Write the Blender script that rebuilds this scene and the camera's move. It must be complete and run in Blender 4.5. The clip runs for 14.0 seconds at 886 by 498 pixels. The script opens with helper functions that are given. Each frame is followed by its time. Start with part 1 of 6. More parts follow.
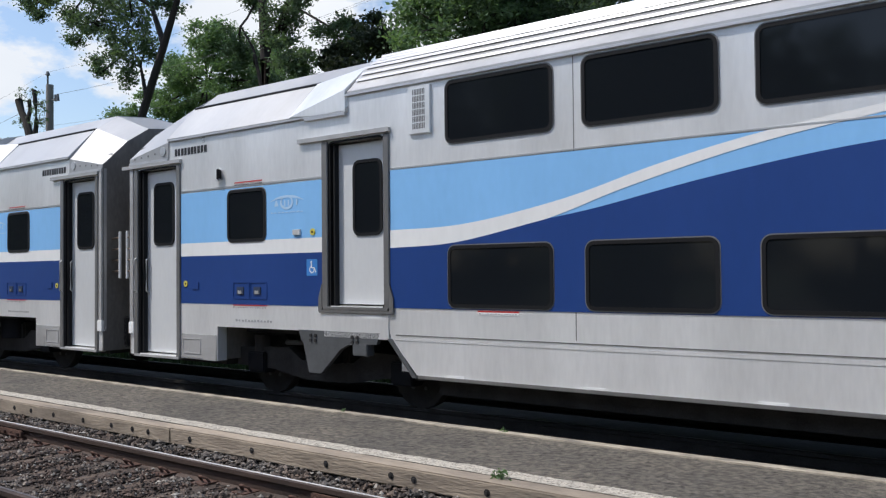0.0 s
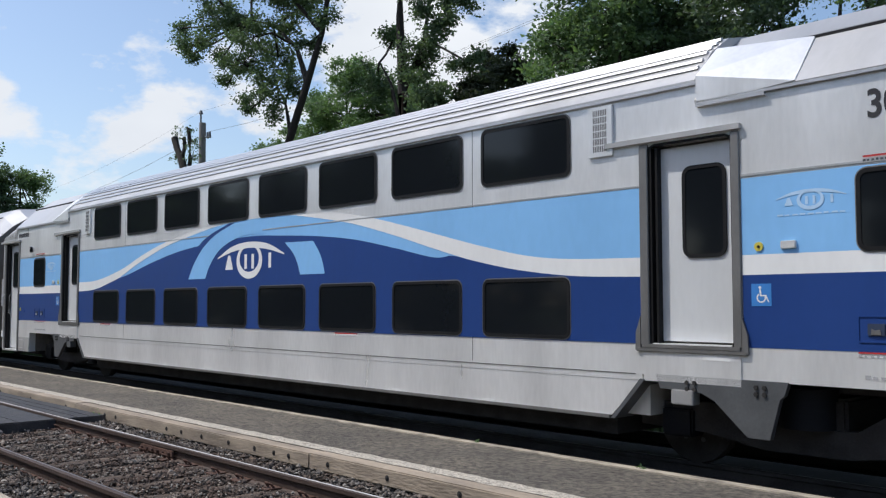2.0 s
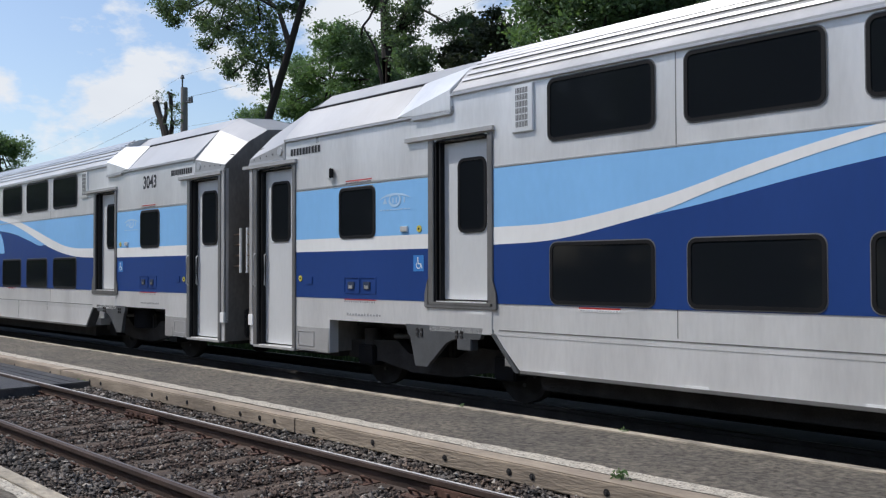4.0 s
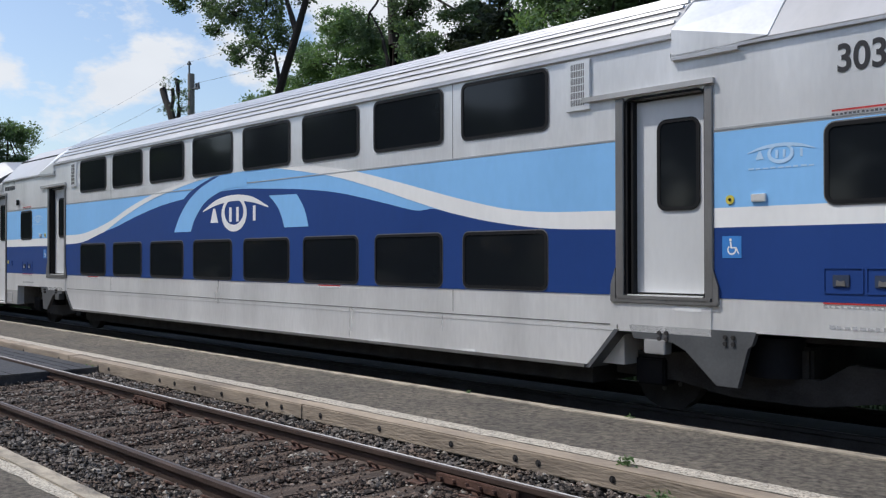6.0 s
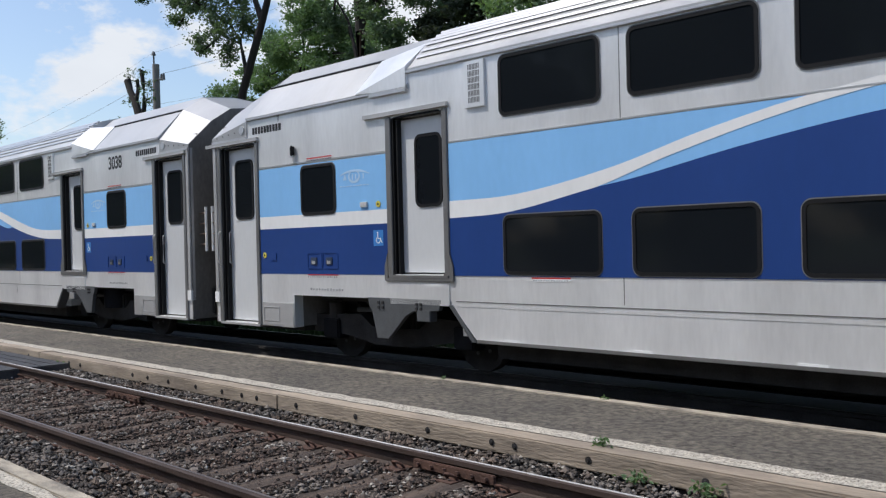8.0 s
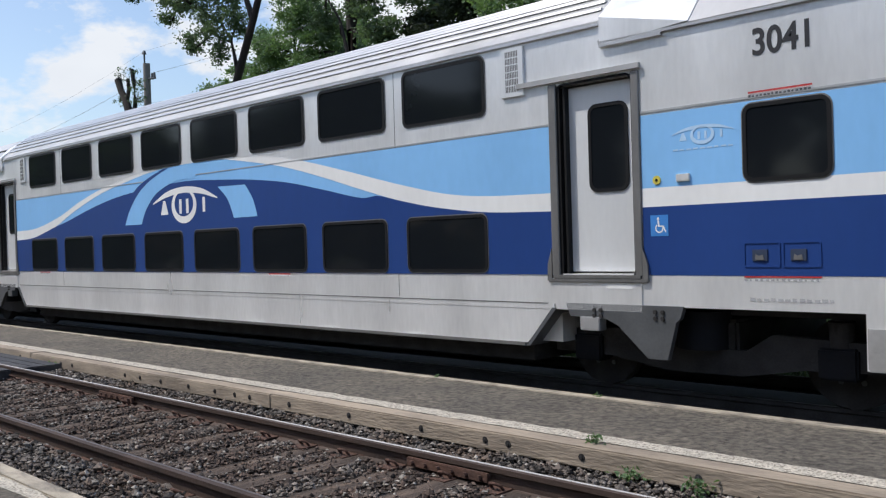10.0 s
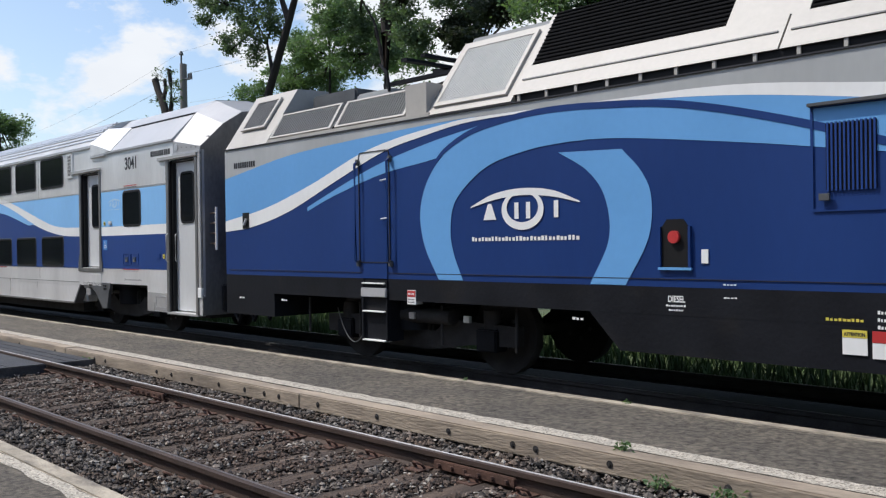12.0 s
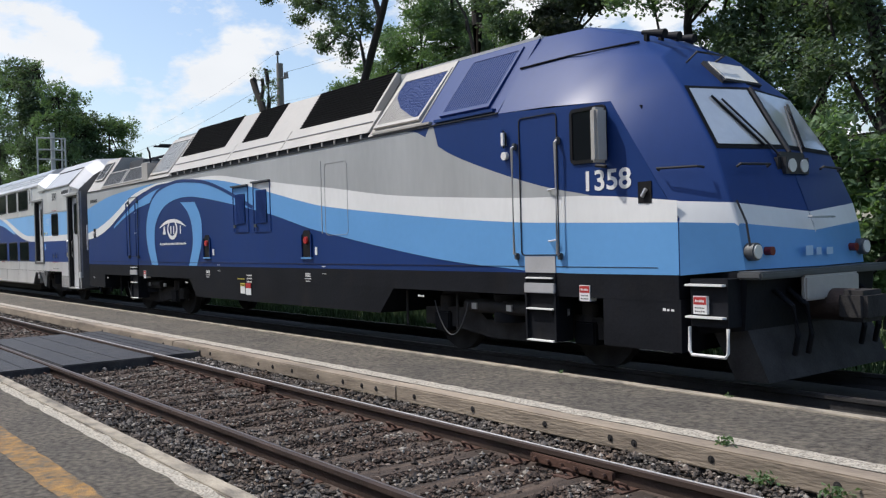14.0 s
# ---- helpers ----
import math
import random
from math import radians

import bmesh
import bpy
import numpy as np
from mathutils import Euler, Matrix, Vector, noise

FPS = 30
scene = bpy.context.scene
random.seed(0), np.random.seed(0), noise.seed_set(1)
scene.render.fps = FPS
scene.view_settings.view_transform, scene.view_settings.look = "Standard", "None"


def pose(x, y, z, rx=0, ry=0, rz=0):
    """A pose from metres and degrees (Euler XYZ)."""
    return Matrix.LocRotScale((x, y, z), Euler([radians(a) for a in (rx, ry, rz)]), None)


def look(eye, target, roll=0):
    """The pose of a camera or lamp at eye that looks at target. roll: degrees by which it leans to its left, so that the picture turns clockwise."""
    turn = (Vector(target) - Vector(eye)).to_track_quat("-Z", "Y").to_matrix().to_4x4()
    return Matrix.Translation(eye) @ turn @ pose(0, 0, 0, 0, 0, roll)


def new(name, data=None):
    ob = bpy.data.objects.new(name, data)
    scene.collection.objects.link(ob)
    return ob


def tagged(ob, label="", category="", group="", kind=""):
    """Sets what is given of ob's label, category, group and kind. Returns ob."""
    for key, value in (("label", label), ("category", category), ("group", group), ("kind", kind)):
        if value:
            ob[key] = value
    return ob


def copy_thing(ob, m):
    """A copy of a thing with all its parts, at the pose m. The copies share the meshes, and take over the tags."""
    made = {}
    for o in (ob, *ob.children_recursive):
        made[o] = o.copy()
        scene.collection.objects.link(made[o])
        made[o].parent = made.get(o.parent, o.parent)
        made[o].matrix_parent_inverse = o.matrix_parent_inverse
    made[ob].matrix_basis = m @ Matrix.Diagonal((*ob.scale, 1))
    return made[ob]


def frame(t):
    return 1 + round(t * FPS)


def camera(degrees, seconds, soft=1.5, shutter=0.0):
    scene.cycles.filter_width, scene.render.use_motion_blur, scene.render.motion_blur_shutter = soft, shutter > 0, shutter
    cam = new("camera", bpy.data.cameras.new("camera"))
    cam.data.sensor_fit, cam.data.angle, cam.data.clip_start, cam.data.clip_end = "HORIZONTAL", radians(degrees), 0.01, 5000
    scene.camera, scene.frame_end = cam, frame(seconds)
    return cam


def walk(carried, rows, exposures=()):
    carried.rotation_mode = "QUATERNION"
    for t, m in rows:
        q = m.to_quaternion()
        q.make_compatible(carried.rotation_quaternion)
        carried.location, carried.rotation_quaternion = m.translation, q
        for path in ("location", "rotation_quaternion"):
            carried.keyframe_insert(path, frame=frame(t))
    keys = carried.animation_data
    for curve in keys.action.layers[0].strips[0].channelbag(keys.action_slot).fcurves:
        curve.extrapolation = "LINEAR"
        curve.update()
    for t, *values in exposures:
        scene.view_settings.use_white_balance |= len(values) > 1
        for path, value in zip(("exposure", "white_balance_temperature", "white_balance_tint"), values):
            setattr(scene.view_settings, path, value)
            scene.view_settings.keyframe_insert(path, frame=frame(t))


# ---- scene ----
# Rail tops lie at z = 0, the tracks run along x, the camera stands on the near platform.
EYE = 1.607
cam = camera(52.32, 14.0, soft=1.25)
PATH = [
    (0.0, 0, 0, EYE, 91.520, 0.549, 38.981),
    (0.5, 0, 0, EYE, 92.121, 1.163, 42.447),
    (1.0, 0, 0, EYE, 92.780, 0.274, 45.079),
    (1.5, 0, 0, EYE, 93.027, 0.010, 46.523),
    (2.0, 0, 0, EYE, 93.514, 0.017, 47.481),
    (2.5, 0, 0, EYE, 93.446, 0.165, 48.347),
    (3.0, 0, 0, EYE, 92.188, -0.088, 48.153),
    (3.5, 0, 0, EYE, 91.542, 0.185, 46.549),
    (6.0, 0, 0, EYE, 90.491, 0.095, 46.938),
    (6.5, 0, 0, EYE, 90.175, 0.563, 46.655),
    (7.0, 0, 0, EYE, 89.672, 1.054, 45.928),
    (7.5, 0, 0, EYE, 89.622, 1.266, 45.453),
    (10.0, 0, 0, EYE, 89.483, 1.710, 44.690),
    (10.5, 0, 0, EYE, 89.444, 1.940, 45.434),
    (11.0, 0, 0, EYE, 89.196, 1.673, 45.804),
    (11.5, 0, 0, EYE, 89.443, 1.161, 46.115),
    (12.0, 0, 0, EYE, 89.720, 0.771, 46.641),
    (12.5, 0, 0, EYE, 89.751, 1.007, 47.011),
    (13.0, 0, 0, EYE, 89.734, 1.162, 47.888),
    (13.5, 0, 0, EYE, 89.521, 1.395, 49.527),
    (14.0, 0, 0, EYE, 89.374, 1.521, 52.590),
]
walk(cam, [(t, pose(*p)) for t, *p in PATH], exposures=[(0.0, 0.21, 6250, 10), (1.5, 0.21, 6250, 10), (2.5, 0.05, 6250, 10), (3.5, 0.09, 6250, 10), (7.0, 0.11, 6250, 10), (10.0, 0.19, 6300, 10), (12.0, 0.25, 6350, 10), (14.0, 0.25, 6450, 10)])

# The train: where the leading end of the second coach stands at each time, metres along x.
RUN = [(0.0, 13.11), (0.5, 9.83), (1.0, 6.53), (1.5, 3.25), (2.0, -0.06), (2.5, -3.37), (3.0, -6.65), (3.5, -9.84), (6.0, -26.16), (6.5, -29.49), (7.0, -32.76), (7.5, -36.03), (10.0, -52.42), (10.5, -55.71), (11.0, -59.01), (11.5, -62.28), (12.0, -65.69), (12.5, -68.95), (13.0, -72.21), (13.5, -75.50), (14.0, -78.84)]
SIDE = 7.5          # the train's near side, along y
PITCH = 25.91       # coach to coach

# ---- light ----
world = bpy.data.worlds.new("sky")
scene.world = world
world.use_nodes = True
SUN_WAY = Vector((-0.42, -0.36, 0.83)).normalized()
SUN_EL = math.asin(SUN_WAY.z)
SUN_ROT = math.atan2(SUN_WAY.x, SUN_WAY.y)


def build_sky():
    nt = world.node_tree
    nd, ln = nt.nodes, nt.links
    nd.clear()
    out = nd.new("ShaderNodeOutputWorld")
    bg = nd.new("ShaderNodeBackground")
    bg.inputs["Strength"].default_value = 0.15
    sky = nd.new("ShaderNodeTexSky")
    sky.sky_type = "NISHITA"
    sky.sun_disc = False
    sky.sun_elevation = SUN_EL
    sky.sun_rotation = SUN_ROT
    sky.air_density, sky.dust_density, sky.ozone_density = 1.0, 1.8, 1.2
    tc = nd.new("ShaderNodeTexCoord")
    # ragged cloud edges, finer above the horizon
    mp = nd.new("ShaderNodeMapping")
    mp.inputs["Scale"].default_value = (1.0, 1.0, 2.0)
    ln.new(tc.outputs["Generated"], mp.inputs["Vector"])
    big = nd.new("ShaderNodeTexNoise")
    big.inputs["Scale"].default_value = 11.0
    big.inputs["Detail"].default_value = 9
    big.inputs["Roughness"].default_value = 0.58
    ln.new(mp.outputs["Vector"], big.inputs["Vector"])
    rag = nd.new("ShaderNodeMapRange")
    rag.clamp = False
    rag.inputs["To Min"].default_value, rag.inputs["To Max"].default_value = -0.55, 1.45
    ln.new(big.outputs["Fac"], rag.inputs["Value"])
    last = rag.outputs["Result"]
    # banks of cumulus: where they stand in the sky, how wide, how dense
    banks = (((-0.915, 0.364, 0.173), 0.045, 0.22),
             ((-0.897, 0.398, 0.191), 0.05, 0.22),
             ((-0.88, 0.433, 0.195), 0.035, 0.2),
             ((-0.926, 0.352, 0.136), 0.03, 0.2),
             ((-0.847, 0.497, 0.189), 0.045, 0.22),
             ((-0.84, 0.457, 0.294), 0.08, 0.13),
             ((-0.766, 0.594, 0.244), 0.13, 0.2),
             ((-0.677, 0.693, 0.249), 0.16, 0.2),
             ((-0.543, 0.792, 0.28), 0.27, 0.17),
             ((-0.952, 0.216, 0.218), 0.075, 0.22),
             ((-0.944, 0.259, 0.206), 0.035, 0.2),
             ((-0.729, 0.64, 0.242), 0.12, 0.15))
    for way, wide, dense in banks:
        dist = nd.new("ShaderNodeVectorMath")
        dist.operation = "DISTANCE"
        dist.inputs[1].default_value = way
        ln.new(tc.outputs["Generated"], dist.inputs[0])
        fall = nd.new("ShaderNodeMapRange")
        fall.interpolation_type = "SMOOTHSTEP"
        fall.inputs["From Min"].default_value, fall.inputs["From Max"].default_value = 0.15 * wide, 1.5 * wide
        fall.inputs["To Min"].default_value, fall.inputs["To Max"].default_value = dense, 0.0
        ln.new(dist.outputs["Value"], fall.inputs["Value"])
        add = nd.new("ShaderNodeMath")
        ln.new(last, add.inputs[0])
        ln.new(fall.outputs["Result"], add.inputs[1])
        last = add.outputs[0]
    ramp = nd.new("ShaderNodeValToRGB")
    ramp.color_ramp.elements[0].position = 0.60
    ramp.color_ramp.elements[1].position = 0.86
    # shaded undersides
    soft = nd.new("ShaderNodeTexNoise")
    soft.inputs["Scale"].default_value = 5.0
    soft.inputs["Detail"].default_value = 4
    ln.new(mp.outputs["Vector"], soft.inputs["Vector"])
    tone = nd.new("ShaderNodeMixRGB")
    tone.inputs["Color1"].default_value = (4.3, 4.5, 4.8, 1)
    tone.inputs["Color2"].default_value = (5.9, 5.95, 6.0, 1)
    ln.new(soft.outputs["Fac"], tone.inputs["Fac"])
    mix = nd.new("ShaderNodeMixRGB")
    ln.new(last, ramp.inputs["Fac"])
    ln.new(ramp.outputs["Color"], mix.inputs["Fac"])
    ln.new(sky.outputs["Color"], mix.inputs["Color1"])
    ln.new(tone.outputs["Color"], mix.inputs["Color2"])
    ln.new(mix.outputs["Color"], bg.inputs["Color"])
    ln.new(bg.outputs["Background"], out.inputs["Surface"])


build_sky()
sun = new("sun", bpy.data.lights.new("sun", "SUN"))
sun.data.energy = 3.3
sun.data.angle = radians(0.6)
sun.data.color = (1.0, 0.95, 0.87)
sun.matrix_world = look(SUN_WAY * 60, (0, 0, 0))

# ---- materials ----


def mat(name, color, rough=0.6, metal=0.0, vary=0.12, scale=3.0, bump=0.0, bump_scale=60.0, stretch=(1, 1, 1), second=None,
        second_at=(0.55, 0.75), spec=0.5, island=0.0, coat=0.0, second_scale=0.7):
    """A surface with grain at two scales, an optional second colour in patches, and fine relief."""
    m = bpy.data.materials.new(name)
    m.use_nodes = True
    nt = m.node_tree
    nd, ln = nt.nodes, nt.links
    b = nd["Principled BSDF"]
    b.inputs["Roughness"].default_value = rough
    b.inputs["Metallic"].default_value = metal
    b.inputs["Specular IOR Level"].default_value = spec
    b.inputs["Coat Weight"].default_value = coat
    b.inputs["Coat Roughness"].default_value = 0.12
    tc = nd.new("ShaderNodeTexCoord")
    mp = nd.new("ShaderNodeMapping")
    mp.inputs["Scale"].default_value = stretch
    ln.new(tc.outputs["Object"], mp.inputs["Vector"])

    def noise_node(sc, detail):
        n = nd.new("ShaderNodeTexNoise")
        n.inputs["Scale"].default_value = sc
        n.inputs["Detail"].default_value = detail
        ln.new(mp.outputs["Vector"], n.inputs["Vector"])
        return n

    n1, n2 = noise_node(scale, 6), noise_node(scale * 14, 3)
    add = nd.new("ShaderNodeMath")
    add.operation = "MULTIPLY_ADD"
    add.inputs[1].default_value = 0.4
    ln.new(n2.outputs["Fac"], add.inputs[0])
    ln.new(n1.outputs["Fac"], add.inputs[2])
    mr = nd.new("ShaderNodeMapRange")
    mr.inputs["From Min"].default_value = 0.4
    mr.inputs["From Max"].default_value = 1.0
    mr.inputs["To Min"].default_value = 1 - vary
    mr.inputs["To Max"].default_value = 1 + vary
    ln.new(add.outputs[0], mr.inputs["Value"])
    hsv = nd.new("ShaderNodeHueSaturation")
    hsv.inputs["Color"].default_value = (*color, 1)
    last = mr.outputs["Result"]
    if island:
        geo = nd.new("ShaderNodeNewGeometry")
        isl = nd.new("ShaderNodeMapRange")
        isl.inputs["To Min"].default_value = 1 - island
        isl.inputs["To Max"].default_value = 1 + island
        ln.new(geo.outputs["Random Per Island"], isl.inputs["Value"])
        mul = nd.new("ShaderNodeMath")
        mul.operation = "MULTIPLY"
        ln.new(last, mul.inputs[0])
        ln.new(isl.outputs["Result"], mul.inputs[1])
        last = mul.outputs[0]
    if second:
        patch = noise_node(scale * second_scale, 5)
        ramp = nd.new("ShaderNodeValToRGB")
        ramp.color_ramp.elements[0].position, ramp.color_ramp.elements[1].position = second_at
        ln.new(patch.outputs["Fac"], ramp.inputs["Fac"])
        mx = nd.new("ShaderNodeMixRGB")
        mx.inputs["Color1"].default_value = (*color, 1)
        mx.inputs["Color2"].default_value = (*second, 1)
        ln.new(ramp.outputs["Color"], mx.inputs["Fac"])
        ln.new(mx.outputs["Color"], hsv.inputs["Color"])
    ln.new(last, hsv.inputs["Value"])
    ln.new(hsv.outputs["Color"], b.inputs["Base Color"])
    rr = nd.new("ShaderNodeMapRange")
    rr.inputs["To Min"].default_value = max(rough - 0.08, 0.02)
    rr.inputs["To Max"].default_value = min(rough + 0.08, 1)
    ln.new(n1.outputs["Fac"], rr.inputs["Value"])
    ln.new(rr.outputs["Result"], b.inputs["Roughness"])
    if bump:
        n3 = noise_node(bump_scale, 4)
        bp = nd.new("ShaderNodeBump")
        bp.inputs["Strength"].default_value = bump
        bp.inputs["Distance"].default_value = 0.02
        ln.new(n3.outputs["Fac"], bp.inputs["Height"])
        ln.new(bp.outputs["Normal"], b.inputs["Normal"])
    return m


STEEL = mat("brushed steel", (0.90, 0.90, 0.90), 0.30, 0.5, 0.12, 1.6, 0.12, 5.0, (1, 1, 0.22), second=(0.76, 0.76, 0.76), second_at=(0.45, 0.85))
ROOF_STEEL = mat("roof steel", (0.45, 0.45, 0.455), 0.38, 0.45, 0.10, 1.2, 0.05, 5.0, second=(0.37, 0.365, 0.36), second_at=(0.48, 0.8), stretch=(1, 0.4, 0.4))
DOOR_STEEL = mat("door paint", (0.68, 0.69, 0.695), 0.42, 0.2, 0.07, 1.5, stretch=(1, 1, 0.3))
FRAME_STEEL = mat("door frame steel", (0.21, 0.205, 0.20), 0.42, 0.5, 0.2, 3.0, stretch=(1, 1, 0.3))
TRIM = mat("bright trim", (0.62, 0.62, 0.63), 0.35, 0.7, 0.06, 2.0)
DARK_BLUE = mat("dark blue paint", (0.015, 0.050, 0.205), 0.42, 0.0, 0.10, 0.8, spec=0.30, stretch=(1, 1, 0.4))
LIGHT_BLUE = mat("light blue paint", (0.235, 0.490, 0.82), 0.45, 0.0, 0.08, 0.8, spec=0.3, stretch=(1, 1, 0.4))
WHITE = mat("white paint", (0.79, 0.79, 0.78), 0.45, 0.0, 0.08, 0.9, stretch=(1, 1, 0.4))
LOCO_BLUE = mat("locomotive blue paint", (0.0085, 0.036, 0.158), 0.42, 0.0, 0.12, 0.8, spec=0.35, stretch=(1, 1, 0.35))
LOCO_LIGHT = mat("locomotive light blue paint", (0.135, 0.345, 0.66), 0.42, 0.0, 0.06, 0.8, spec=0.3)
LOCO_GREY = mat("locomotive grey paint", (0.42, 0.43, 0.43), 0.42, 0.1, 0.14, 0.7, stretch=(1, 1, 0.25), second=(0.34, 0.345, 0.34), second_at=(0.5, 0.8))
LOCO_WHITE = mat("locomotive roof paint", (0.41, 0.39, 0.36), 0.5, 0.0, 0.12, 1.2, second=(0.36, 0.32, 0.28), second_at=(0.55, 0.9))
BLACK = mat("black underframe", (0.0095, 0.0105, 0.014), 0.6, 0.0, 0.4, 2.0, 0.15, 20, spec=0.14, second=(0.016, 0.015, 0.015))
# grimy ironwork; its dark tone also paints shade under the train and platform edge
GRIME_SHADE = mat("grimy and shade-dark iron", (0.038, 0.036, 0.036), 0.75, 0.0, 0.5, 4.0, 0.3, 30, spec=0.2)
BOGIE_GREY = mat("bogie grey paint", (0.088, 0.092, 0.097), 0.55, 0.2, 0.25, 3.0)
DULL_STEEL = mat("soiled steel skirt", (0.46, 0.455, 0.45), 0.45, 0.4, 0.14, 2.0, second=(0.36, 0.35, 0.34))
FAINT = mat("faint grey lettering", (0.40, 0.40, 0.41), 0.5)
SOCKET = mat("socket recess", (0.030, 0.045, 0.085), 0.5)
GLASS = mat("tinted glass", (0.009, 0.011, 0.014), 0.04, 0.0, 0.05, 1.0, spec=0.28)
GASKET = mat("rubber gasket", (0.010, 0.010, 0.011), 0.55, 0.0, 0.1, 3.0, spec=0.2)
MESH = mat("dark grille", (0.014, 0.014, 0.015), 0.9, 0.0, 0.2, 5.0, spec=0.05)
END_WALL = mat("end wall", (0.21, 0.20, 0.188), 0.42, 0.3, 0.4, 1.6, stretch=(1, 1, 0.5), second=(0.095, 0.088, 0.08), second_at=(0.45, 0.75))
BAR_BRONZE = mat("dull bronze", (0.22, 0.16, 0.12), 0.45, 0.5, 0.2, 4.0)
RED = mat("red enamel", (0.45, 0.035, 0.035), 0.4)
MARKER_RED = mat("dark red lens", (0.16, 0.02, 0.02), 0.15)
YELLOW = mat("yellow enamel", (0.62, 0.52, 0.08), 0.4)
SIGN_BLUE = mat("sign blue", (0.05, 0.22, 0.58), 0.4)
LETTER = mat("black lettering", (0.02, 0.02, 0.024), 0.5)
FADED = mat("faded white lettering", (0.42, 0.60, 0.80), 0.5)
CREAM = mat("lamp lens", (0.75, 0.74, 0.70), 0.1, 0.0, 0.05, 6.0)

ASPHALT = mat("platform asphalt", (0.135, 0.117, 0.094), 0.92, 0.0, 0.95, 20.0, 1.0, 120, second=(0.091, 0.081, 0.068), second_at=(0.36, 0.70), second_scale=0.05)
EDGE_PAINT = mat("worn white paint", (0.52, 0.475, 0.40), 0.88, 0.0, 0.4, 22.0, 1.0, 80, second=(0.20, 0.175, 0.145), second_at=(0.50, 0.62), second_scale=2.6)
EDGE_TIMBER = mat("pale worn timber", (0.33, 0.29, 0.23), 0.88, 0.0, 0.45, 6.0, 0.8, 40, (0.5, 1, 1), second=(0.17, 0.15, 0.125), second_at=(0.45, 0.66), second_scale=1.4)
TIMBER = mat("weathered timber", (0.31, 0.255, 0.195), 0.85, 0.0, 0.40, 3.0, 0.5, 30, (0.35, 1, 1.6), second=(0.18, 0.146, 0.115), second_at=(0.46, 0.74), second_scale=1.2)
YELLOW_PAINT = mat("worn yellow paint", (0.36, 0.20, 0.06), 0.9, 0.0, 0.4, 9.0, 0.8, 90, second=(0.125, 0.105, 0.08), second_at=(0.34, 0.66), second_scale=1.6)
SLEEPER = mat("creosoted sleeper", (0.056, 0.040, 0.031), 0.9, 0.0, 0.5, 4.0, 1.0, 30, (4, 0.25, 1), second=(0.120, 0.086, 0.065), second_at=(0.50, 0.74))
RAIL_RUST = mat("rusty rail web", (0.060, 0.039, 0.031), 0.7, 0.2, 0.35, 3.0, 0.3, 40, second=(0.036, 0.026, 0.022))
# pale, mostly diffuse colour stands in for the sky's glint on the rail
RAIL_GLINT = mat("rail head with painted glint", (0.64, 0.62, 0.60), 0.42, 0.35, 0.15, 6.0, stretch=(0.1, 4, 1))
RAIL_DULL = mat("dull worn rail head", (0.135, 0.115, 0.108), 0.45, 0.4, 0.25, 6.0, stretch=(0.1, 4, 1))
RUST = mat("orange rust", (0.085, 0.043, 0.030), 0.9, 0.1, 0.45, 8.0, 0.4, 40, second=(0.046, 0.029, 0.023))
STONE = mat("ballast stone", (0.106, 0.093, 0.083), 0.9, 0.0, 0.35, 9.0, 0.5, 60, island=0.95, second=(0.088, 0.064, 0.049), second_at=(0.42, 0.62), second_scale=0.25)
BROWN_STONE = mat("rust-stained ballast stone", (0.074, 0.051, 0.040), 0.9, 0.0, 0.35, 9.0, 0.5, 60, second=(0.160, 0.137, 0.118), second_at=(0.50, 0.66), second_scale=0.35, island=0.95)
PALE_STONE = mat("pale stone chips", (0.27, 0.245, 0.215), 0.9, 0.0, 0.3, 9.0, 0.4, 60, island=0.55)
BED = mat("ballast bed", (0.036, 0.026, 0.021), 0.95, 0.0, 0.5, 7.0, 1.0, 26, second=(0.075, 0.058, 0.048))
RUBBER = mat("crossing rubber", (0.034, 0.034, 0.038), 0.6, 0.0, 0.5, 4.0, 0.6, 40, spec=0.35, second=(0.060, 0.056, 0.054), second_at=(0.5, 0.7))
# the train's shade is partly put into this gravel colour
EARTH = mat("shade-darkened gravel", (0.038, 0.034, 0.031), 0.95, 0.0, 0.4, 3.0, 0.8, 20)
GRASS_GROUND = mat("grassy ground", (0.060, 0.085, 0.030), 0.95, 0.0, 0.4, 0.5, 0.6, 8, second=(0.10, 0.095, 0.05))
GRASS = mat("grass blades", (0.060, 0.100, 0.028), 0.8, 0.0, 0.3, 2.0, island=0.4)
BARK = mat("bark", (0.026, 0.021, 0.018), 0.95, 0.0, 0.4, 3.0, 0.8, 14, (1, 1, 0.3))
POLE_WOOD = mat("pole wood", (0.20, 0.18, 0.165), 0.9, 0.0, 0.25, 2.0, 0.4, 20, (1, 1, 0.1))
CABLE = mat("cable", (0.10, 0.10, 0.11), 0.6)


def leaf_mat(name, color):
    m = mat(name, color, 0.65, 0.0, 0.25, 0.5, island=0.45)
    nt = m.node_tree
    b = nt.nodes["Principled BSDF"]
    tr = nt.nodes.new("ShaderNodeBsdfTranslucent")
    tr.inputs["Color"].default_value = (color[0] * 1.5, color[1] * 1.6, color[2] * 0.8, 1)
    mx = nt.nodes.new("ShaderNodeMixShader")
    mx.inputs["Fac"].default_value = 0.38
    nt.links.new(b.outputs["BSDF"], mx.inputs[1])
    nt.links.new(tr.outputs["BSDF"], mx.inputs[2])
    nt.links.new(mx.outputs["Shader"], nt.nodes["Material Output"].inputs["Surface"])
    return m


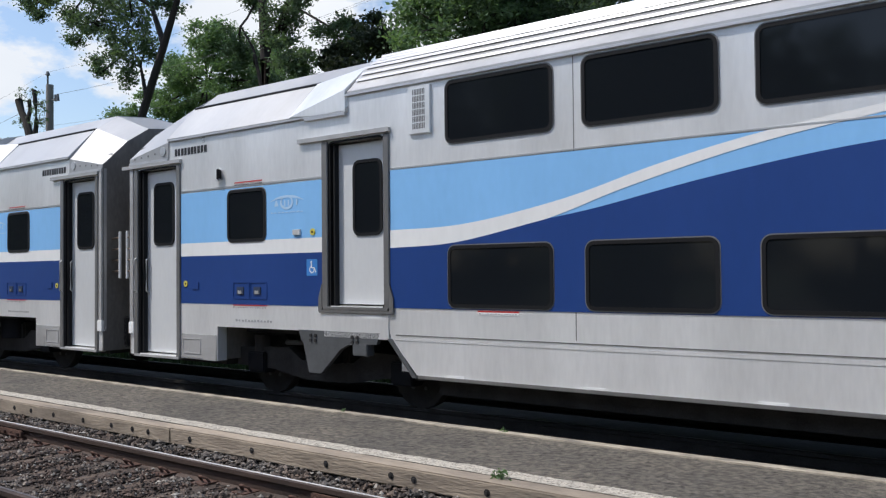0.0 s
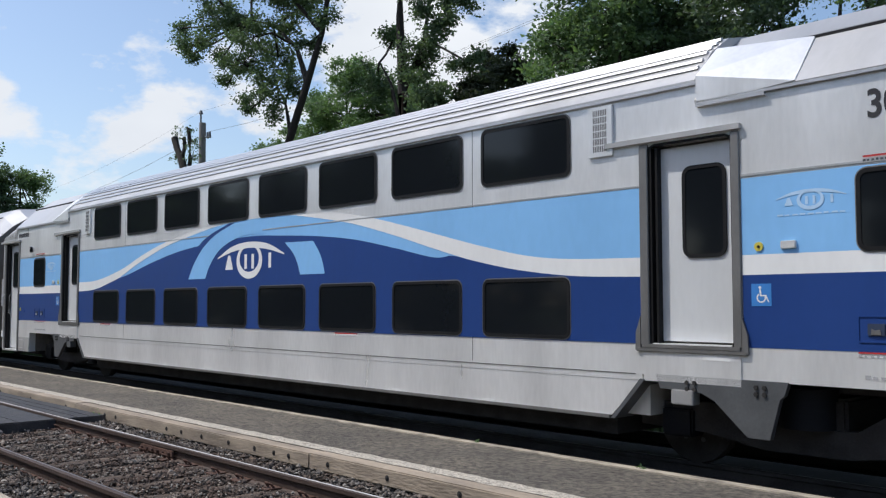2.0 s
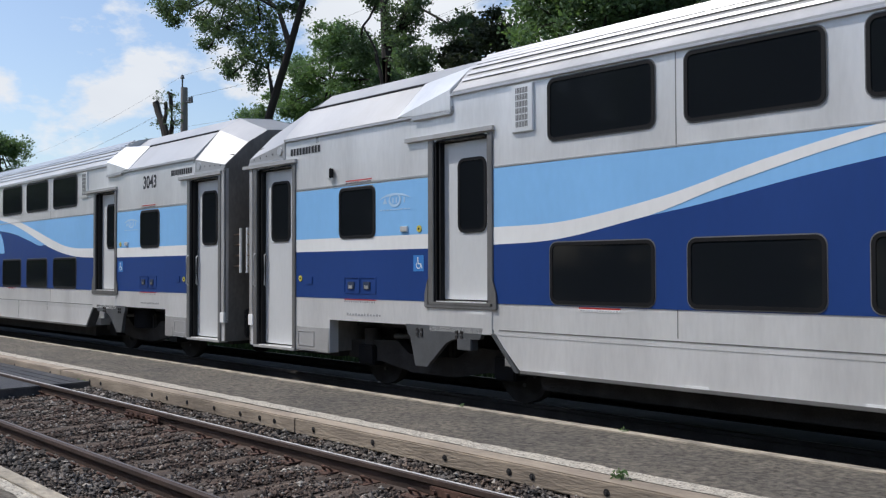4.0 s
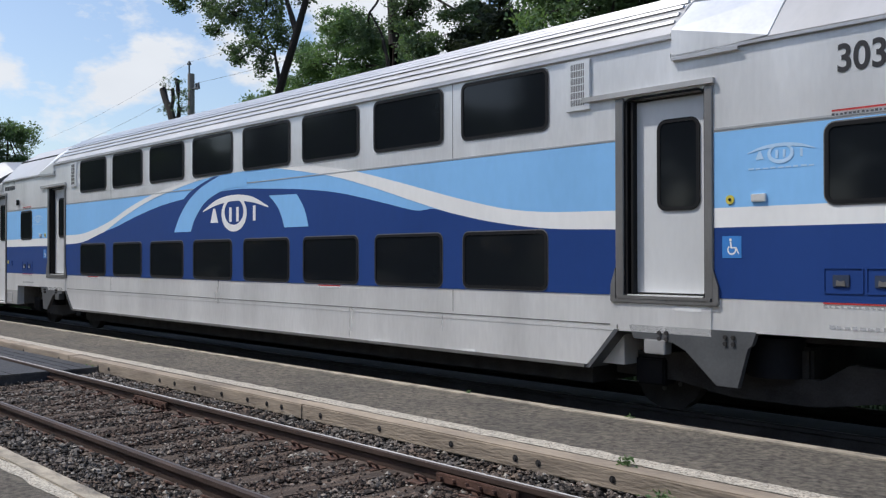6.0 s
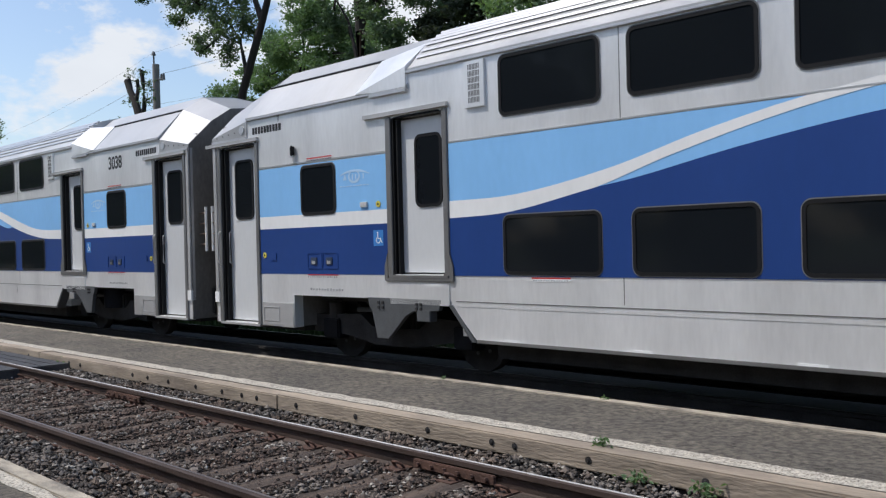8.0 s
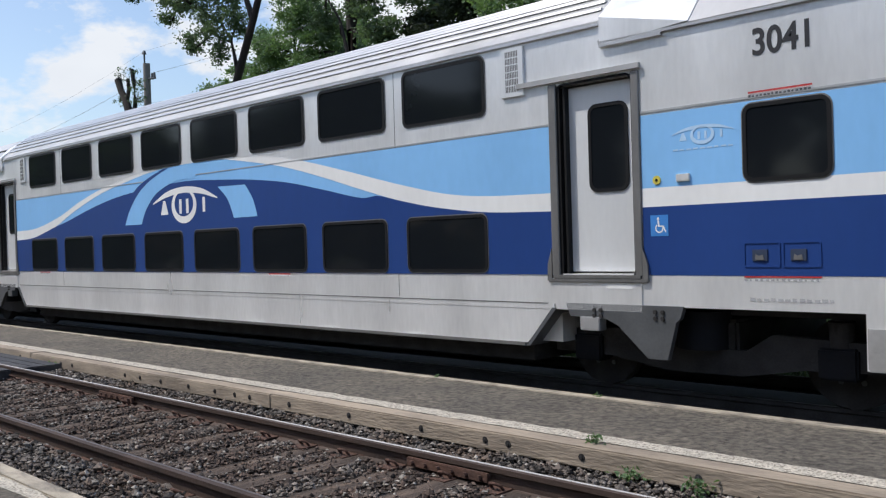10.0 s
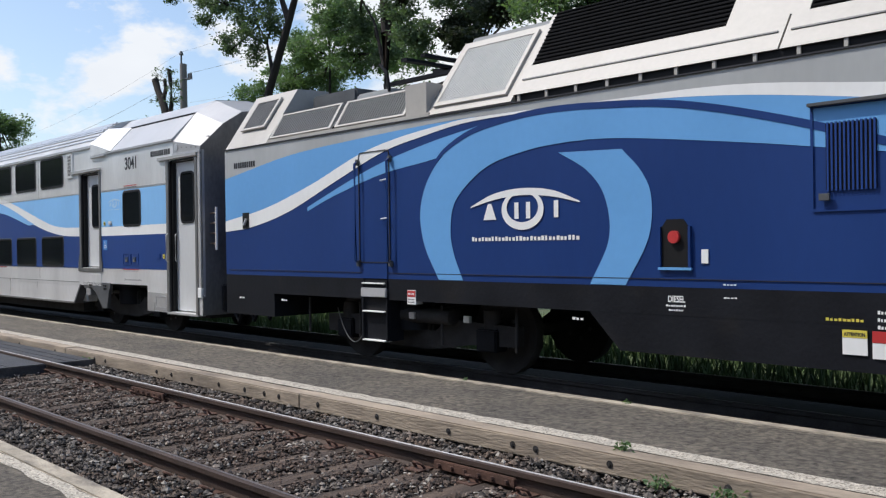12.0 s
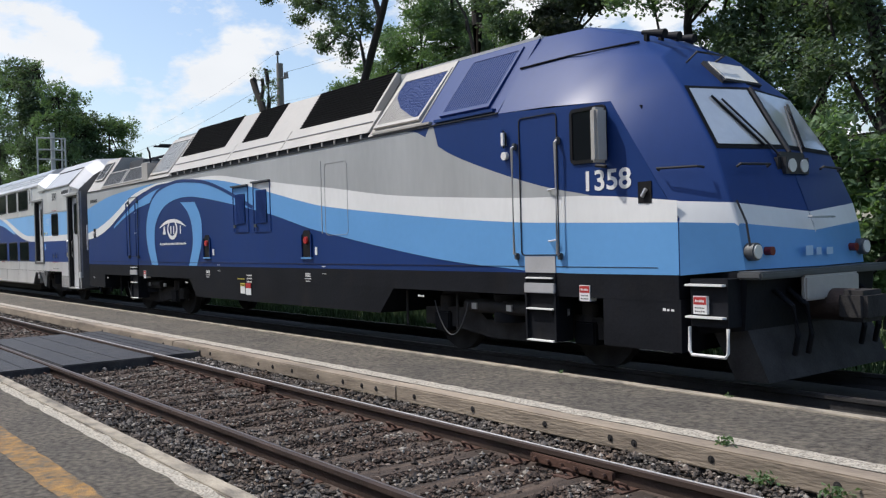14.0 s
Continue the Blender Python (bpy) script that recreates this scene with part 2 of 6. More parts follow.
LEAF_DARK = leaf_mat("dark leaves", (0.084, 0.126, 0.076))
LEAF_MID = leaf_mat("green leaves", (0.105, 0.168, 0.084))
LEAF_LIGHT = leaf_mat("fresh leaves", (0.112, 0.180, 0.088))
LEAF_RED = leaf_mat("dark maple leaves", (0.042, 0.054, 0.036))

# ---- building blocks ----


def mesh_object(name, bm, material, smooth=30):
    me = bpy.data.meshes.new(name)
    bmesh.ops.recalc_face_normals(bm, faces=bm.faces)
    bm.to_mesh(me)
    bm.free()
    for m in material if isinstance(material, (list, tuple)) else [material]:
        me.materials.append(m)
    if smooth:
        me.polygons.foreach_set("use_smooth", [True] * len(me.polygons))
        me.set_sharp_from_angle(angle=radians(smooth))
    return new(name, me)


def part(name, bm, material, parent, label="", smooth=30):
    ob = mesh_object(name, bm, material, smooth)
    ob.parent = parent
    small = name.split("_")[-1] in ("name", "notice", "panel", "note", "mark", "line", "slats") and len(ob.data.polygons) > 3 and name not in ("charging_panel", "roof_panel", "mesh_panel", "skirt_panel")
    return tagged(ob, label, "", "", "stuff" if small else "")


def thing(name, label, category, group="", kind="", at=None):
    ob = new(name)
    if at is not None:
        ob.matrix_basis = at
    return tagged(ob, label, category, group, kind)


def structure(name, bm, material, label, category, smooth=30):
    return tagged(mesh_object(name, bm, material, smooth), label, category, "", "structure")


def box(x0, x1, y0, y1, z0, z1, bevel=0.0, bm=None):
    bm = bm or bmesh.new()
    v = [bm.verts.new((x, y, z)) for x in (x0, x1) for y in (y0, y1) for z in (z0, z1)]
    for f in ((0, 1, 3, 2), (4, 6, 7, 5), (0, 4, 5, 1), (2, 3, 7, 6), (0, 2, 6, 4), (1, 5, 7, 3)):
        bm.faces.new([v[i] for i in f])
    if bevel:
        bmesh.ops.bevel(bm, geom=bm.edges[:], offset=bevel, segments=2, affect="EDGES")
    return bm


def extrude(outline, a, b, axis="y", bm=None):
    """A prism: a closed outline of 2D points, from a to b along an axis. For y the outline is (x, z), for x it is (y, z), for z (x, y)."""
    bm = bm or bmesh.new()

    def at(p, c):
        return {"y": (p[0], c, p[1]), "x": (c, p[0], p[1]), "z": (p[0], p[1], c)}[axis]

    va, vb = [bm.verts.new(at(p, a)) for p in outline], [bm.verts.new(at(p, b)) for p in outline]
    bm.faces.new(va)
    bm.faces.new(vb[::-1])
    n = len(outline)
    for i in range(n):
        bm.faces.new((va[i], vb[i], vb[(i + 1) % n], va[(i + 1) % n]))
    return bm


def rounded(x0, x1, z0, z1, r, n=5):
    pts = []
    for cx, cz, a0 in ((x1 - r, z1 - r, 0), (x0 + r, z1 - r, 90), (x0 + r, z0 + r, 180), (x1 - r, z0 + r, 270)):
        for i in range(n + 1):
            a = radians(a0 + 90 * i / n)
            pts.append((cx + r * math.cos(a), cz + r * math.sin(a)))
    return pts


def ring_plate(x0, x1, z0, z1, r, w, ya, yb, bm=None):
    """A rounded rectangular frame of width w, between two depths."""
    bm = bm or bmesh.new()
    o, i = rounded(x0, x1, z0, z1, r), rounded(x0 + w, x1 - w, z0 + w, z1 - w, max(r - w, 0.01))
    v = [[bm.verts.new((p[0], y, p[1])) for p in c] for c in (o, i) for y in (ya, yb)]
    n = len(o)
    for k in range(n):
        j = (k + 1) % n
        bm.faces.new((v[0][k], v[0][j], v[2][j], v[2][k]))
        bm.faces.new((v[1][k], v[3][k], v[3][j], v[1][j]))
        bm.faces.new((v[0][k], v[1][k], v[1][j], v[0][j]))
        bm.faces.new((v[2][k], v[2][j], v[3][j], v[3][k]))
    return bm


def cylinder(a, b, r0, r1=None, n=12, bm=None, caps=True):
    bm = bm or bmesh.new()
    a, b = Vector(a), Vector(b)
    r1 = r0 if r1 is None else r1
    q = (b - a).to_track_quat("Z", "Y")
    va, vb = [], []
    for i in range(n):
        d = q @ Vector((math.cos(i * math.tau / n), math.sin(i * math.tau / n), 0))
        va.append(bm.verts.new(a + d * r0))
        vb.append(bm.verts.new(b + d * r1))
    for i in range(n):
        bm.faces.new((va[i], va[(i + 1) % n], vb[(i + 1) % n], vb[i]))
    if caps:
        bm.faces.new(va[::-1])
        bm.faces.new(vb)
    return bm


def pipe(points, r, n=8, bm=None):
    """A round bar through points."""
    bm = bm or bmesh.new()
    pts = [Vector(p) for p in points]
    rings = []
    for i, p in enumerate(pts):
        d = (pts[min(i + 1, len(pts) - 1)] - pts[max(i - 1, 0)]).normalized()
        q = d.to_track_quat("Z", "Y")
        rings.append([bm.verts.new(p + q @ Vector((r * math.cos(k * math.tau / n), r * math.sin(k * math.tau / n), 0))) for k in range(n)])
    for a, b in zip(rings, rings[1:]):
        for k in range(n):
            bm.faces.new((a[k], a[(k + 1) % n], b[(k + 1) % n], b[k]))
    bm.faces.new(rings[0][::-1])
    bm.faces.new(rings[-1])
    return bm


def smooth_line(pts, n=40):
    """Points along a smooth curve through the given 2D points."""
    p = [np.array(q, float) for q in pts]
    p = [2 * p[0] - p[1]] + p + [2 * p[-1] - p[-2]]
    out, m = [], max(2, n // (len(p) - 3))
    for i in range(1, len(p) - 2):
        for j in range(m):
            t = j / m
            a, b, c, d = p[i - 1], p[i], p[i + 1], p[i + 2]
            out.append(0.5 * (2 * b + (c - a) * t + (2 * a - 5 * b + 4 * c - d) * t * t + (3 * b - a - 3 * c + d) * t ** 3))
    out.append(p[-2])
    return np.array(out)


def along(pts, n=60):
    """The same curve at n even steps of its length."""
    c = smooth_line(pts, 80)
    d = np.concatenate([[0], np.cumsum(np.hypot(*np.diff(c, axis=0).T))])
    return np.column_stack([np.interp(np.linspace(0, d[-1], n), d, c[:, k]) for k in (0, 1)])


def ribbon(lower, upper, y, n=60, bm=None):
    """A painted stripe between two curves on a side, y in front of it."""
    bm = bm or bmesh.new()
    a, b = along(lower, n), along(upper, n)
    va, vb = [bm.verts.new((p[0], y, p[1])) for p in a], [bm.verts.new((p[0], y, p[1])) for p in b]
    for i in range(n - 1):
        bm.faces.new((va[i], va[i + 1], vb[i + 1], vb[i]))
    return bm


def field(s0, s1, lower, upper, y, n=90, bm=None):
    """A painted field whose lower and upper edges are heights along the side."""
    bm = bm or bmesh.new()
    xs = np.linspace(s0, s1, n)

    def height(c):
        if isinstance(c, (int, float)):
            return np.full(n, float(c))
        d = smooth_line(c, 120)
        o = np.argsort(d[:, 0])
        return np.interp(xs, d[o, 0], d[o, 1])

    lo, hi = height(lower), height(upper)
    hi = np.maximum(hi, lo + 0.001)
    va, vb = [bm.verts.new((x, y, z)) for x, z in zip(xs, lo)], [bm.verts.new((x, y, z)) for x, z in zip(xs, hi)]
    for i in range(n - 1):
        bm.faces.new((va[i], va[i + 1], vb[i + 1], vb[i]))
    return bm


def shape(outline, y, bm=None):
    bm = bm or bmesh.new()
    bm.faces.new([bm.verts.new((p[0], y, p[1])) for p in outline])
    return bm


def lettering(name, text, x, y, z, size, material, parent, squeeze=0.8, spacing=1.0):
    """Words laid on a side that faces -y; x, z is the lower left corner."""
    cu = bpy.data.curves.new(name, "FONT")
    cu.body, cu.size, cu.extrude, cu.space_character, cu.offset = text, size, 0.001, spacing, size * 0.02
    tmp = bpy.data.objects.new("tmp_text", cu)
    me = bpy.data.meshes.new_from_object(tmp)
    bpy.data.objects.remove(tmp)
    me.name = name
    me.transform(Matrix.Translation((x, y, z)) @ Matrix.Rotation(radians(90), 4, "X") @ Matrix.Diagonal((squeeze, 1, 1, 1)))
    me.materials.clear()
    me.materials.append(material)
    ob = new(name, me)
    ob.parent = parent
    return ob


def bars(x0, x1, z0, z1, n, y, gap=0.3, bm=None, even=False):
    """A row of upright bars that stands for a word."""
    bm = bm or bmesh.new()
    w = (x1 - x0) / n
    h = z1 - z0
    for i in range(n):
        left, right = x0 + i * w, x0 + (i + 1 - gap * (0.8, 1.3, 0.9, 1.1, 0.7)[i % 5]) * w
        top = z1 if even else z1 - h * (0.0, 0.22, 0.25, 0.04, 0.2, 0.24, 0.0)[i % 7]
        shape([(left, z0), (right, z0), (right, top), (left, top)], y, bm)
    return bm


def eye_emblem(cx, cz, w, material, parent, y):
    """The operator's emblem as plain shapes: a brow, a ring and three blocks."""
    k = w / 2.06
    bm = ribbon([(cx - 1.03 * k, cz - 0.0 * k), (cx - 0.55 * k, cz + 0.10 * k), (cx, cz + 0.145 * k), (cx + 0.55 * k, cz + 0.10 * k), (cx + 1.03 * k, cz)],
                [(cx - 1.03 * k, cz + 0.02 * k), (cx - 0.55 * k, cz + 0.19 * k), (cx, cz + 0.245 * k), (cx + 0.55 * k, cz + 0.19 * k), (cx + 1.03 * k, cz + 0.02 * k)], y, 24)
    emblem = part("emblem", bm, material, parent, "operator's emblem in plain shapes", 0)
    a = [(cx + 0.40 * k * math.cos(t), cz - 0.06 * k + 0.29 * k * math.sin(t)) for t in np.linspace(radians(60), radians(420), 30)]
    b = [(cx + 0.30 * k * math.cos(t), cz - 0.03 * k + 0.21 * k * math.sin(t)) for t in np.linspace(radians(60), radians(420), 30)]
    part("emblem_ring", ribbon(a, b, y - 0.001, 40), material, emblem, "", 0)
    z0, z1 = cz - 0.19 * k, cz + 0.045 * k
    for outline in (((-0.77, z0), (-0.51, z0), (-0.605, z1), (-0.675, z1)), ((-0.15, z0), (-0.07, z0), (-0.07, z1), (-0.15, z1)), ((0.07, z0), (0.15, z0), (0.15, z1), (0.07, z1)), ((0.58, z0), (0.66, z0), (0.66, z1), (0.58, z1))):
        part("emblem_block", shape([(cx + u * k, z) for u, z in outline], y), material, emblem, "", 0)
    return emblem

# ---- ground, tracks, platforms ----
NEAR_RAIL, FAR_RAIL = 3.247, 4.755
TRAIN_MID = SIDE + 1.49
FRONT, BACK, TOP = 5.36, 7.16, 0.07      # the island platform: its front and back edges and its top


def build_ground():
    def sheet(y0, y1, z0, z1, x0, x1, nx, ny, rise=0.0, bm=None):
        bm = bm or bmesh.new()
        grid = [[bm.verts.new((x0 + (x1 - x0) * i / nx, y0 + (y1 - y0) * j / ny,
                               z0 + (z1 - z0) * j / ny + rise * noise.noise((i * 0.7, j * 0.9, 3)))) for j in range(ny + 1)] for i in range(nx + 1)]
        for i in range(nx):
            for j in range(ny):
                bm.faces.new((grid[i][j], grid[i + 1][j], grid[i + 1][j + 1], grid[i][j + 1]))
        return bm
    structure("ground", sheet(-800, 800, -0.42, -0.42, -800, 800, 8, 8), GRASS_GROUND, "flat grassy ground round the railway", "ground")
    structure("trackbed_near", sheet(1.2, 6.4, -0.165, -0.165, -90, 30, 240, 12, 0.02), BED, "brown stony trackbed between the platforms", "trackbed")
    structure("trackbed_train", sheet(6.2, 10.75, -0.30, -0.30, -110, 40, 150, 8, 0.03), EARTH, "shade-darkened gravel trackbed under the train", "trackbed")
    structure("verge", sheet(10.75, 14.5, -0.30, -0.25, -110, 40, 150, 6, 0.10), GRASS_GROUND, "grassy verge behind the far track", "verge")


def rail_outline(y):
    return [(y - 0.036, 0.0), (y - 0.036, -0.035), (y - 0.010, -0.048), (y - 0.009, -0.13), (y - 0.07, -0.155), (y - 0.07, -0.165),
            (y + 0.07, -0.165), (y + 0.07, -0.155), (y + 0.009, -0.13), (y + 0.010, -0.048), (y + 0.036, -0.035), (y + 0.036, 0.0)]


def build_rail(y, z, label, body=None, head=None):
    rail = thing("rail", label, "rail", "running rails")
    rail.location = (0, 0, z)
    part("rail_body", extrude(rail_outline(y), -110, 40, "x"), body or RAIL_RUST, rail, "rusty brown web and foot")
    part("rail_head", box(-110, 40, y + 0.004, y + 0.027, 0.0005, 0.003), head or RAIL_GLINT, rail, "worn steel running surface")


def build_tracks():
    for y in (NEAR_RAIL, FAR_RAIL):
        build_rail(y, 0, "worn steel rail on old wooden sleepers", None, RAIL_DULL if y == NEAR_RAIL else RAIL_GLINT)
    # rails under the train take a darker body colour for the shade there
    for y in (TRAIN_MID - 0.754, TRAIN_MID + 0.754):
        build_rail(y, 0, "steel rail beneath the train", GRIME_SHADE, RAIL_DULL)
    # rail joints
    for x, y in ((-10.05, FAR_RAIL), (-4.69, FAR_RAIL)):
        j = thing("joint_bar", "rusty bolted joint bar against a rail", "joint bar", "joint bars")
        part("bar", box(x - 0.42, x + 0.42, y - 0.062, y - 0.034, -0.115, -0.045, 0.006), RUST, j)
        for k in range(6):
            xx = x - 0.35 + k * 0.14
            part("bolt", cylinder((xx, y - 0.092, -0.08), (xx, y - 0.06, -0.08), 0.018, n=6), RUST, j)
    # sleepers
    random.seed(5)
    x = -46.0
    while x < 6:
        b = box(-0.115, 0.115, -1.28, 1.28, -0.30, -0.135, 0.008)
        for v in b.verts:
            v.co.x += 0.012 * noise.noise(v.co * 3 + Vector((x, 0, 0)))
            v.co.z += 0.010 * noise.noise(v.co * 2 + Vector((0, x, 0)))
        s = tagged(mesh_object("sleeper", b, SLEEPER), "weathered brown wooden sleeper in the ballast", "sleeper", "sleepers")
        s.matrix_basis = pose(x + random.uniform(-0.03, 0.03), 4.0, -0.004 + random.uniform(-0.01, 0.010), 0, 0, random.uniform(-1.5, 1.5))
        x += 0.56
    # spring clips and spikes at each rail seat
    def clip_mesh():
        bm = pipe([(-0.05, 0, 0), (-0.05, -0.03, 0.035), (-0.02, -0.055, 0.05), (0.02, -0.055, 0.05), (0.05, -0.03, 0.035), (0.05, 0, 0)], 0.011, 6)
        box(-0.08, 0.08, -0.10, 0.10, -0.012, 0.0, 0, bm)
        me = bpy.data.meshes.new("rail_clip")
        bm.to_mesh(me)
        bm.free()
        me.materials.append(RUST)
        return me
    clips = clip_mesh()
    x = -26.0
    while x < 2:
        for y in (NEAR_RAIL, FAR_RAIL):
            for side in (-1, 1):
                c = tagged(new("rail_clip", clips), "rusty spring clip holding a rail", "rail clip", "rail clips")
                c.matrix_basis = pose(x + 0.1 * random.random(), y + side * 0.085, -0.125, 0, 0, 0 if side < 0 else 180)
        x += 0.56


def build_ballast():
    """Loose stones on the trackbed, one sheet of many."""
    rng = np.random.default_rng(4)
    base = np.array([(0, 0, 1), (0.9, 0, 0.2), (0.1, 0.95, 0.1), (-0.95, 0.1, 0.15), (-0.1, -0.9, 0.05), (0.5, 0.5, -0.8), (-0.4, -0.4, -0.7)], float)
    tri = np.array([(0, 1, 2), (0, 2, 3), (0, 3, 4), (0, 4, 1), (1, 5, 2), (2, 5, 3), (3, 6, 4), (4, 6, 1), (1, 6, 5), (3, 5, 6)])
    spots = []
    for x0, x1, y0, y1, per, size in ((-16, -1.5, 2.35, 3.16, 1500, 0.026), (-16, -1.5, 3.34, 4.68, 1500, 0.022), (-16, -1.5, 4.84, 5.38, 1500, 0.026),
                                      (-34, -16, 2.35, 5.38, 300, 0.036), (-1.5, 8, 2.35, 5.38, 450, 0.032), (-30, -2, 7.3, 8.1, 60, 0.04), (-60, -34, 2.35, 5.38, 60, 0.05)):
        n = int((x1 - x0) * (y1 - y0) * per)
        p = np.column_stack([rng.uniform(x0, x1, n), rng.uniform(y0, y1, n), np.full(n, -0.145), size * rng.uniform(0.55, 1.1, n) ** 1.0 * (1 + 0.9 * (rng.uniform(0, 1, n) < 0.07))])
        spots.append(p)
    p = np.concatenate(spots)
    rails = np.minimum(abs(p[:, 1] - NEAR_RAIL), abs(p[:, 1] - FAR_RAIL))
    p = p[(rails > 0.09) & ~((p[:, 0] > -18.1) & (p[:, 0] < -13.12) & (p[:, 1] < 5.4))]
    between = (p[:, 1] > NEAR_RAIL) & (p[:, 1] < FAR_RAIL)
    on_sleeper = (abs((p[:, 0] + 46.0 + 0.28) % 0.56 - 0.28) < 0.13) & (p[:, 1] > 2.75) & (p[:, 1] < 5.2)
    p = p[~on_sleeper | (rng.uniform(0, 1, len(p)) < np.where(between, 0.16, 0.5))]
    between = (p[:, 1] > NEAR_RAIL) & (p[:, 1] < FAR_RAIL)
    p[:, 2] += np.where(between, rng.uniform(-0.01, 0.025, len(p)), rng.uniform(0.0, 0.06, len(p)))
    p[p[:, 1] > 7, 2] = -0.28
    pale = rng.uniform(0, 1, len(p)) < 0.085
    p[pale, 3] *= 0.8
    p[pale, 2] += 0.012
    for part_of, material, label in ((between & ~pale, BROWN_STONE, "loose rust-stained ballast stones between the rails"), (~between & ~pale, STONE, "loose grey ballast stones beside the rails"),
                                     (pale, PALE_STONE, "pale chips of stone strewn over the ballast")):
        q = p[part_of]
        n = len(q)
        a = rng.uniform(0, math.tau, n)
        sq = rng.uniform(0.6, 1.25, (n, 1, 3)) * np.array((1, 1, 0.75)) * rng.uniform(0.8, 1.2, (n, len(base), 1))
        v = base[None] * sq * q[:, 3][:, None, None]
        c, s = np.cos(a)[:, None], np.sin(a)[:, None]
        v = np.stack([v[..., 0] * c - v[..., 1] * s, v[..., 0] * s + v[..., 1] * c, v[..., 2]], -1) + q[:, None, :3]
        f = (tri[None] + (np.arange(n) * len(base))[:, None, None]).reshape(-1, 3)
        me = bpy.data.meshes.new("ballast_stones")
        me.from_pydata(v.reshape(-1, 3).tolist(), [], f.tolist())
        me.materials.append(material)
        tagged(new("ballast_stones", me), label, "ballast", "", "stuff")


def wavy_strip(x0, x1, y0, y1, z, n, ragged):
    """A painted or concrete strip with worn edges."""
    bm = bmesh.new()
    rows = []
    for i in range(n + 1):
        x = x0 + (x1 - x0) * i / n
        rows.append((bm.verts.new((x, y0 + ragged * noise.noise((x * 3, 1, 0)), z)), bm.verts.new((x, y1 + ragged * noise.noise((x * 4, 7, 0)), z))))
    for a, b in zip(rows, rows[1:]):
        bm.faces.new((a[0], b[0], b[1], a[1]))
    return bm


def build_platforms():
    pl = thing("platform_island", "long low asphalt platform edged with timber between the tracks", "platform", "", "structure")
    part("surface", box(-110, 40, FRONT + 0.20, BACK - 0.13, -0.30, TOP), ASPHALT, pl, "worn grey asphalt")
    part("paint_strip", wavy_strip(-60, 20, FRONT + 0.205, FRONT + 0.40, TOP + 0.004, 1600, 0.035), EDGE_PAINT, pl, "flaking white edge paint")
    part("back_edge", box(-110, 40, BACK - 0.13, BACK, -0.30, TOP + 0.012, 0.006), EDGE_TIMBER, pl, "pale worn back edge")
    random.seed(8)
    # edge timbers with their bolts
    xs = [-80, -62, -48, -40, -32.5, -26.1, -20.2, -14.3, -7.9, 0.6, 6.5, 12.5]
    for a, b in zip(xs, xs[1:]):
        t = box(a + 0.002, b - 0.002, FRONT, FRONT + 0.20, -0.088, TOP + random.uniform(-0.004, 0.006), 0.012)
        part("edge_timber", t, TIMBER, pl, "weathered edge timber")
        # set-back dark board whose colour gives the shadow gap below the timber
        part("foot_timber", box(a, b, FRONT + 0.035, FRONT + 0.20, -0.30, -0.092), GRIME_SHADE, pl)
    k = FRONT / 5.642 * 1.0195
    for u in (-13.6, -13.2, -11.53, -11.1, -10.55, -9.87, -9.27, -8.85, -8.55, -7.81, -6.83, -5.82, -5.05, -4.8, -4.07, -3.1, -15.2, -16.9, -18.6):
        x = u * k
        r = cylinder((x, FRONT - 0.004, -0.006), (x, FRONT + 0.002, -0.006), 0.028, n=14)
        cylinder((x, FRONT - 0.014, -0.006), (x, FRONT - 0.004, -0.006), 0.013, n=6, bm=r)
        part("bolt", r, GRIME_SHADE, pl)
    near = thing("platform_near", "asphalt platform with a worn pale edge and yellow line", "platform", "", "structure")
    e = 2.345
    part("surface", box(-110, 40, -30, e - 0.14, -0.3, 0.10), ASPHALT, near, "worn grey asphalt")
    part("edge_timber", box(-110, 40, e - 0.14, e, -0.25, 0.108, 0.012), EDGE_TIMBER, near, "pale worn edge")
    part("paint_strip", wavy_strip(-40, 12, e - 0.25, e - 0.145, 0.104, 900, 0.035), EDGE_PAINT, near, "flaking white edge paint")
    part("yellow_line", wavy_strip(-40, 12, e - 0.92, e - 0.70, 0.104, 500, 0.03), YELLOW_PAINT, near, "worn yellow safety line")


def build_crossing():
    c = thing("track_crossing", "black rubber pedestrian crossing laid over the near track", "crossing")
    for y0, y1, name in ((2.36, NEAR_RAIL - 0.05, "outer_panel"), (NEAR_RAIL + 0.10, FAR_RAIL - 0.10, "middle_panel"), (FAR_RAIL + 0.05, FRONT - 0.005, "outer_panel")):
        for k in range(2):
            xa = -18.05 + k * 2.46
            bm = box(xa + 0.004, xa + 2.456, y0, y1, -0.16, -0.008 + 0.004 * k, 0.015)
            p = part(name, bm, RUBBER, c, "black ribbed rubber panel")
            for share in (0.3, 0.62):
                yy = y0 + (y1 - y0) * share
                part("groove", box(xa + 0.1, xa + 2.36, yy - 0.006, yy + 0.006, -0.02, -0.004 + 0.004 * k), GASKET, p)


build_ground()
build_tracks()
build_ballast()
build_platforms()
build_crossing()

# ---- the coaches ----
# In a coach's own space x runs from -25.15 (rear) to 0 (front), y from 0 (near side) to 2.98, z from the rail tops.
LEN, WIDE = 25.15, 2.98
MID = -LEN / 2


def mirror_x(x):
    return 2 * MID - x


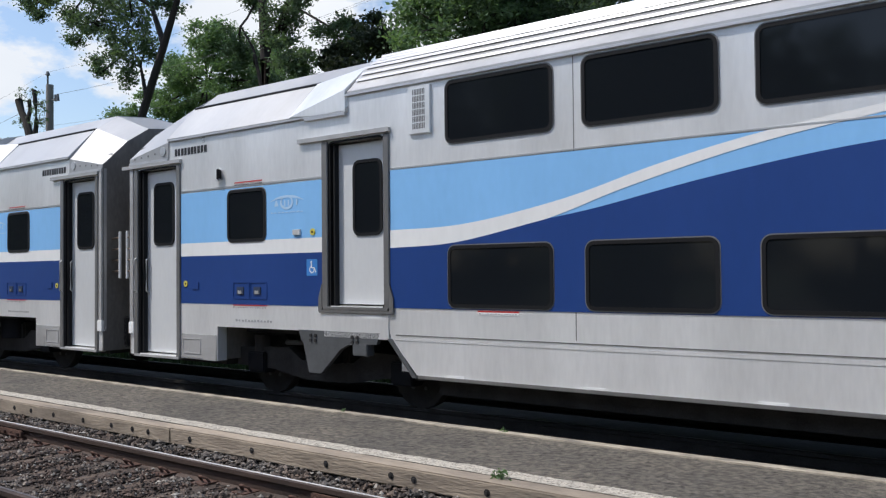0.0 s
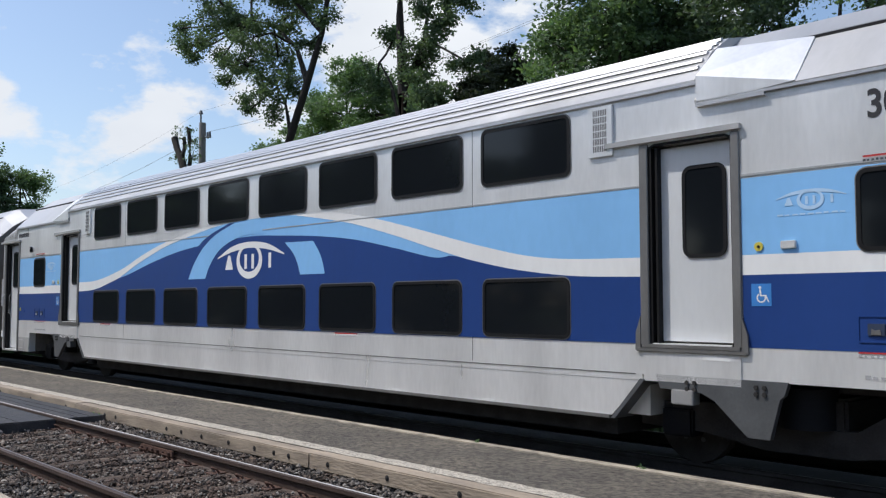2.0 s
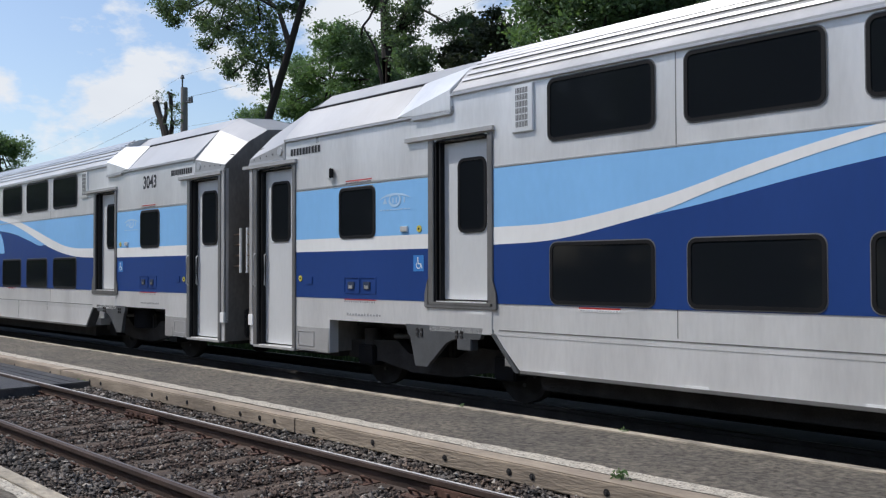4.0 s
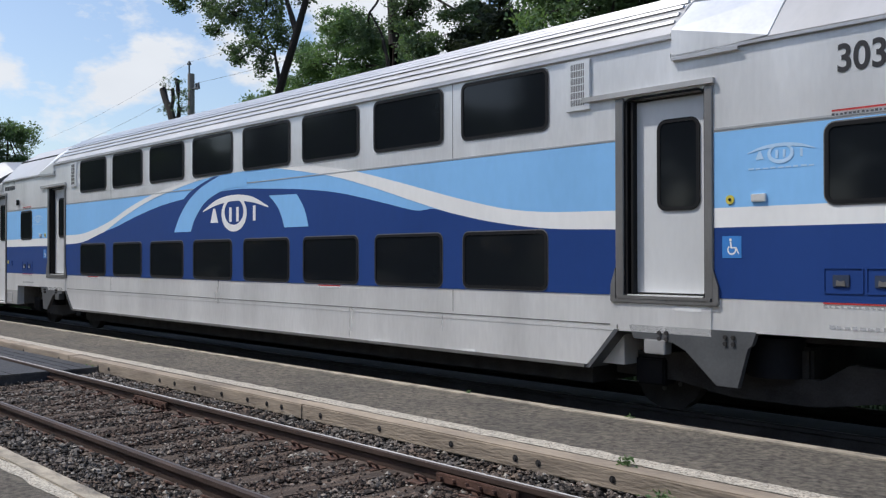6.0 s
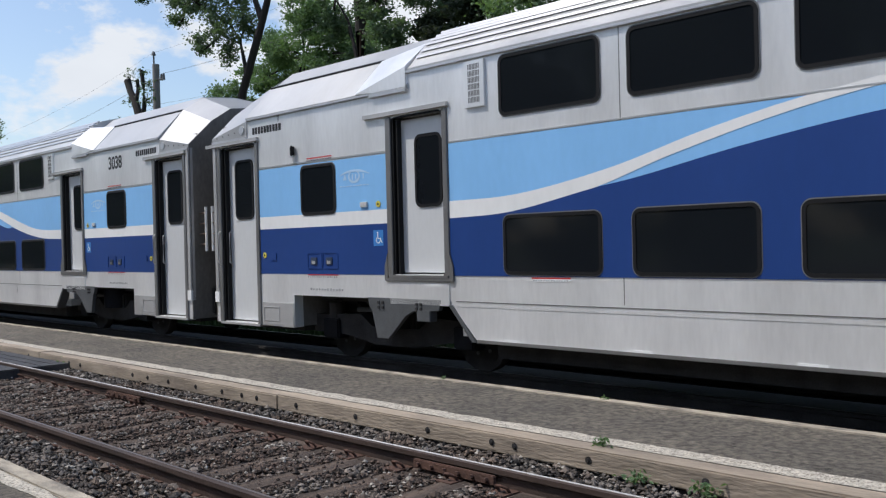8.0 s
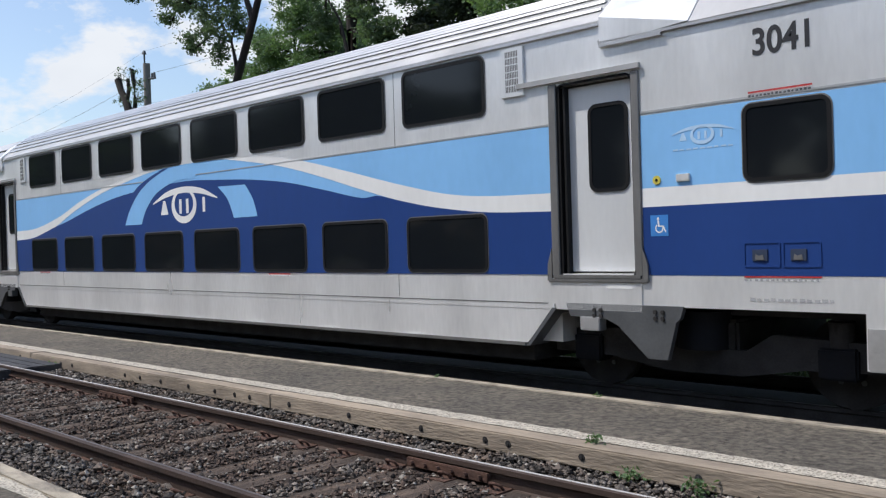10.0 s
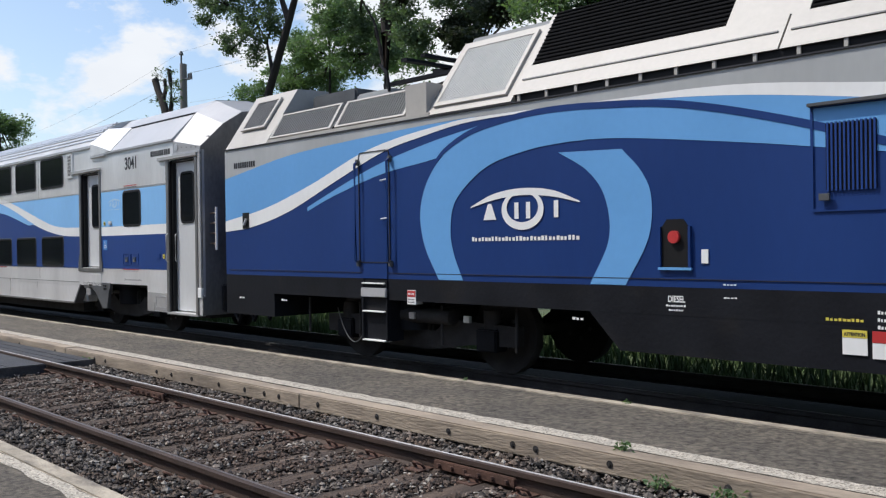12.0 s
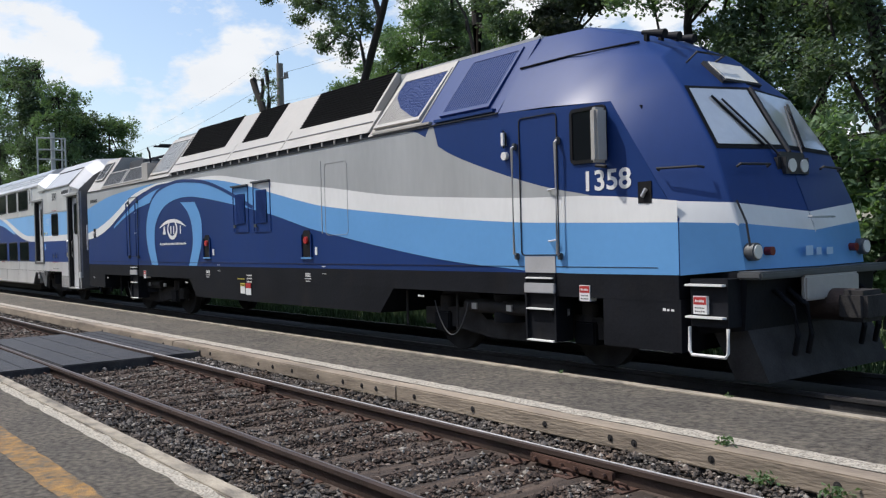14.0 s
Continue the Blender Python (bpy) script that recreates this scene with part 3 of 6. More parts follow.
def coach_window(x0, x1, z0, z1, parent, r=0.09):
    w = part("window", ring_plate(x0, x1, z0, z1, r, 0.035, -0.016, 0.004), GASKET, parent, "dark tinted window in a black rubber frame")
    part("pane", extrude(rounded(x0 + 0.03, x1 - 0.03, z0 + 0.03, z1 - 0.03, r - 0.02), -0.009, 0.003), GLASS, w, "dark tinted glass")
    part("lip", ring_plate(x0 - 0.012, x1 + 0.012, z0 - 0.012, z1 + 0.012, r + 0.01, 0.014, -0.009, 0.002), FRAME_STEEL, w)
    return w


def wall_plate(xs, zs, inside, y0, y1):
    """A wall of cells between cuts, with openings where inside() is false."""
    bm = bmesh.new()
    cell = {}
    for i in range(len(xs) - 1):
        for j in range(len(zs) - 1):
            cell[i, j] = inside((xs[i] + xs[i + 1]) / 2, (zs[j] + zs[j + 1]) / 2)
    for (i, j), on in cell.items():
        if not on:
            continue
        x0, x1, z0, z1 = xs[i], xs[i + 1], zs[j], zs[j + 1]

        def quad(*p):
            bm.faces.new([bm.verts.new(q) for q in p])
        quad((x0, y0, z0), (x1, y0, z0), (x1, y0, z1), (x0, y0, z1))
        quad((x0, y1, z0), (x0, y1, z1), (x1, y1, z1), (x1, y1, z0))
        if not cell.get((i - 1, j)):
            quad((x0, y0, z0), (x0, y0, z1), (x0, y1, z1), (x0, y1, z0))
        if not cell.get((i + 1, j)):
            quad((x1, y0, z0), (x1, y1, z0), (x1, y1, z1), (x1, y0, z1))
        if not cell.get((i, j - 1)):
            quad((x0, y0, z0), (x0, y1, z0), (x1, y1, z0), (x1, y0, z0))
        if not cell.get((i, j + 1)):
            quad((x0, y0, z1), (x1, y0, z1), (x1, y1, z1), (x0, y1, z1))
    bmesh.ops.remove_doubles(bm, verts=bm.verts, dist=0.0005)
    return bm


def sliding_door(xa, xb, z0, z1, win, parent, low):
    """A recessed door between the frame's outer edges xa and xb."""
    d = part("door", box(xa + 0.07, xb - 0.06, 0.09, 0.135, z0 + 0.02, z1 - 0.03, 0.006), DOOR_STEEL, parent, "pale grey sliding door with a tall window")
    wx0, wx1, wz0, wz1 = win
    part("pane", extrude(rounded(wx0 + 0.02, wx1 - 0.02, wz0 + 0.02, wz1 - 0.02, 0.08), 0.082, 0.092), GLASS, d, "dark tinted glass")
    part("gasket", ring_plate(wx0, wx1, wz0, wz1, 0.10, 0.035, 0.076, 0.092), GASKET, d)
    f = bmesh.new()
    box(xa, xa + 0.10, -0.022, 0.06, z0 - 0.02, z1 + 0.02, 0, f)
    box(xb - 0.085, xb, -0.022, 0.06, z0 - 0.02, z1 + 0.02, 0, f)
    bmesh.ops.bevel(f, geom=f.edges[:], offset=0.008, segments=1, affect="EDGES")
    part("door_frame", f, FRAME_STEEL, parent, "grey steel door frame")
    part("jamb", box(xa + 0.10, xa + 0.135, 0.0, 0.10, z0, z1 - 0.02), GASKET, d)
    part("jamb", box(xa + 0.165, xa + 0.19, 0.02, 0.10, z0, z1 - 0.02), GASKET, d)
    h = bmesh.new()
    ring_plate(xa + 0.09, xb - 0.075, z0 - 0.05, z1 + 0.015, 0.09, 0.02, -0.006, 0.03, h)
    part("seal", h, GASKET, d)
    part("sill", box(xa + 0.02, xb - 0.02, -0.03, 0.13, z0 - 0.045, z0 - 0.01, 0.004), DULL_STEEL if low else FRAME_STEEL, parent, "worn metal door sill")
    part("door_track", extrude([(xa - 0.40 if not low else xa - 0.28, z1 + 0.035), (xb + 0.02, z1 + 0.035), (xb + 0.02, z1 + 0.085), (xa - 0.40 if not low else xa - 0.28, z1 + 0.085)], -0.045, 0.0),
         DULL_STEEL, parent, "steel rail above the door")
    if low:
        for xx in (xa + 0.065, xa + 0.215, xb - 0.10):
            y = -0.02 if xx < xa + 0.1 else 0.085
            part("grab_rail", pipe([(xx, y, 1.36), (xx + 0.012, y - 0.045, 1.39), (xx + 0.012, y - 0.045, 1.84), (xx, y, 1.87)], 0.011, 8), TRIM, parent, "bright grab rail")
    else:
        for xx in (xa, xb):
            sgn = -1 if xx == xa else 1
            part("frame_foot", extrude([(xx, z0 - 0.07), (xx + sgn * 0.06, z0 - 0.07), (xx + sgn * 0.055, z0 + 0.10), (xx, z0 + 0.26)], -0.026, 0.02), FRAME_STEEL, parent)
        part("threshold", box(xa - 0.05, xb + 0.05, -0.03, 0.06, z0 - 0.085, z0 - 0.045, 0.006), FRAME_STEEL, parent)
        part("lower_plate", box(xa + 0.02, xb - 0.02, -0.012, 0.05, 0.86, z0 - 0.085, 0.004), STEEL, parent, "plain grey plate under the door")
        part("sticker", shape([(xb - 0.42, 1.085), (xb - 0.12, 1.085), (xb - 0.12, 1.125), (xb - 0.42, 1.125)], -0.015), WHITE, parent)


def wheelset(parent, x, y0, r=0.42):
    """Two wheels on an axle that turn together; the origin lies on the axle."""
    hub = new("wheelset")
    hub.parent = parent
    hub.matrix_basis = pose(x, y0, r)
    for y, side in ((-0.80, -1), (0.66, 1)):
        bm = cylinder((0, y, 0), (0, y + 0.135, 0), r, n=36)
        bmesh.ops.bevel(bm, geom=[e for e in bm.edges if len(e.link_faces) == 2 and abs(e.verts[0].co.y - e.verts[1].co.y) < 1e-6], offset=0.012, segments=1, affect="EDGES")
        cylinder((0, y - 0.006 if side < 0 else y + 0.13, 0), (0, y + 0.01 if side < 0 else y + 0.142, 0), r * 0.80, n=30, bm=bm)
        w = part("wheel", bm, GRIME_SHADE, hub, "dark steel wheel")
        b2 = cylinder((0, y - 0.05 if side < 0 else y + 0.1, 0), (0, y + 0.02 if side < 0 else y + 0.18, 0), 0.11, n=16)
        for k in range(6):
            a = k * math.tau / 6
            cylinder((0.2 * math.cos(a), y - 0.02, 0.2 * math.sin(a)), (0.2 * math.cos(a), y + 0.02, 0.2 * math.sin(a)), 0.025, n=6, bm=b2)
        part("hub_cap", b2, BOGIE_GREY, hub)
    part("axle", cylinder((0, -0.7, 0), (0, 0.7, 0), 0.08, n=12), GRIME_SHADE, hub)
    return hub


def bogie(parent, xc, base=2.6, width=WIDE):
    b = new("bogie")
    b.parent = parent
    b.matrix_basis = pose(xc, width / 2, 0)
    for y in (-1.02, 1.02):
        part("side_frame", extrude([(-base / 2 - 0.45, 0.38), (-base / 2 - 0.45, 0.62), (-0.7, 0.66), (-0.45, 0.50), (0.45, 0.50), (0.7, 0.66), (base / 2 + 0.45, 0.62), (base / 2 + 0.45, 0.38),
                                    (base / 2 - 0.3, 0.36), (0.4, 0.26), (-0.4, 0.26), (-base / 2 + 0.3, 0.36)], y - 0.07, y + 0.07), GRIME_SHADE, b, "grimy cast side frame")
        for dx in (-base / 2, base / 2):
            part("axle_box", box(dx - 0.17, dx + 0.17, y - 0.13, y + 0.1, 0.30, 0.58, 0.02), BLACK, b)
            part("spring", cylinder((dx, y, 0.58), (dx, y, 0.80), 0.11, n=14), GRIME_SHADE, b)
        part("air_spring", cylinder((0, y, 0.5), (0, y, 0.86), 0.26, n=18), BLACK, b)
        part("damper", cylinder((-0.75, y - 0.06 * (1 if y < 0 else -1), 0.72), (0.15, y, 0.74), 0.035, n=8), BOGIE_GREY, b)
    part("bolster", box(-0.35, 0.35, -1.05, 1.05, 0.45, 0.78, 0.03), GRIME_SHADE, b)
    return b


def build_coach():
    c = thing("passenger_coach", "double-deck silver commuter coach with blue and white waves", "train coach", "coaches of the train")
    ends = (False, True)

    def mx(x0, x1, rear):
        return (mirror_x(x1), mirror_x(x0)) if rear else (x0, x1)
    doors = []
    for rear in ends:
        doors += [(*mx(-1.26, -0.12, rear), 0.48, 3.15, True, rear), (*mx(-5.21, -4.12, rear), 1.23, 3.17, False, rear)]
    holes = [(a + 0.09, b - 0.07, z0, z1) for a, b, z0, z1, *_ in doors]

    def inside(x, z):
        if any(a < x < b and z0 < z < z1 for a, b, z0, z1 in holes):
            return False
        f = min(-x, x + LEN)
        if f < 2.08:
            return 0.46 < z < (3.26 if f < 0.98 else 3.52)
        if f < 4.54:
            return 0.92 < z < 3.52
        if f < 5.22:
            return (0.92 if f < 5.21 else 0.86) < z < 3.69
        return 0.86 < z < 3.69
    cuts = [0, -0.12, -0.98, -1.26, -2.08, -4.12, -4.54, -5.21, -5.22]
    xs = sorted({round(v, 4) for v in cuts} | {round(mirror_x(v), 4) for v in cuts} | {round(v, 4) for h in holes for v in h[:2]})
    zs = sorted({0.46, 0.86, 0.92, 3.26, 3.52, 3.69, 0.48, 1.23, 3.15, 3.17})
    part("side_wall", wall_plate(xs, zs, inside, 0.0, 0.15), STEEL, c, "brushed silver side", 0)
    # lower middle skirt with sloped ends
    x0, x1 = mirror_x(-5.59), -5.59
    part("skirt", extrude([(x0 - 0.36, 0.858), (x0, 0.49), (x1, 0.49), (x1 + 0.36, 0.858)], 0.004, 0.15), STEEL, c, "silver lower skirt")
    part("skirt_edge", box(x0 + 0.02, x1 - 0.02, -0.012, 0.10, 0.455, 0.492, 0.004), FRAME_STEEL, c)
    for s, xx in ((1, x1), (-1, x0)):
        part("skirt_lip", extrude([(xx, 0.46), (xx + s * 0.05, 0.46), (xx + s * 0.42, 0.875), (xx + s * 0.36, 0.875)], -0.016, 0.30), BOGIE_GREY, c)
    seam = bmesh.new()
    box(x0 - 0.30, x1 + 0.30, -0.004, 0.01, 0.915, 0.926, 0, seam)
    part("seam", seam, FRAME_STEEL, c)
    # core of the body
    part("inner_body", box(mirror_x(-5.23), -5.23, 0.16, WIDE - 0.01, 0.50, 3.69), STEEL, c, "", 0)
    for rear in ends:
        a, b = mx(-5.225, -0.02, rear)
        part("inner_end", box(a, b, 0.16, WIDE - 0.01, 0.93, 3.52 if not rear else 3.521), END_WALL, c, "", 0)
        # added dark box that keeps the space under the end door in shade
        a, b = mx(-1.9, -0.3, rear)
        part("step_well", box(a, b, 0.30, WIDE - 0.3, 0.38, 0.47), GRIME_SHADE, c)
        a, b = mx(-2.06, -0.02, rear)
        part("vestibule", box(a, b, 0.161, WIDE - 0.012, 0.47, 0.925), END_WALL, c, "", 0)
    # roof over the two decks
    prof = [(-0.02, 3.69), (-0.02, 3.74), (0.05, 3.80), (0.30, 4.07), (0.62, 4.27), (1.0, 4.36), (1.49, 4.39)]
    prof = prof + [(WIDE - y, z) for y, z in prof[-2::-1]]
    part("roof", extrude(prof, mirror_x(-4.56), -4.56, "x"), ROOF_STEEL, c, "ribbed silver roof", 20)
    for k in range(6):
        t = 0.12 + k * 0.15
        y, z = 0.05 + 0.25 * min(t / 0.45, 1) + max(t - 0.45, 0) * 0.62, 3.80 + 0.27 * min(t / 0.45, 1) + max(t - 0.45, 0) * 0.40
        part("roof_rib", extrude([(y - 0.02, z), (y - 0.012, z + 0.028), (y + 0.02, z + 0.04), (y + 0.03, z + 0.01)], mirror_x(-4.6), -4.6, "x"), TRIM, c)
    part("gutter", box(mirror_x(-4.54), -4.54, -0.035, 0.02, 3.685, 3.715, 0.004), TRIM, c)
    # roofs of the ends
    pe = [(-0.02, 3.50), (-0.03, 3.54), (0.43, 4.02), (0.45, 4.02), (0.45, 4.06), (0.52, 4.06), (0.86, 4.31), (1.49, 4.36)]
    pe = pe + [(WIDE - y, z) for y, z in pe[-2::-1]]
    for rear in ends:
        a, b = mx(-4.56, -0.98, rear)
        r = part("end_roof", extrude(pe, a, b, "x"), ROOF_STEEL, c, "sloped silver end roof", 20)
        part("roof_groove", box(a + 0.02, b - 0.02, 0.425, 0.47, 4.0, 4.045), GASKET, r)
        part("roof_edge", box(a + 0.02, b - 0.02, -0.035, 0.02, 3.50, 3.53, 0.004), TRIM, r)
        # tapered cap towards the gangway
        e0, e1 = (-0.98, 0.0) if not rear else (mirror_x(-0.98), mirror_x(0.0))
        bm = bmesh.new()
        inner = [(-0.012, 3.26), (-0.012, 3.50), (0.46, 4.05), (0.86, 4.30), (1.49, 4.35)]
        outer = [(-0.012, 3.26), (-0.012, 3.33), (0.42, 3.74), (0.80, 3.98), (1.49, 4.05)]
        inner += [(WIDE - y, z) for y, z in inner[-2::-1]]
        outer += [(WIDE - y, z) for y, z in outer[-2::-1]]
        va, vb = [bm.verts.new((e0, *p)) for p in inner], [bm.verts.new((e1, *p)) for p in outer]
        n = len(va)
        for i in range(n - 1):
            bm.faces.new((va[i], va[i + 1], vb[i + 1], vb[i]))
        bm.faces.new(va)
        bm.faces.new(vb)
        cap = part("roof_cap", bm, ROOF_STEEL, c, "tapered bright roof cap", 15)
        part("cap_edge", box(min(e0, e1), max(e0, e1), -0.03, 0.01, 3.235, 3.275, 0.004), TRIM, cap)
        sgn = 1 if not rear else -1
        cx = e0 + sgn * 0.13
        part("round_cover", cylinder((cx, -0.024, 3.38), (cx, -0.012, 3.38), 0.065, n=20), TRIM, cap)
        for k in range(4):
            part("rivet", cylinder((cx + sgn * (0.2 + 0.17 * k), -0.02, 3.36 - 0.012 * k), (cx + sgn * (0.2 + 0.17 * k), -0.011, 3.36 - 0.012 * k), 0.012, n=8), FRAME_STEEL, cap)
        # wedge where the two roofs meet
        w0, w1, w2 = (-4.54, -3.85, -3.57) if not rear else (mirror_x(-4.54), mirror_x(-3.85), mirror_x(-3.57))
        bm = bmesh.new()
        v = [bm.verts.new(q) for q in ((w0, -0.035, 3.49), (w0, -0.035, 3.77), (w2, -0.035, 3.55), (w2 - sgn * 0.02, 0.43, 4.04), (w0, 0.36, 4.11), (w0, 0.6, 3.5), (w2, 0.6, 3.5))]
        for f in ((0, 2, 1), (1, 2, 3, 4), (0, 1, 4, 5), (2, 6, 3), (4, 3, 6, 5), (0, 5, 6, 2)):
            bm.faces.new([v[i] for i in f])
        part("roof_wedge", bm, STEEL, c, "bright wedge-shaped roof cover", 0)
        part("wedge_sill", box(min(w0, w1), max(w0, w1), -0.045, 0.0, 3.47, 3.50), TRIM, c)
        # end wall, corner post, gangway, bars
        z = WIDE
        endwall = [(0.0, 0.46), (0.0, 3.33), (0.42, 3.74), (0.80, 3.98), (1.49, 4.05), (z - 0.80, 3.98), (z - 0.42, 3.74), (z, 3.33), (z, 0.46)]
        xw = -0.02 if not rear else -LEN + 0.02
        part("end_wall", extrude(endwall, xw, xw + sgn * 0.03, "x"), END_WALL, c, "dark stained end wall")
        part("corner_post", box(*sorted((xw - sgn * 0.10, xw + sgn * 0.04)), -0.02, 0.08, 0.80, 3.30, 0.03), DULL_STEEL, c)
        part("corner_plate", box(*sorted((xw - sgn * 0.10, xw + sgn * 0.03)), -0.03, 0.06, 0.76, 0.93, 0.006), WHITE, c, "white numbered plate")
        g = part("gangway", box(*sorted((xw, xw + sgn * 0.36)), 0.85, z - 0.85, 0.70, 3.05, 0.08), BLACK, c, "black gangway bellows")
        for k in range(4):
            part("fold", box(*sorted((xw + sgn * (0.06 + 0.07 * k), xw + sgn * (0.09 + 0.07 * k))), 0.82, z - 0.82, 0.68, 3.08, 0.02), GASKET, g)
        part("gate_post", cylinder((xw + sgn * 0.30, 0.12, 1.57), (xw + sgn * 0.30, 0.12, 2.29), 0.022, n=10), WHITE, c, "bright barrier post")
        for k in range(4):
            zz = 1.68 + 0.17 * k
            part("gate_bar", cylinder((xw, 0.16, zz), (xw + sgn * 0.30, 0.12, zz), 0.014, n=8), BAR_BRONZE, c, "dull bronze barrier bar")
        part("coupler", cylinder((xw, z / 2, 0.72), (xw + sgn * 0.34, z / 2, 0.72), 0.14, n=12), GRIME_SHADE, c)
        part("buffer_beam", box(*sorted((xw - sgn * 0.3, xw + sgn * 0.06)), 0.35, z - 0.35, 0.50, 0.98, 0.03), GRIME_SHADE, c)
        for yy in (0.55, 0.85, 2.2):
            part("hose", pipe([(xw, yy, 0.85), (xw + sgn * 0.15, yy, 0.62), (xw + sgn * 0.34, yy + 0.05, 0.55)], 0.025), BLACK, c)
    # doors
    for a, b, z0, z1, low, rear in doors:
        if low:
            win = mx(-0.90, -0.40, rear) if not rear else (a + 0.36, a + 0.86)
            sliding_door(a, b, z0, z1, (*win, 2.04, 2.95), c, True)
        else:
            sliding_door(a, b, z0, z1, (a + 0.43, a + 0.90, 2.05, 2.94), c, False)
    # windows
    for k in range(8):
        xa = -19.12 + k * 1.669
        coach_window(xa, xa + 1.34, 2.985, 3.655, c)
        coach_window(xa + 0.02, xa + 1.325, 1.24, 1.895, c)
        part("jacking_mark", box(xa - 0.04, xa + 0.22, -0.006, 0.0, 0.492, 0.512), WHITE, c)
    for k, z in ((0, 1.166), (5, 1.166), (2, 3.672)):
        xa = -19.12 + k * 1.669 + 0.40
        lab = part("window_notice", shape([(xa, z), (xa + 0.52, z), (xa + 0.52, z + 0.030), (xa, z + 0.030)], -0.004), WHITE, c, "white and red emergency notice", 0)
        part("head", shape([(xa, z + 0.030), (xa + 0.52, z + 0.030), (xa + 0.52, z + 0.048), (xa, z + 0.048)], -0.004), RED, lab, "", 0)
        part("notice", bars(xa + 0.02, xa + 0.50, z + 0.008, z + 0.022, 14, -0.005), FAINT, lab, "", 0)
    for rear in ends:
        a, b = mx(-3.08, -2.31, rear)
        coach_window(a, b, 2.04, 2.72, c)
    # livery
    dl = mirror_x(-5.21) + 0.0
    for rear in ends:
        a, b = mx(-4.115, -1.265, rear)
        part("light_band", shape([(a, 2.05), (b, 2.05), (b, 2.745), (a, 2.745)], -0.003), LIGHT_BLUE, c, "light blue band", 0)
        part("white_band", shape([(a, 1.87), (b, 1.87), (b, 2.05), (a, 2.05)], -0.003), WHITE, c, "white band", 0)
        part("dark_band", shape([(a, 1.22), (b, 1.22), (b, 1.87), (a, 1.87)], -0.003), DARK_BLUE, c, "dark blue band", 0)
        part("seam", box(a, b, -0.008, 0.0, 2.765, 2.785), TRIM, c)
    L0, L1 = dl - 0.0 + 0.005, -5.215
    part("light_band", shape([(L0, 1.9), (L1, 1.9), (L1, 2.765), (L0, 2.765)], -0.002), LIGHT_BLUE, c, "light blue band", 0)
    part("light_hump", field(-15.2, -9.9, 2.3, [(-15.3, 2.74), (-14.6, 2.84), (-13.9, 2.92), (-13.2, 2.965), (-12.4, 2.975), (-11.6, 2.96), (-10.9, 2.89), (-10.2, 2.80), (-9.8, 2.72)], -0.003), LIGHT_BLUE, c, "light blue arch", 0)
    wl_u = [(-20.0, 2.09), (-18.9, 2.12), (-17.7, 2.31), (-16.68, 2.57), (-15.73, 2.76), (-14.68, 2.89), (-13.7, 2.965)]
    wl_l = [(-20.0, 1.89), (-19.0, 1.93), (-17.9, 2.12), (-17.0, 2.38), (-15.92, 2.64), (-15.0, 2.79), (-13.7, 2.955)]
    part("white_wave", field(L0, -13.75, wl_l, wl_u, -0.005), WHITE, c, "white wave", 0)
    wr_u = [(-11.4, 2.955), (-10.35, 2.90), (-9.47, 2.76), (-8.66, 2.58), (-7.91, 2.40), (-7.39, 2.28), (-6.73, 2.15), (-6.1, 2.09), (-5.2, 2.07)]
    wr_l = [(-11.4, 2.945), (-10.6, 2.83), (-9.90, 2.71), (-9.06, 2.51), (-8.28, 2.30), (-7.56, 2.12), (-6.90, 2.00), (-6.1, 1.91), (-5.2, 1.88)]
    part("white_wave", field(-11.35, -5.215, wr_l, wr_u, -0.005), WHITE, c, "white wave", 0)
    dk = [(-20.0, 1.89), (-19.0, 1.93), (-17.9, 2.12), (-17.3, 2.21), (-16.3, 2.40), (-15.3, 2.55), (-14.4, 2.63), (-13.4, 2.68), (-12.6, 2.70), (-11.84, 2.665), (-10.83, 2.60), (-9.91, 2.50),
          (-9.06, 2.345), (-8.28, 2.19), (-7.95, 2.20), (-7.56, 2.12), (-6.9, 2.0), (-6.1, 1.91), (-5.2, 1.88)]
    part("dark_field", field(L0, -5.215, 1.22, dk, -0.006, 160), DARK_BLUE, c, "dark blue lower field", 0)
    part("light_ring", ribbon([(-14.80, 2.05), (-14.60, 2.32), (-14.22, 2.62), (-13.70, 2.84), (-13.1, 2.95), (-12.4, 2.96)],
                              [(-14.18, 2.05), (-14.02, 2.28), (-13.68, 2.53), (-13.2, 2.68), (-12.75, 2.735), (-12.3, 2.72)], -0.008), LIGHT_BLUE, c, "light blue arch", 0)
    part("dark_arc", ribbon([(-14.62, 2.42), (-14.38, 2.66), (-13.95, 2.82), (-13.4, 2.95)], [(-14.55, 2.42), (-14.22, 2.62), (-13.80, 2.80), (-13.2, 2.955)], -0.009, 24), DARK_BLUE, c, "", 0)
    part("light_crescent", ribbon([(-11.68, 2.55), (-11.45, 2.38), (-11.33, 2.22), (-11.25, 2.05)], [(-10.92, 2.535), (-10.76, 2.36), (-10.68, 2.22), (-10.62, 2.05)], -0.008), LIGHT_BLUE, c, "light blue crescent", 0)
    eye_emblem(-12.72, 2.37, 2.06, WHITE, c, -0.0095)
    part("seam", box(L0, L1, -0.007, 0.0, 2.775, 2.79), TRIM, c)
    for x in (mirror_x(-7.6), -7.6):
        part("seam", box(x - 0.005, x + 0.005, -0.0015, 0.0, 0.95, 3.68), FRAME_STEEL, c)
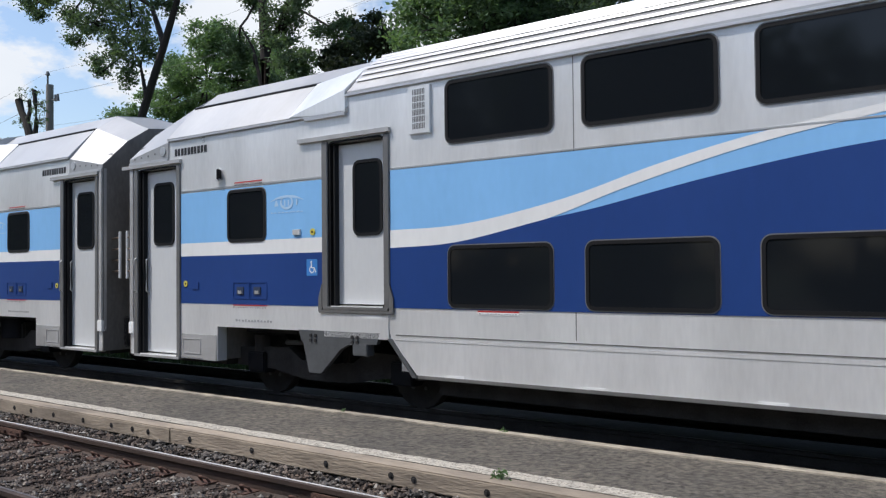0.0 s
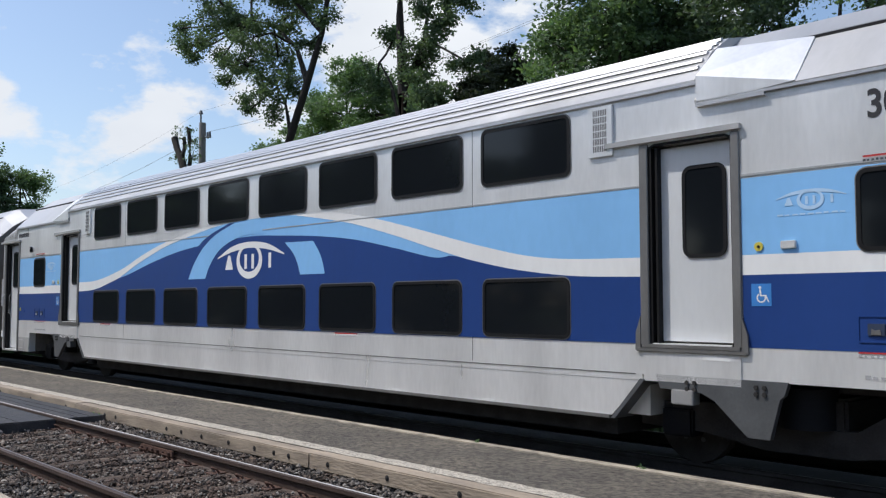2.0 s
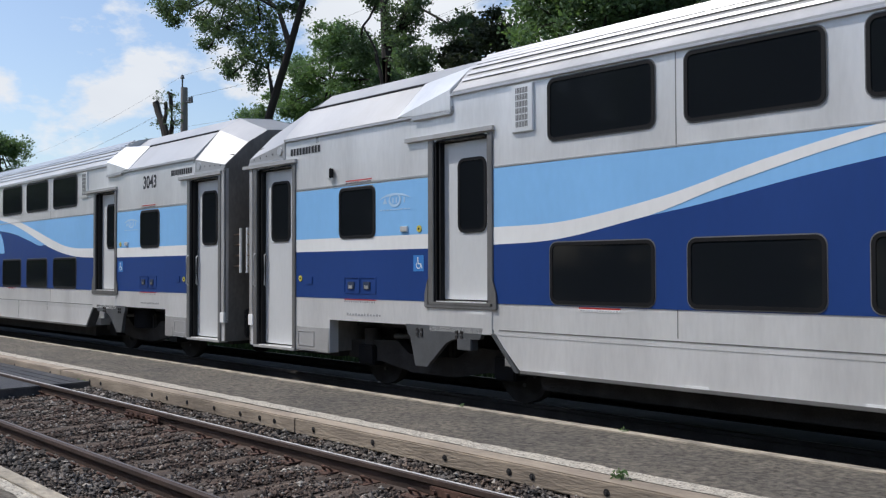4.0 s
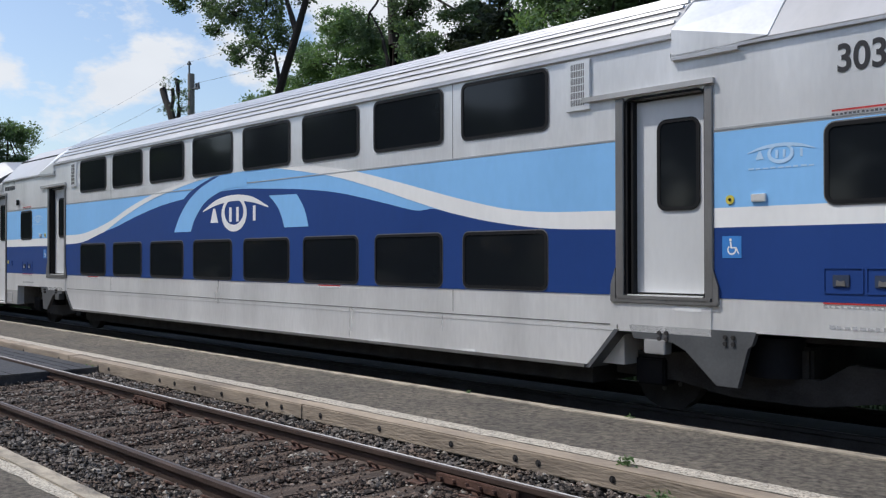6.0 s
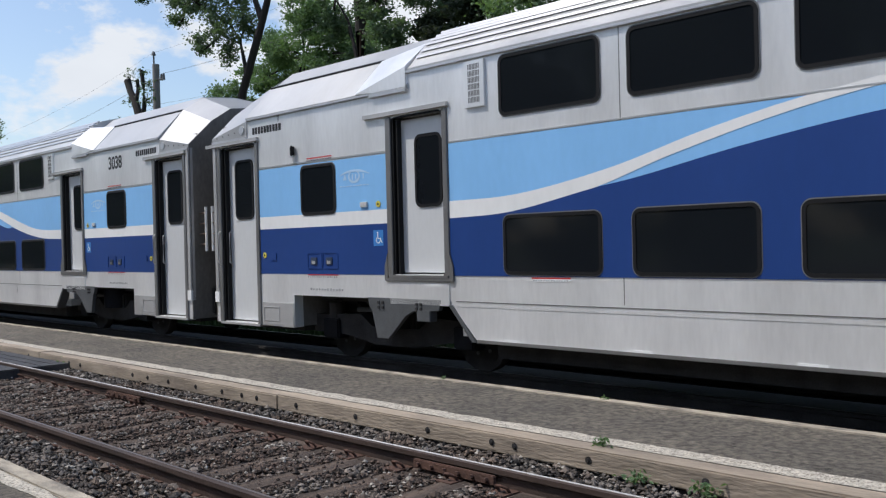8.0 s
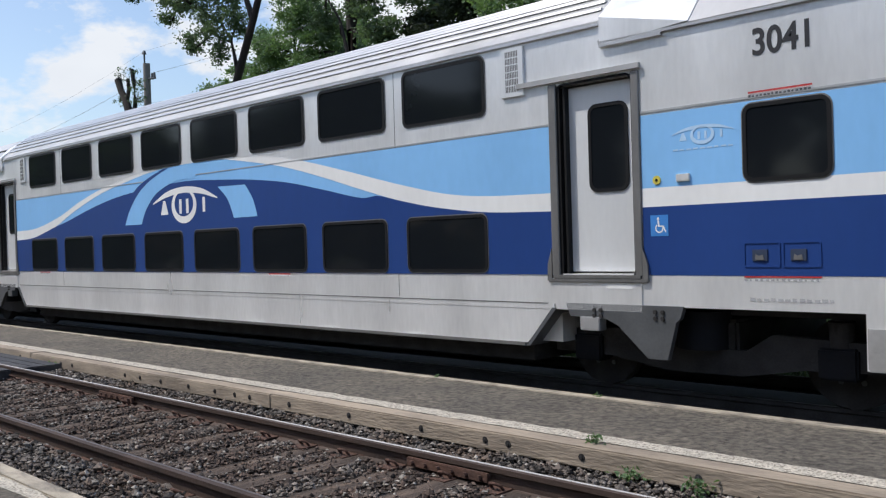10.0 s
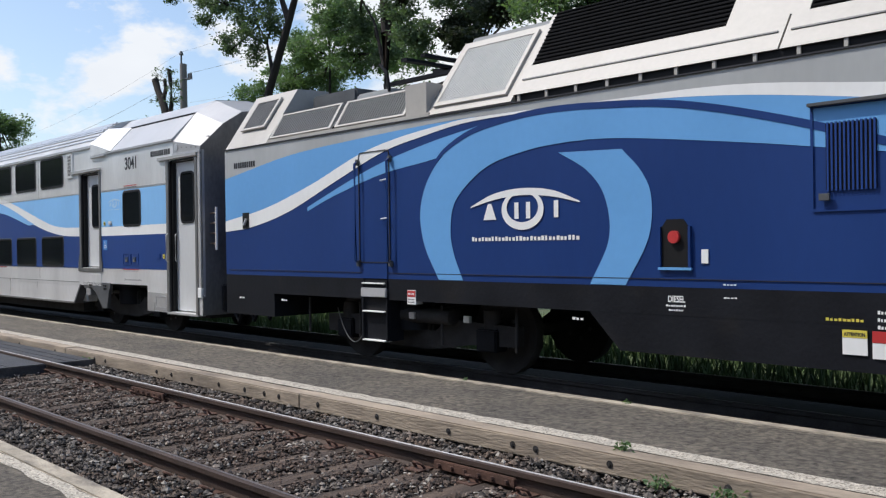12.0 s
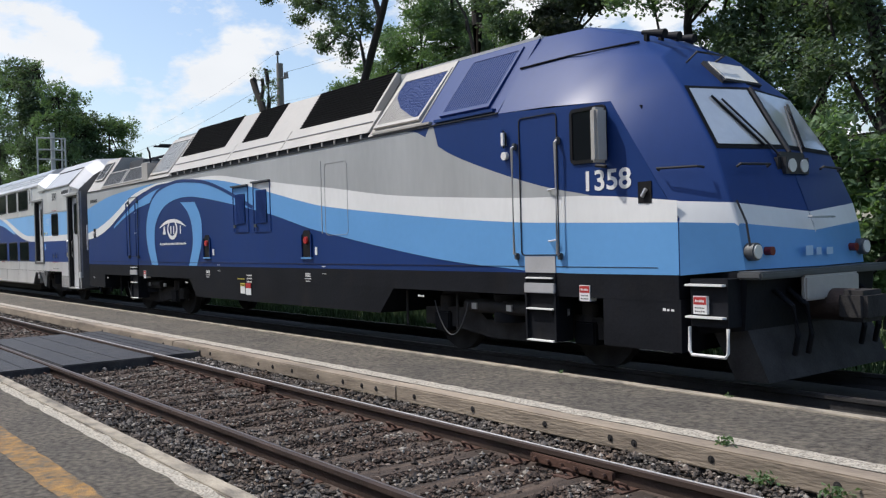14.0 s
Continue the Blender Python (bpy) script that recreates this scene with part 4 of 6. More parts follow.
    # small fittings at each end
    for rear in ends:
        va, vb = mx(-5.83, -5.52, rear)
        v = part("air_vent", box(va, vb, -0.03, 0.0, 3.13, 3.66, 0.006), STEEL, c, "louvred silver air vent")
        for k in range(8):
            x = va + 0.065 + k * (vb - va - 0.15) / 7
            for zz in (3.185, 3.26, 3.335, 3.41, 3.485, 3.56):
                part("slot", box(x, x + 0.013, -0.032, -0.02, zz, zz + 0.062), FRAME_STEEL, v)
        ax, bx = mx(-4.03, -3.84, rear)
        wsign = part("access_sign", shape([(ax, 1.59), (bx, 1.59), (bx, 1.79), (ax, 1.79)], -0.006), SIGN_BLUE, c, "blue sign with a white wheelchair mark", 0)
        mx_, mz = (ax + bx) / 2, 1.69
        bm = ribbon([(mx_ + 0.045 * math.cos(t), mz - 0.025 + 0.045 * math.sin(t)) for t in np.linspace(2.2, 6.6, 12)], [(mx_ + 0.032 * math.cos(t), mz - 0.025 + 0.032 * math.sin(t)) for t in np.linspace(2.2, 6.6, 12)], -0.0075, 16)
        shape([(mx_ - 0.012, mz - 0.01), (mx_ + 0.004, mz - 0.01), (mx_ - 0.004, mz + 0.05), (mx_ - 0.02, mz + 0.05)], -0.0075, bm)
        shape([(mx_ - 0.01, mz - 0.012), (mx_ + 0.045, mz - 0.012), (mx_ + 0.045, mz), (mx_ - 0.01, mz)], -0.008, bm)
        shape([(mx_ + 0.035, mz - 0.012), (mx_ + 0.065, mz - 0.065), (mx_ + 0.075, mz - 0.06), (mx_ + 0.047, mz)], -0.0085, bm)
        cylinder((mx_ - 0.012, -0.0075, mz + 0.066), (mx_ - 0.012, -0.0065, mz + 0.066), 0.013, n=10, bm=bm)
        part("wheelchair_mark", bm, WHITE, wsign, "", 0)
        for xx, zz in (((-1.38, 1.46), (-3.95, 2.12)) if not rear else ((mirror_x(-1.38), 1.49), (mirror_x(-3.95), 2.12))):
            b_ = part("push_button", cylinder((xx, -0.012, zz), (xx, 0, zz), 0.042, n=18), YELLOW, c, "yellow push button")
            part("button_eye", cylinder((xx, -0.016, zz), (xx, -0.01, zz), 0.014, n=10), GASKET, b_)
        a, b = mx(-1.68, -1.53, rear)
        part("cover_box", box(a, b, -0.014, 0, 1.41, 1.52, 0.006), DARK_BLUE, c)
        a, b = mx(-3.74, -3.60, rear)
        part("card_reader", box(a, b, -0.025, 0, 2.09, 2.16, 0.006), STEEL, c)
        a, b = mx(-3.10, -2.42, rear)
        part("charging_panel", ring_plate(a, (a + b) / 2 - 0.01, 1.295, 1.515, 0.015, 0.012, -0.010, 0), DARK_BLUE, c, "blue socket panel")
        part("charging_panel", ring_plate((a + b) / 2 + 0.01, b, 1.295, 1.515, 0.015, 0.012, -0.010, 0), DARK_BLUE, c, "blue socket panel")
        for k in (0.08, 0.42):
            part("socket", box(a + k, a + k + 0.14, -0.014, 0, 1.35, 1.45, 0.004), SOCKET, c)
            part("socket_flap", extrude([(a + k + 0.03, 1.36), (a + k + 0.11, 1.36), (a + k + 0.10, 1.405), (a + k + 0.06, 1.395), (a + k + 0.035, 1.41)], -0.02, -0.012), DULL_STEEL if rear else FRAME_STEEL, c)
        bm = shape([(a, 1.205), (b, 1.205), (b, 1.219), (a, 1.219)], -0.005)
        part("red_notice", bm, RED, c, "", 0)
        part("notice", bars(a, b, 1.175, 1.195, 14, -0.005, 0.5), FAINT, c, "", 0)
        part("data_panel", bars(a + 0.05, b + 0.12, 1.000, 1.030, 12, -0.005, 0.35), FAINT, c, "", 0)
        a, b = mx(-3.02, -2.46, rear)
        part("red_notice", shape([(a, 2.808), (b, 2.808), (b, 2.824), (a, 2.824)], -0.010), RED, c, "", 0)
        part("notice", bars(a, b, 2.775, 2.795, 16, -0.0095, 0.4), BOGIE_GREY, c, "", 0)
        a, b = (-1.87, -1.10) if not rear else (-24.03, -23.28)
        part("maker_name", bars(a, b, 3.285, 3.385, 10, -0.003, 0.22, None, True), LETTER, c, "maker's name as dark bars", 0)
        ex = -3.35 if not rear else mirror_x(-3.60)
        eye_emblem(ex - 0.12, 2.52, 0.62, FADED, c, -0.006)
        part("emblem_line", bars(ex - 0.42, ex + 0.2, 2.375, 2.39, 9, -0.006, 0.3), FADED, c, "", 0)
        if rear:
            m = part("marker_light", box(mirror_x(-2.13) - 0.04, mirror_x(-2.13) + 0.05, -0.07, 0, 2.86, 3.04, 0.02), STEEL, c, "silver marker light")
            part("lens", box(mirror_x(-2.13) + 0.02, mirror_x(-2.13) + 0.06, -0.072, -0.01, 2.88, 3.02, 0.01), GASKET, m)
        # skirt boxes beside the end door
        a, b = mx(-2.08, -1.27, rear)
        part("skirt_panel", box(a + 0.01, b - 0.01, -0.008, 0.02, 0.47, 0.80, 0.004), DULL_STEEL, c, "soiled steel skirt panel")
        part("skirt_notch", box(*(sorted((a + 0.02, a + 0.30)) if not rear else sorted((b - 0.30, b - 0.02))), -0.012, 0.03, 0.455, 0.62, 0.004), DULL_STEEL, c)
        ha, hb = mx(-1.72, -1.32, rear)
        part("skirt_hatch", ring_plate(ha, hb, 0.53, 0.74, 0.01, 0.012, -0.014, -0.006), TRIM, c)
        # bracket over the bogie
        br = [(-5.05, 0.93), (-3.70, 0.93), (-3.74, 0.81), (-3.78, 0.78), (-3.88, 0.42), (-4.09, 0.42), (-4.20, 0.52), (-4.42, 0.72), (-4.55, 0.78), (-5.0, 0.80)]
        if rear:
            br = [(mirror_x(x), z) for x, z in br]
        k = part("bogie_bracket", extrude(br, -0.012, 0.05), BOGIE_GREY, c, "grey bogie bracket")
        for bx0 in (-4.7, -4.0):
            for i in range(2):
                for j in range(2):
                    xx = (bx0 + 0.08 * i) if not rear else mirror_x(bx0 + 0.08 * i)
                    part("bolt", cylinder((xx, -0.026, 0.81 + 0.06 * j), (xx, -0.01, 0.81 + 0.06 * j), 0.022, n=6), GRIME_SHADE, k)
        lx = -4.75 if not rear else mirror_x(-4.75)
        part("load_valve", box(lx - 0.12, lx + 0.12, -0.03, 0.1, 0.66, 0.80, 0.01), TRIM if not rear else BOGIE_GREY, c)
    # under the floor
    part("underfloor", box(mirror_x(-5.7), -5.7, 0.25, WIDE - 0.25, 0.26, 0.5), GRIME_SHADE, c)
    for xc in (-3.75, mirror_x(-3.75)):
        bogie(c, xc)
        for dx in (-1.3, 1.3):
            wheelset(c, xc + dx, WIDE / 2)
        part("underside", box(xc - 1.7, xc + 1.7, 0.5, WIDE - 0.5, 0.82, 0.93), GRIME_SHADE, c)
    return c


first = build_coach()
coaches = [copy_thing(first, Matrix()) for _ in range(3)]
coaches = [coaches[0], first, coaches[1], coaches[2]]          # order from the rear of the run to the locomotive
for coach, number in zip(coaches, ("", "3043", "3038", "3041")):
    if number:
        lettering("fleet_number", number, -2.985, -0.003, 3.135, 0.325, LETTER, coach, 0.86)
# ---- the locomotive ----
# Its own space: x from 0.8 (rear) to 21.8 (nose), y from 0 (near side) to 2.96, z from the rail tops.
LW = 2.96


def louvre(x0, x1, y0, z0, y1, z1, parent, material, slat_material, pitch=0.05, name="louvre", lean=0.0, split=None, second_material=None):
    """A sloped panel of upright slats in a frame; its foot at (y0, z0), its head at (y1, z1)."""
    n = Vector((0, -(z1 - z0), y1 - y0)).normalized() * 0.02

    def q(x, t, off=0.0):
        return Vector((x + lean * t, y0 + (y1 - y0) * t, z0 + (z1 - z0) * t)) + n * off
    bm = bmesh.new()

    def slab(xa, xb, ta, tb, oa, ob):
        v = [bm.verts.new(q(x, t, o)) for x in (xa, xb) for t in (ta, tb) for o in (oa, ob)]
        for f in ((0, 1, 3, 2), (4, 6, 7, 5), (0, 4, 5, 1), (2, 3, 7, 6), (0, 2, 6, 4), (1, 5, 7, 3)):
            bm.faces.new([v[i] for i in f])
    w = 0.05
    for xa, xb, ta, tb in ((x0, x1, 0, 0.06), (x0, x1, 0.94, 1), (x0, x0 + w, 0.06, 0.94), (x1 - w, x1, 0.06, 0.94)):
        slab(xa, xb, ta, tb, -0.5, 1.2)
    p = part(name, bm, material, parent, "", 0)
    bm = bmesh.new()
    m = max(3, int((x1 - x0 - 2 * w) / pitch))
    for i in range(m):
        xa = x0 + w + (x1 - x0 - 2 * w) * i / m
        top = min(0.94, max(0.07, split(xa))) if split else 0.94
        slab(xa, xa + (x1 - x0 - 2 * w) / m * 0.5, 0.06, top, -0.3, 0.8)
    part("slats", bm, slat_material, p, "", 0)
    if split:
        bm = bmesh.new()
        for i in range(m):
            xa = x0 + w + (x1 - x0 - 2 * w) * i / m
            top = min(0.93, max(0.07, split(xa)))
            slab(xa, xa + (x1 - x0 - 2 * w) / m * 0.5, top, 0.94, -0.3, 0.8)
        part("slats", bm, second_material, p, "", 0)
    bm = bmesh.new()
    slab(x0 + w, x1 - w, 0.06, 0.94, -0.8, -0.4)
    part("backing", bm, MESH, p, "", 0)
    return p


def build_locomotive():
    c = thing("locomotive", "blue, white and grey dual-power locomotive with a wave livery", "locomotive")
    LB, LL, WH, GY = LOCO_BLUE, LOCO_LIGHT, WHITE, LOCO_GREY
    part("side_wall", extrude([(0.80, 1.17), (21.18, 1.17), (21.18, 1.75), (20.30, 3.07), (18.42, 3.17), (0.80, 3.17)], 0.0, 0.12), LB, c, "dark blue side", 0)
    part("far_wall", extrude([(0.80, 1.17), (21.18, 1.17), (21.18, 1.75), (20.30, 3.07), (18.42, 3.17), (0.80, 3.17)], LW - 0.12, LW), LB, c, "dark blue side", 0)
    part("inner_body", box(0.82, 18.40, 0.12, LW - 0.12, 1.0, 3.30), BLACK, c, "", 0)
    part("rear_wall", box(0.78, 0.83, 0.01, LW - 0.01, 0.9, 3.17), LB, c)
    # livery
    grey_low = [(0.80, 2.71), (2.64, 2.95), (4.29, 3.04), (5.5, 3.08), (6.5, 3.09), (8.3, 3.05), (9.76, 3.01), (11.0, 2.86), (12.17, 2.72), (13.26, 2.59), (14.28, 2.48), (16.11, 2.26), (18.58, 2.10), (19.95, 2.05)]
    grey_up = [(0.80, 3.165), (8, 3.165), (16.4, 3.165), (16.6, 3.14), (16.84, 3.05), (17.41, 2.76), (18.22, 2.48), (19.14, 2.22), (19.95, 2.06)]
    part("grey_field", field(0.80, 19.95, grey_low, grey_up, -0.003, 200), GY, c, "grey upper field", 0)
    part("light_field", field(0.80, 6.5, [(0.8, 2.02), (2.0, 2.18), (3.20, 2.47), (4.28, 2.80), (5.07, 2.95), (5.87, 3.03), (6.54, 3.07)], grey_low[:5], -0.003, 60), LL, c, "light blue upper wave", 0)
    wu = [(0.8, 2.03), (2.0, 2.20), (3.20, 2.49), (4.28, 2.82), (5.07, 2.97), (5.87, 3.05), (6.54, 3.085), (8.3, 3.05), (9.76, 3.015), (11.0, 2.865), (12.17, 2.725), (13.26, 2.595), (14.28, 2.485), (16.11, 2.265),
          (18.58, 2.10), (19.98, 2.05), (20.87, 1.97), (21.15, 1.94)]
    wl = [(0.8, 1.86), (1.60, 1.92), (2.61, 2.12), (3.75, 2.49), (4.77, 2.81), (5.52, 2.94), (6.53, 3.045), (8.3, 3.02), (9.76, 2.92), (11.31, 2.69), (12.08, 2.54), (13.26, 2.32), (14.28, 2.17), (16.8, 1.93),
          (18.57, 1.80), (19.57, 1.76), (21.15, 1.715)]
    part("white_wave", field(0.80, 21.165, wl, wu, -0.005, 220), WH, c, "white wave", 0)
    lb = [(8.0, 2.68), (8.63, 2.64), (9.75, 2.50), (10.57, 2.38), (12.08, 2.14), (13.25, 1.90), (13.87, 1.79), (15.82, 1.50), (17.34, 1.31), (18.55, 1.22), (19.4, 1.175), (21.2, 1.175)]
    part("light_field", field(8.0, 21.17, lb, [(8.0, 3.03), (8.3, 3.03)] + wl[8:], -0.004, 200), LL, c, "light blue wave", 0)
    part("light_arm", field(3.10, 6.6, [(3.1, 2.11), (3.74, 2.30), (4.76, 2.53), (5.77, 2.65), (6.6, 2.78)], [(3.1, 2.17), (4.0, 2.46), (4.77, 2.68), (5.7, 2.86), (6.6, 2.985)], -0.004, 50), LL, c, "light blue arm", 0)
    part("light_ring", ribbon([(5.85, 1.18), (5.60, 1.60), (5.53, 2.02), (5.68, 2.41), (6.03, 2.72), (6.69, 2.95), (7.40, 3.04), (8.1, 3.035)],
                              [(6.27, 1.18), (6.12, 1.50), (6.07, 1.80), (6.18, 2.15), (6.67, 2.49), (7.28, 2.63), (7.80, 2.67), (8.1, 2.67)], -0.006), LL, c, "light blue ring", 0)
    ca = [(5.70, 2.50), (5.98, 2.74), (6.53, 2.94), (7.44, 3.035), (8.39, 3.00), (9.23, 2.90), (10.2, 2.66), (11.34, 2.30)]
    part("dark_arc", ribbon([(x, z - 0.035) for x, z in ca], [(x + 0.01, z + 0.035) for x, z in ca], -0.008, 80), LB, c, "", 0)
    part("light_crescent", ribbon([(7.74, 2.57), (8.12, 2.35), (8.34, 2.06), (8.38, 1.64), (8.14, 1.18)], [(8.55, 2.54), (8.78, 2.30), (8.89, 2.04), (8.85, 1.64), (8.58, 1.18)], -0.006), LL, c, "light blue crescent", 0)
    eye_emblem(7.22, 2.03, 1.60, WHITE, c, -0.009)
    part("operator_name", bars(6.43, 8.02, 1.64, 1.69, 30, -0.006, 0.35), WHITE, c, "operator's name as small bars", 0)
    part("maker_name", bars(1.08, 1.72, 2.86, 2.95, 10, -0.006, 0.22, None, True), LETTER, c, "maker's name as dark bars", 0)
    part("side_seam", box(0.9, 20.9, -0.008, 0.0, 1.245, 1.252), LETTER, c)
    # doors with handrails and steps
    for x0, x1, zt in ((4.30, 4.94, 2.85), (18.80, 19.46, 3.06)):
        d = part("crew_door", ring_plate(x0, x1, 1.38, zt, 0.06, 0.012, -0.0125, 0.0), LETTER, c, "crew door outline in the side")
        for x in (x0 - 0.06 if x0 > 10 else x0, x1 + 0.03):
            part("handrail", pipe([(x, 0.0, 1.38), (x, -0.07, 1.40), (x, -0.075, 2.70), (x, -0.01, 2.74)], 0.018, 8), TRIM if x0 > 10 else LB, d, "long steel handrail")
            for zz in (1.38, 2.73):
                part("rail_foot", box(x - 0.03, x + 0.03, -0.05, 0, zz - 0.05, zz + 0.03, 0.01), BOGIE_GREY, d)
        for zz in (1.55, 2.15) if x0 > 10 else (1.95, 2.45):
            part("latch", pipe([(x1 - 0.14, -0.01, zz), (x1 - 0.14, -0.04, zz), (x1 + 0.0, -0.05, zz + 0.01)], 0.012), TRIM, d)
        xm = (x0 + x1) / 2
        st = part("steps", box(xm - 0.27, xm + 0.27, 0.02, 0.25, 0.36, 1.15), BLACK, c, "black step ladder with bright treads")
        for zz in (1.11, 0.74, 0.36):
            part("tread", box(xm - 0.23, xm + 0.23, -0.05, 0.10, zz - 0.009, zz + 0.009, 0.004), WHITE, st, "bright step edge")
        part("step_plate", box(xm - 0.26, xm + 0.26, -0.045, 0.0, 0.93, 1.05, 0.008), FAINT, st)
        part("kick_plate", box(xm - 0.26, xm + 0.26, -0.014, 0.0, 1.175, 1.37), FAINT if x0 > 10 else LB, c)
        for xx in (xm - 0.27, xm + 0.23):
            part("stringer", box(xx, xx + 0.03, -0.02, 0.05, 0.36, 1.15), BLACK, st)
    # hatch in the side
    part("hatch", ring_plate(14.05, 14.76, 1.72, 2.90, 0.08, 0.006, -0.009, 0.0), FAINT, c, "flush hatch outline")
    part("seam", box(13.93, 13.942, -0.011, 0.0, 1.75, 2.95), FAINT, c)
    # grilles in the side
    for x0, x1, z0, z1 in ((10.47, 11.16, 1.84, 2.73), (11.37, 12.08, 1.83, 2.76)):
        g = part("side_grille", ring_plate(x0, x1, z0, z1, 0.02, 0.022, -0.014, 0.0), LB, c, "dark blue framed side grille")
        part("grille_hole", box(x0 + 0.13, x1 - 0.15, -0.014, -0.004, z0 + 0.18, z1 - 0.16), MESH, g)
        for k in range(12):
            xx = x0 + 0.14 + k * (x1 - x0 - 0.31) / 11
            part("slat", box(xx, xx + 0.016, -0.022, -0.008, z0 + 0.17, z1 - 0.15), DARK_BLUE, g)
        part("top_lip", box(x0 - 0.01, x1 + 0.01, -0.06, 0.0, z1 - 0.01, z1 + 0.02, 0.004), BOGIE_GREY, g)
        part("catch", box(x0 + 0.08, x0 + 0.17, -0.05, -0.02, z0 + 0.09, z0 + 0.15, 0.004), BOGIE_GREY, g)
    # fuel fillers with red caps
    for x in (9.15, 13.40):
        f = part("filler_recess", extrude([(x - 0.15, 1.36), (x + 0.15, 1.36), (x + 0.15, 1.74), (x + 0.09, 1.82), (x - 0.09, 1.82), (x - 0.15, 1.74)], -0.009, 0.0), GASKET, c, "dark fuel filler recess")
        part("frame", extrude([(x - 0.18, 1.335), (x + 0.18, 1.335), (x + 0.18, 1.36), (x - 0.18, 1.36)], -0.03, 0.0), LL, f)
        for s in (-1, 1):
            part("frame", box(*sorted((x + s * 0.15, x + s * 0.175)), -0.03, 0.0, 1.36, 1.75), LB, f)
        part("red_cap", cylinder((x, -0.045, 1.65), (x, -0.005, 1.65), 0.06, n=18), RED, f, "red filler cap")
        part("plate", box(x + 0.28, x + 0.35, -0.012, 0, 1.40, 1.53), WHITE, c)
        lettering("fuel_word", "DIESEL", x - 0.09, -0.004, 1.03, 0.085, WHITE, c, 0.75)
        part("fuel_note", bars(x - 0.11, x + 0.11, 0.985, 1.005, 8, -0.003), WHITE, c, "", 0)
        part("fuel_note", bars(x - 0.08, x + 0.08, 0.945, 0.962, 6, -0.003), WHITE, c, "", 0)
        part("data_mark", bars(x + 0.5, x + 0.64, 1.20, 1.215, 4, -0.012), WHITE, c, "", 0)
        part("data_mark", bars(x + 0.5, x + 0.64, 1.08, 1.095, 4, -0.004), WHITE, c, "", 0)
    # notices on the tank
    n1 = part("warning_plate", box(10.72, 10.92, -0.012, 0.0, 0.66, 0.86), WHITE, c, "white and yellow warning plate")
    part("head", box(10.72, 10.92, -0.014, 0.0, 0.80, 0.862), YELLOW, n1)
    n2 = part("warning_plate", box(10.96, 11.18, -0.012, 0.0, 0.64, 0.86), WHITE, c, "white and red warning plate")
    part("head", box(10.96, 11.18, -0.014, 0.0, 0.77, 0.862), RED, n2)
    lettering("warning_word", "ATTENTION", 10.735, -0.016, 0.815, 0.042, LETTER, n1, 0.72)
    part("shutoff_note", bars(11.0, 11.22, 1.00, 1.03, 8, -0.004), WHITE, c, "", 0)
    part("shutoff_note", bars(11.0, 11.22, 0.94, 0.97, 9, -0.004), WHITE, c, "", 0)
    part("shutoff_note", bars(11.0, 11.22, 0.88, 0.91, 8, -0.004), WHITE, c, "", 0)
    part("shutoff_note", bars(10.58, 10.9, 0.93, 0.955, 9, -0.004), YELLOW, c, "", 0)
    for x in (5.35, 19.85, 21.42):
        z = 0.95 if x < 21 else 0.88
        p = part("notice_plate", box(x - 0.08, x + 0.08, -0.012, 0.1, z - 0.09, z + 0.09), WHITE, c, "white and red notice plate")
        part("head", box(x - 0.075, x + 0.075, -0.014, 0.0, z + 0.005, z + 0.082), RED, p)
        part("notice", bars(x - 0.06, x + 0.06, z - 0.035, z - 0.02, 6, -0.013), LETTER, p, "", 0)
        part("notice", bars(x - 0.06, x + 0.06, z - 0.07, z - 0.055, 5, -0.013), LETTER, p, "", 0)
        part("notice", bars(x - 0.055, x + 0.055, z + 0.03, z + 0.055, 5, -0.0155), WHITE, p, "", 0)
    for x in (1.2, 2.4, 7.9, 16.6, 20.95):
        part("data_mark", bars(x, x + 0.16, 0.80, 0.83, 3, -0.004), WHITE, c, "", 0)
    # lower body
    part("sill", box(0.80, 21.16, -0.002, LW, 0.90, 1.172, 0), BLACK, c, "black lower side", 0)
    part("lower_side", extrude([(8.1, 0.92), (8.5, 0.52), (15.6, 0.52), (16.0, 0.92)], 0.0, LW), BLACK, c, "black fuel tank side", 0)
    part("tank", box(8.6, 15.5, 0.3, LW - 0.3, 0.50, 0.6, 0.02), GRIME_SHADE, c)
    for x0, x1, z0 in ((0.80, 2.2, 0.55), (20.12, 21.18, 0.38)):
        part("lower_side", box(x0, x1, 0.0, LW, z0, 0.92), BLACK, c, "black lower side", 0)
    for xc in (4.9, 18.1):
        b = bogie(c, xc, 2.8, LW)
        for dx in (-1.4, 1.4):
            wheelset(c, xc + dx, LW / 2, 0.52)
        for dx in (-2.1, -0.9, 0.75, 2.0):
            part("sand_pipe", cylinder((dx, -1.25, 0.35), (dx, -1.25, 0.85), 0.018, n=8), GRIME_SHADE, b)
        part("brake_cylinder", cylinder((-0.7, -1.2, 0.70), (0.9, -1.2, 0.70), 0.10, n=14), GRIME_SHADE, b)
        for dx in (-0.5, 0.2, 1.2):
            part("white_tag", box(dx, dx + 0.10, -1.32, -1.28, 0.66, 0.74), TRIM, b)
        part("hose", pipe([(-1.32 + 0.75 * i / 14, -1.32, 0.74 - 0.46 * math.sin(math.pi * i / 14) ** 0.8) for i in range(15)], 0.008), BOGIE_GREY, b, "looped hose")
    # roof: gutter, slope, grilles
    part("roof_core", extrude([(0.30, 3.2), (0.80, 4.10), (LW - 0.80, 4.10), (LW - 0.30, 3.2)], 5.75, 18.42, "x"), LOCO_GREY, c, "", 0)
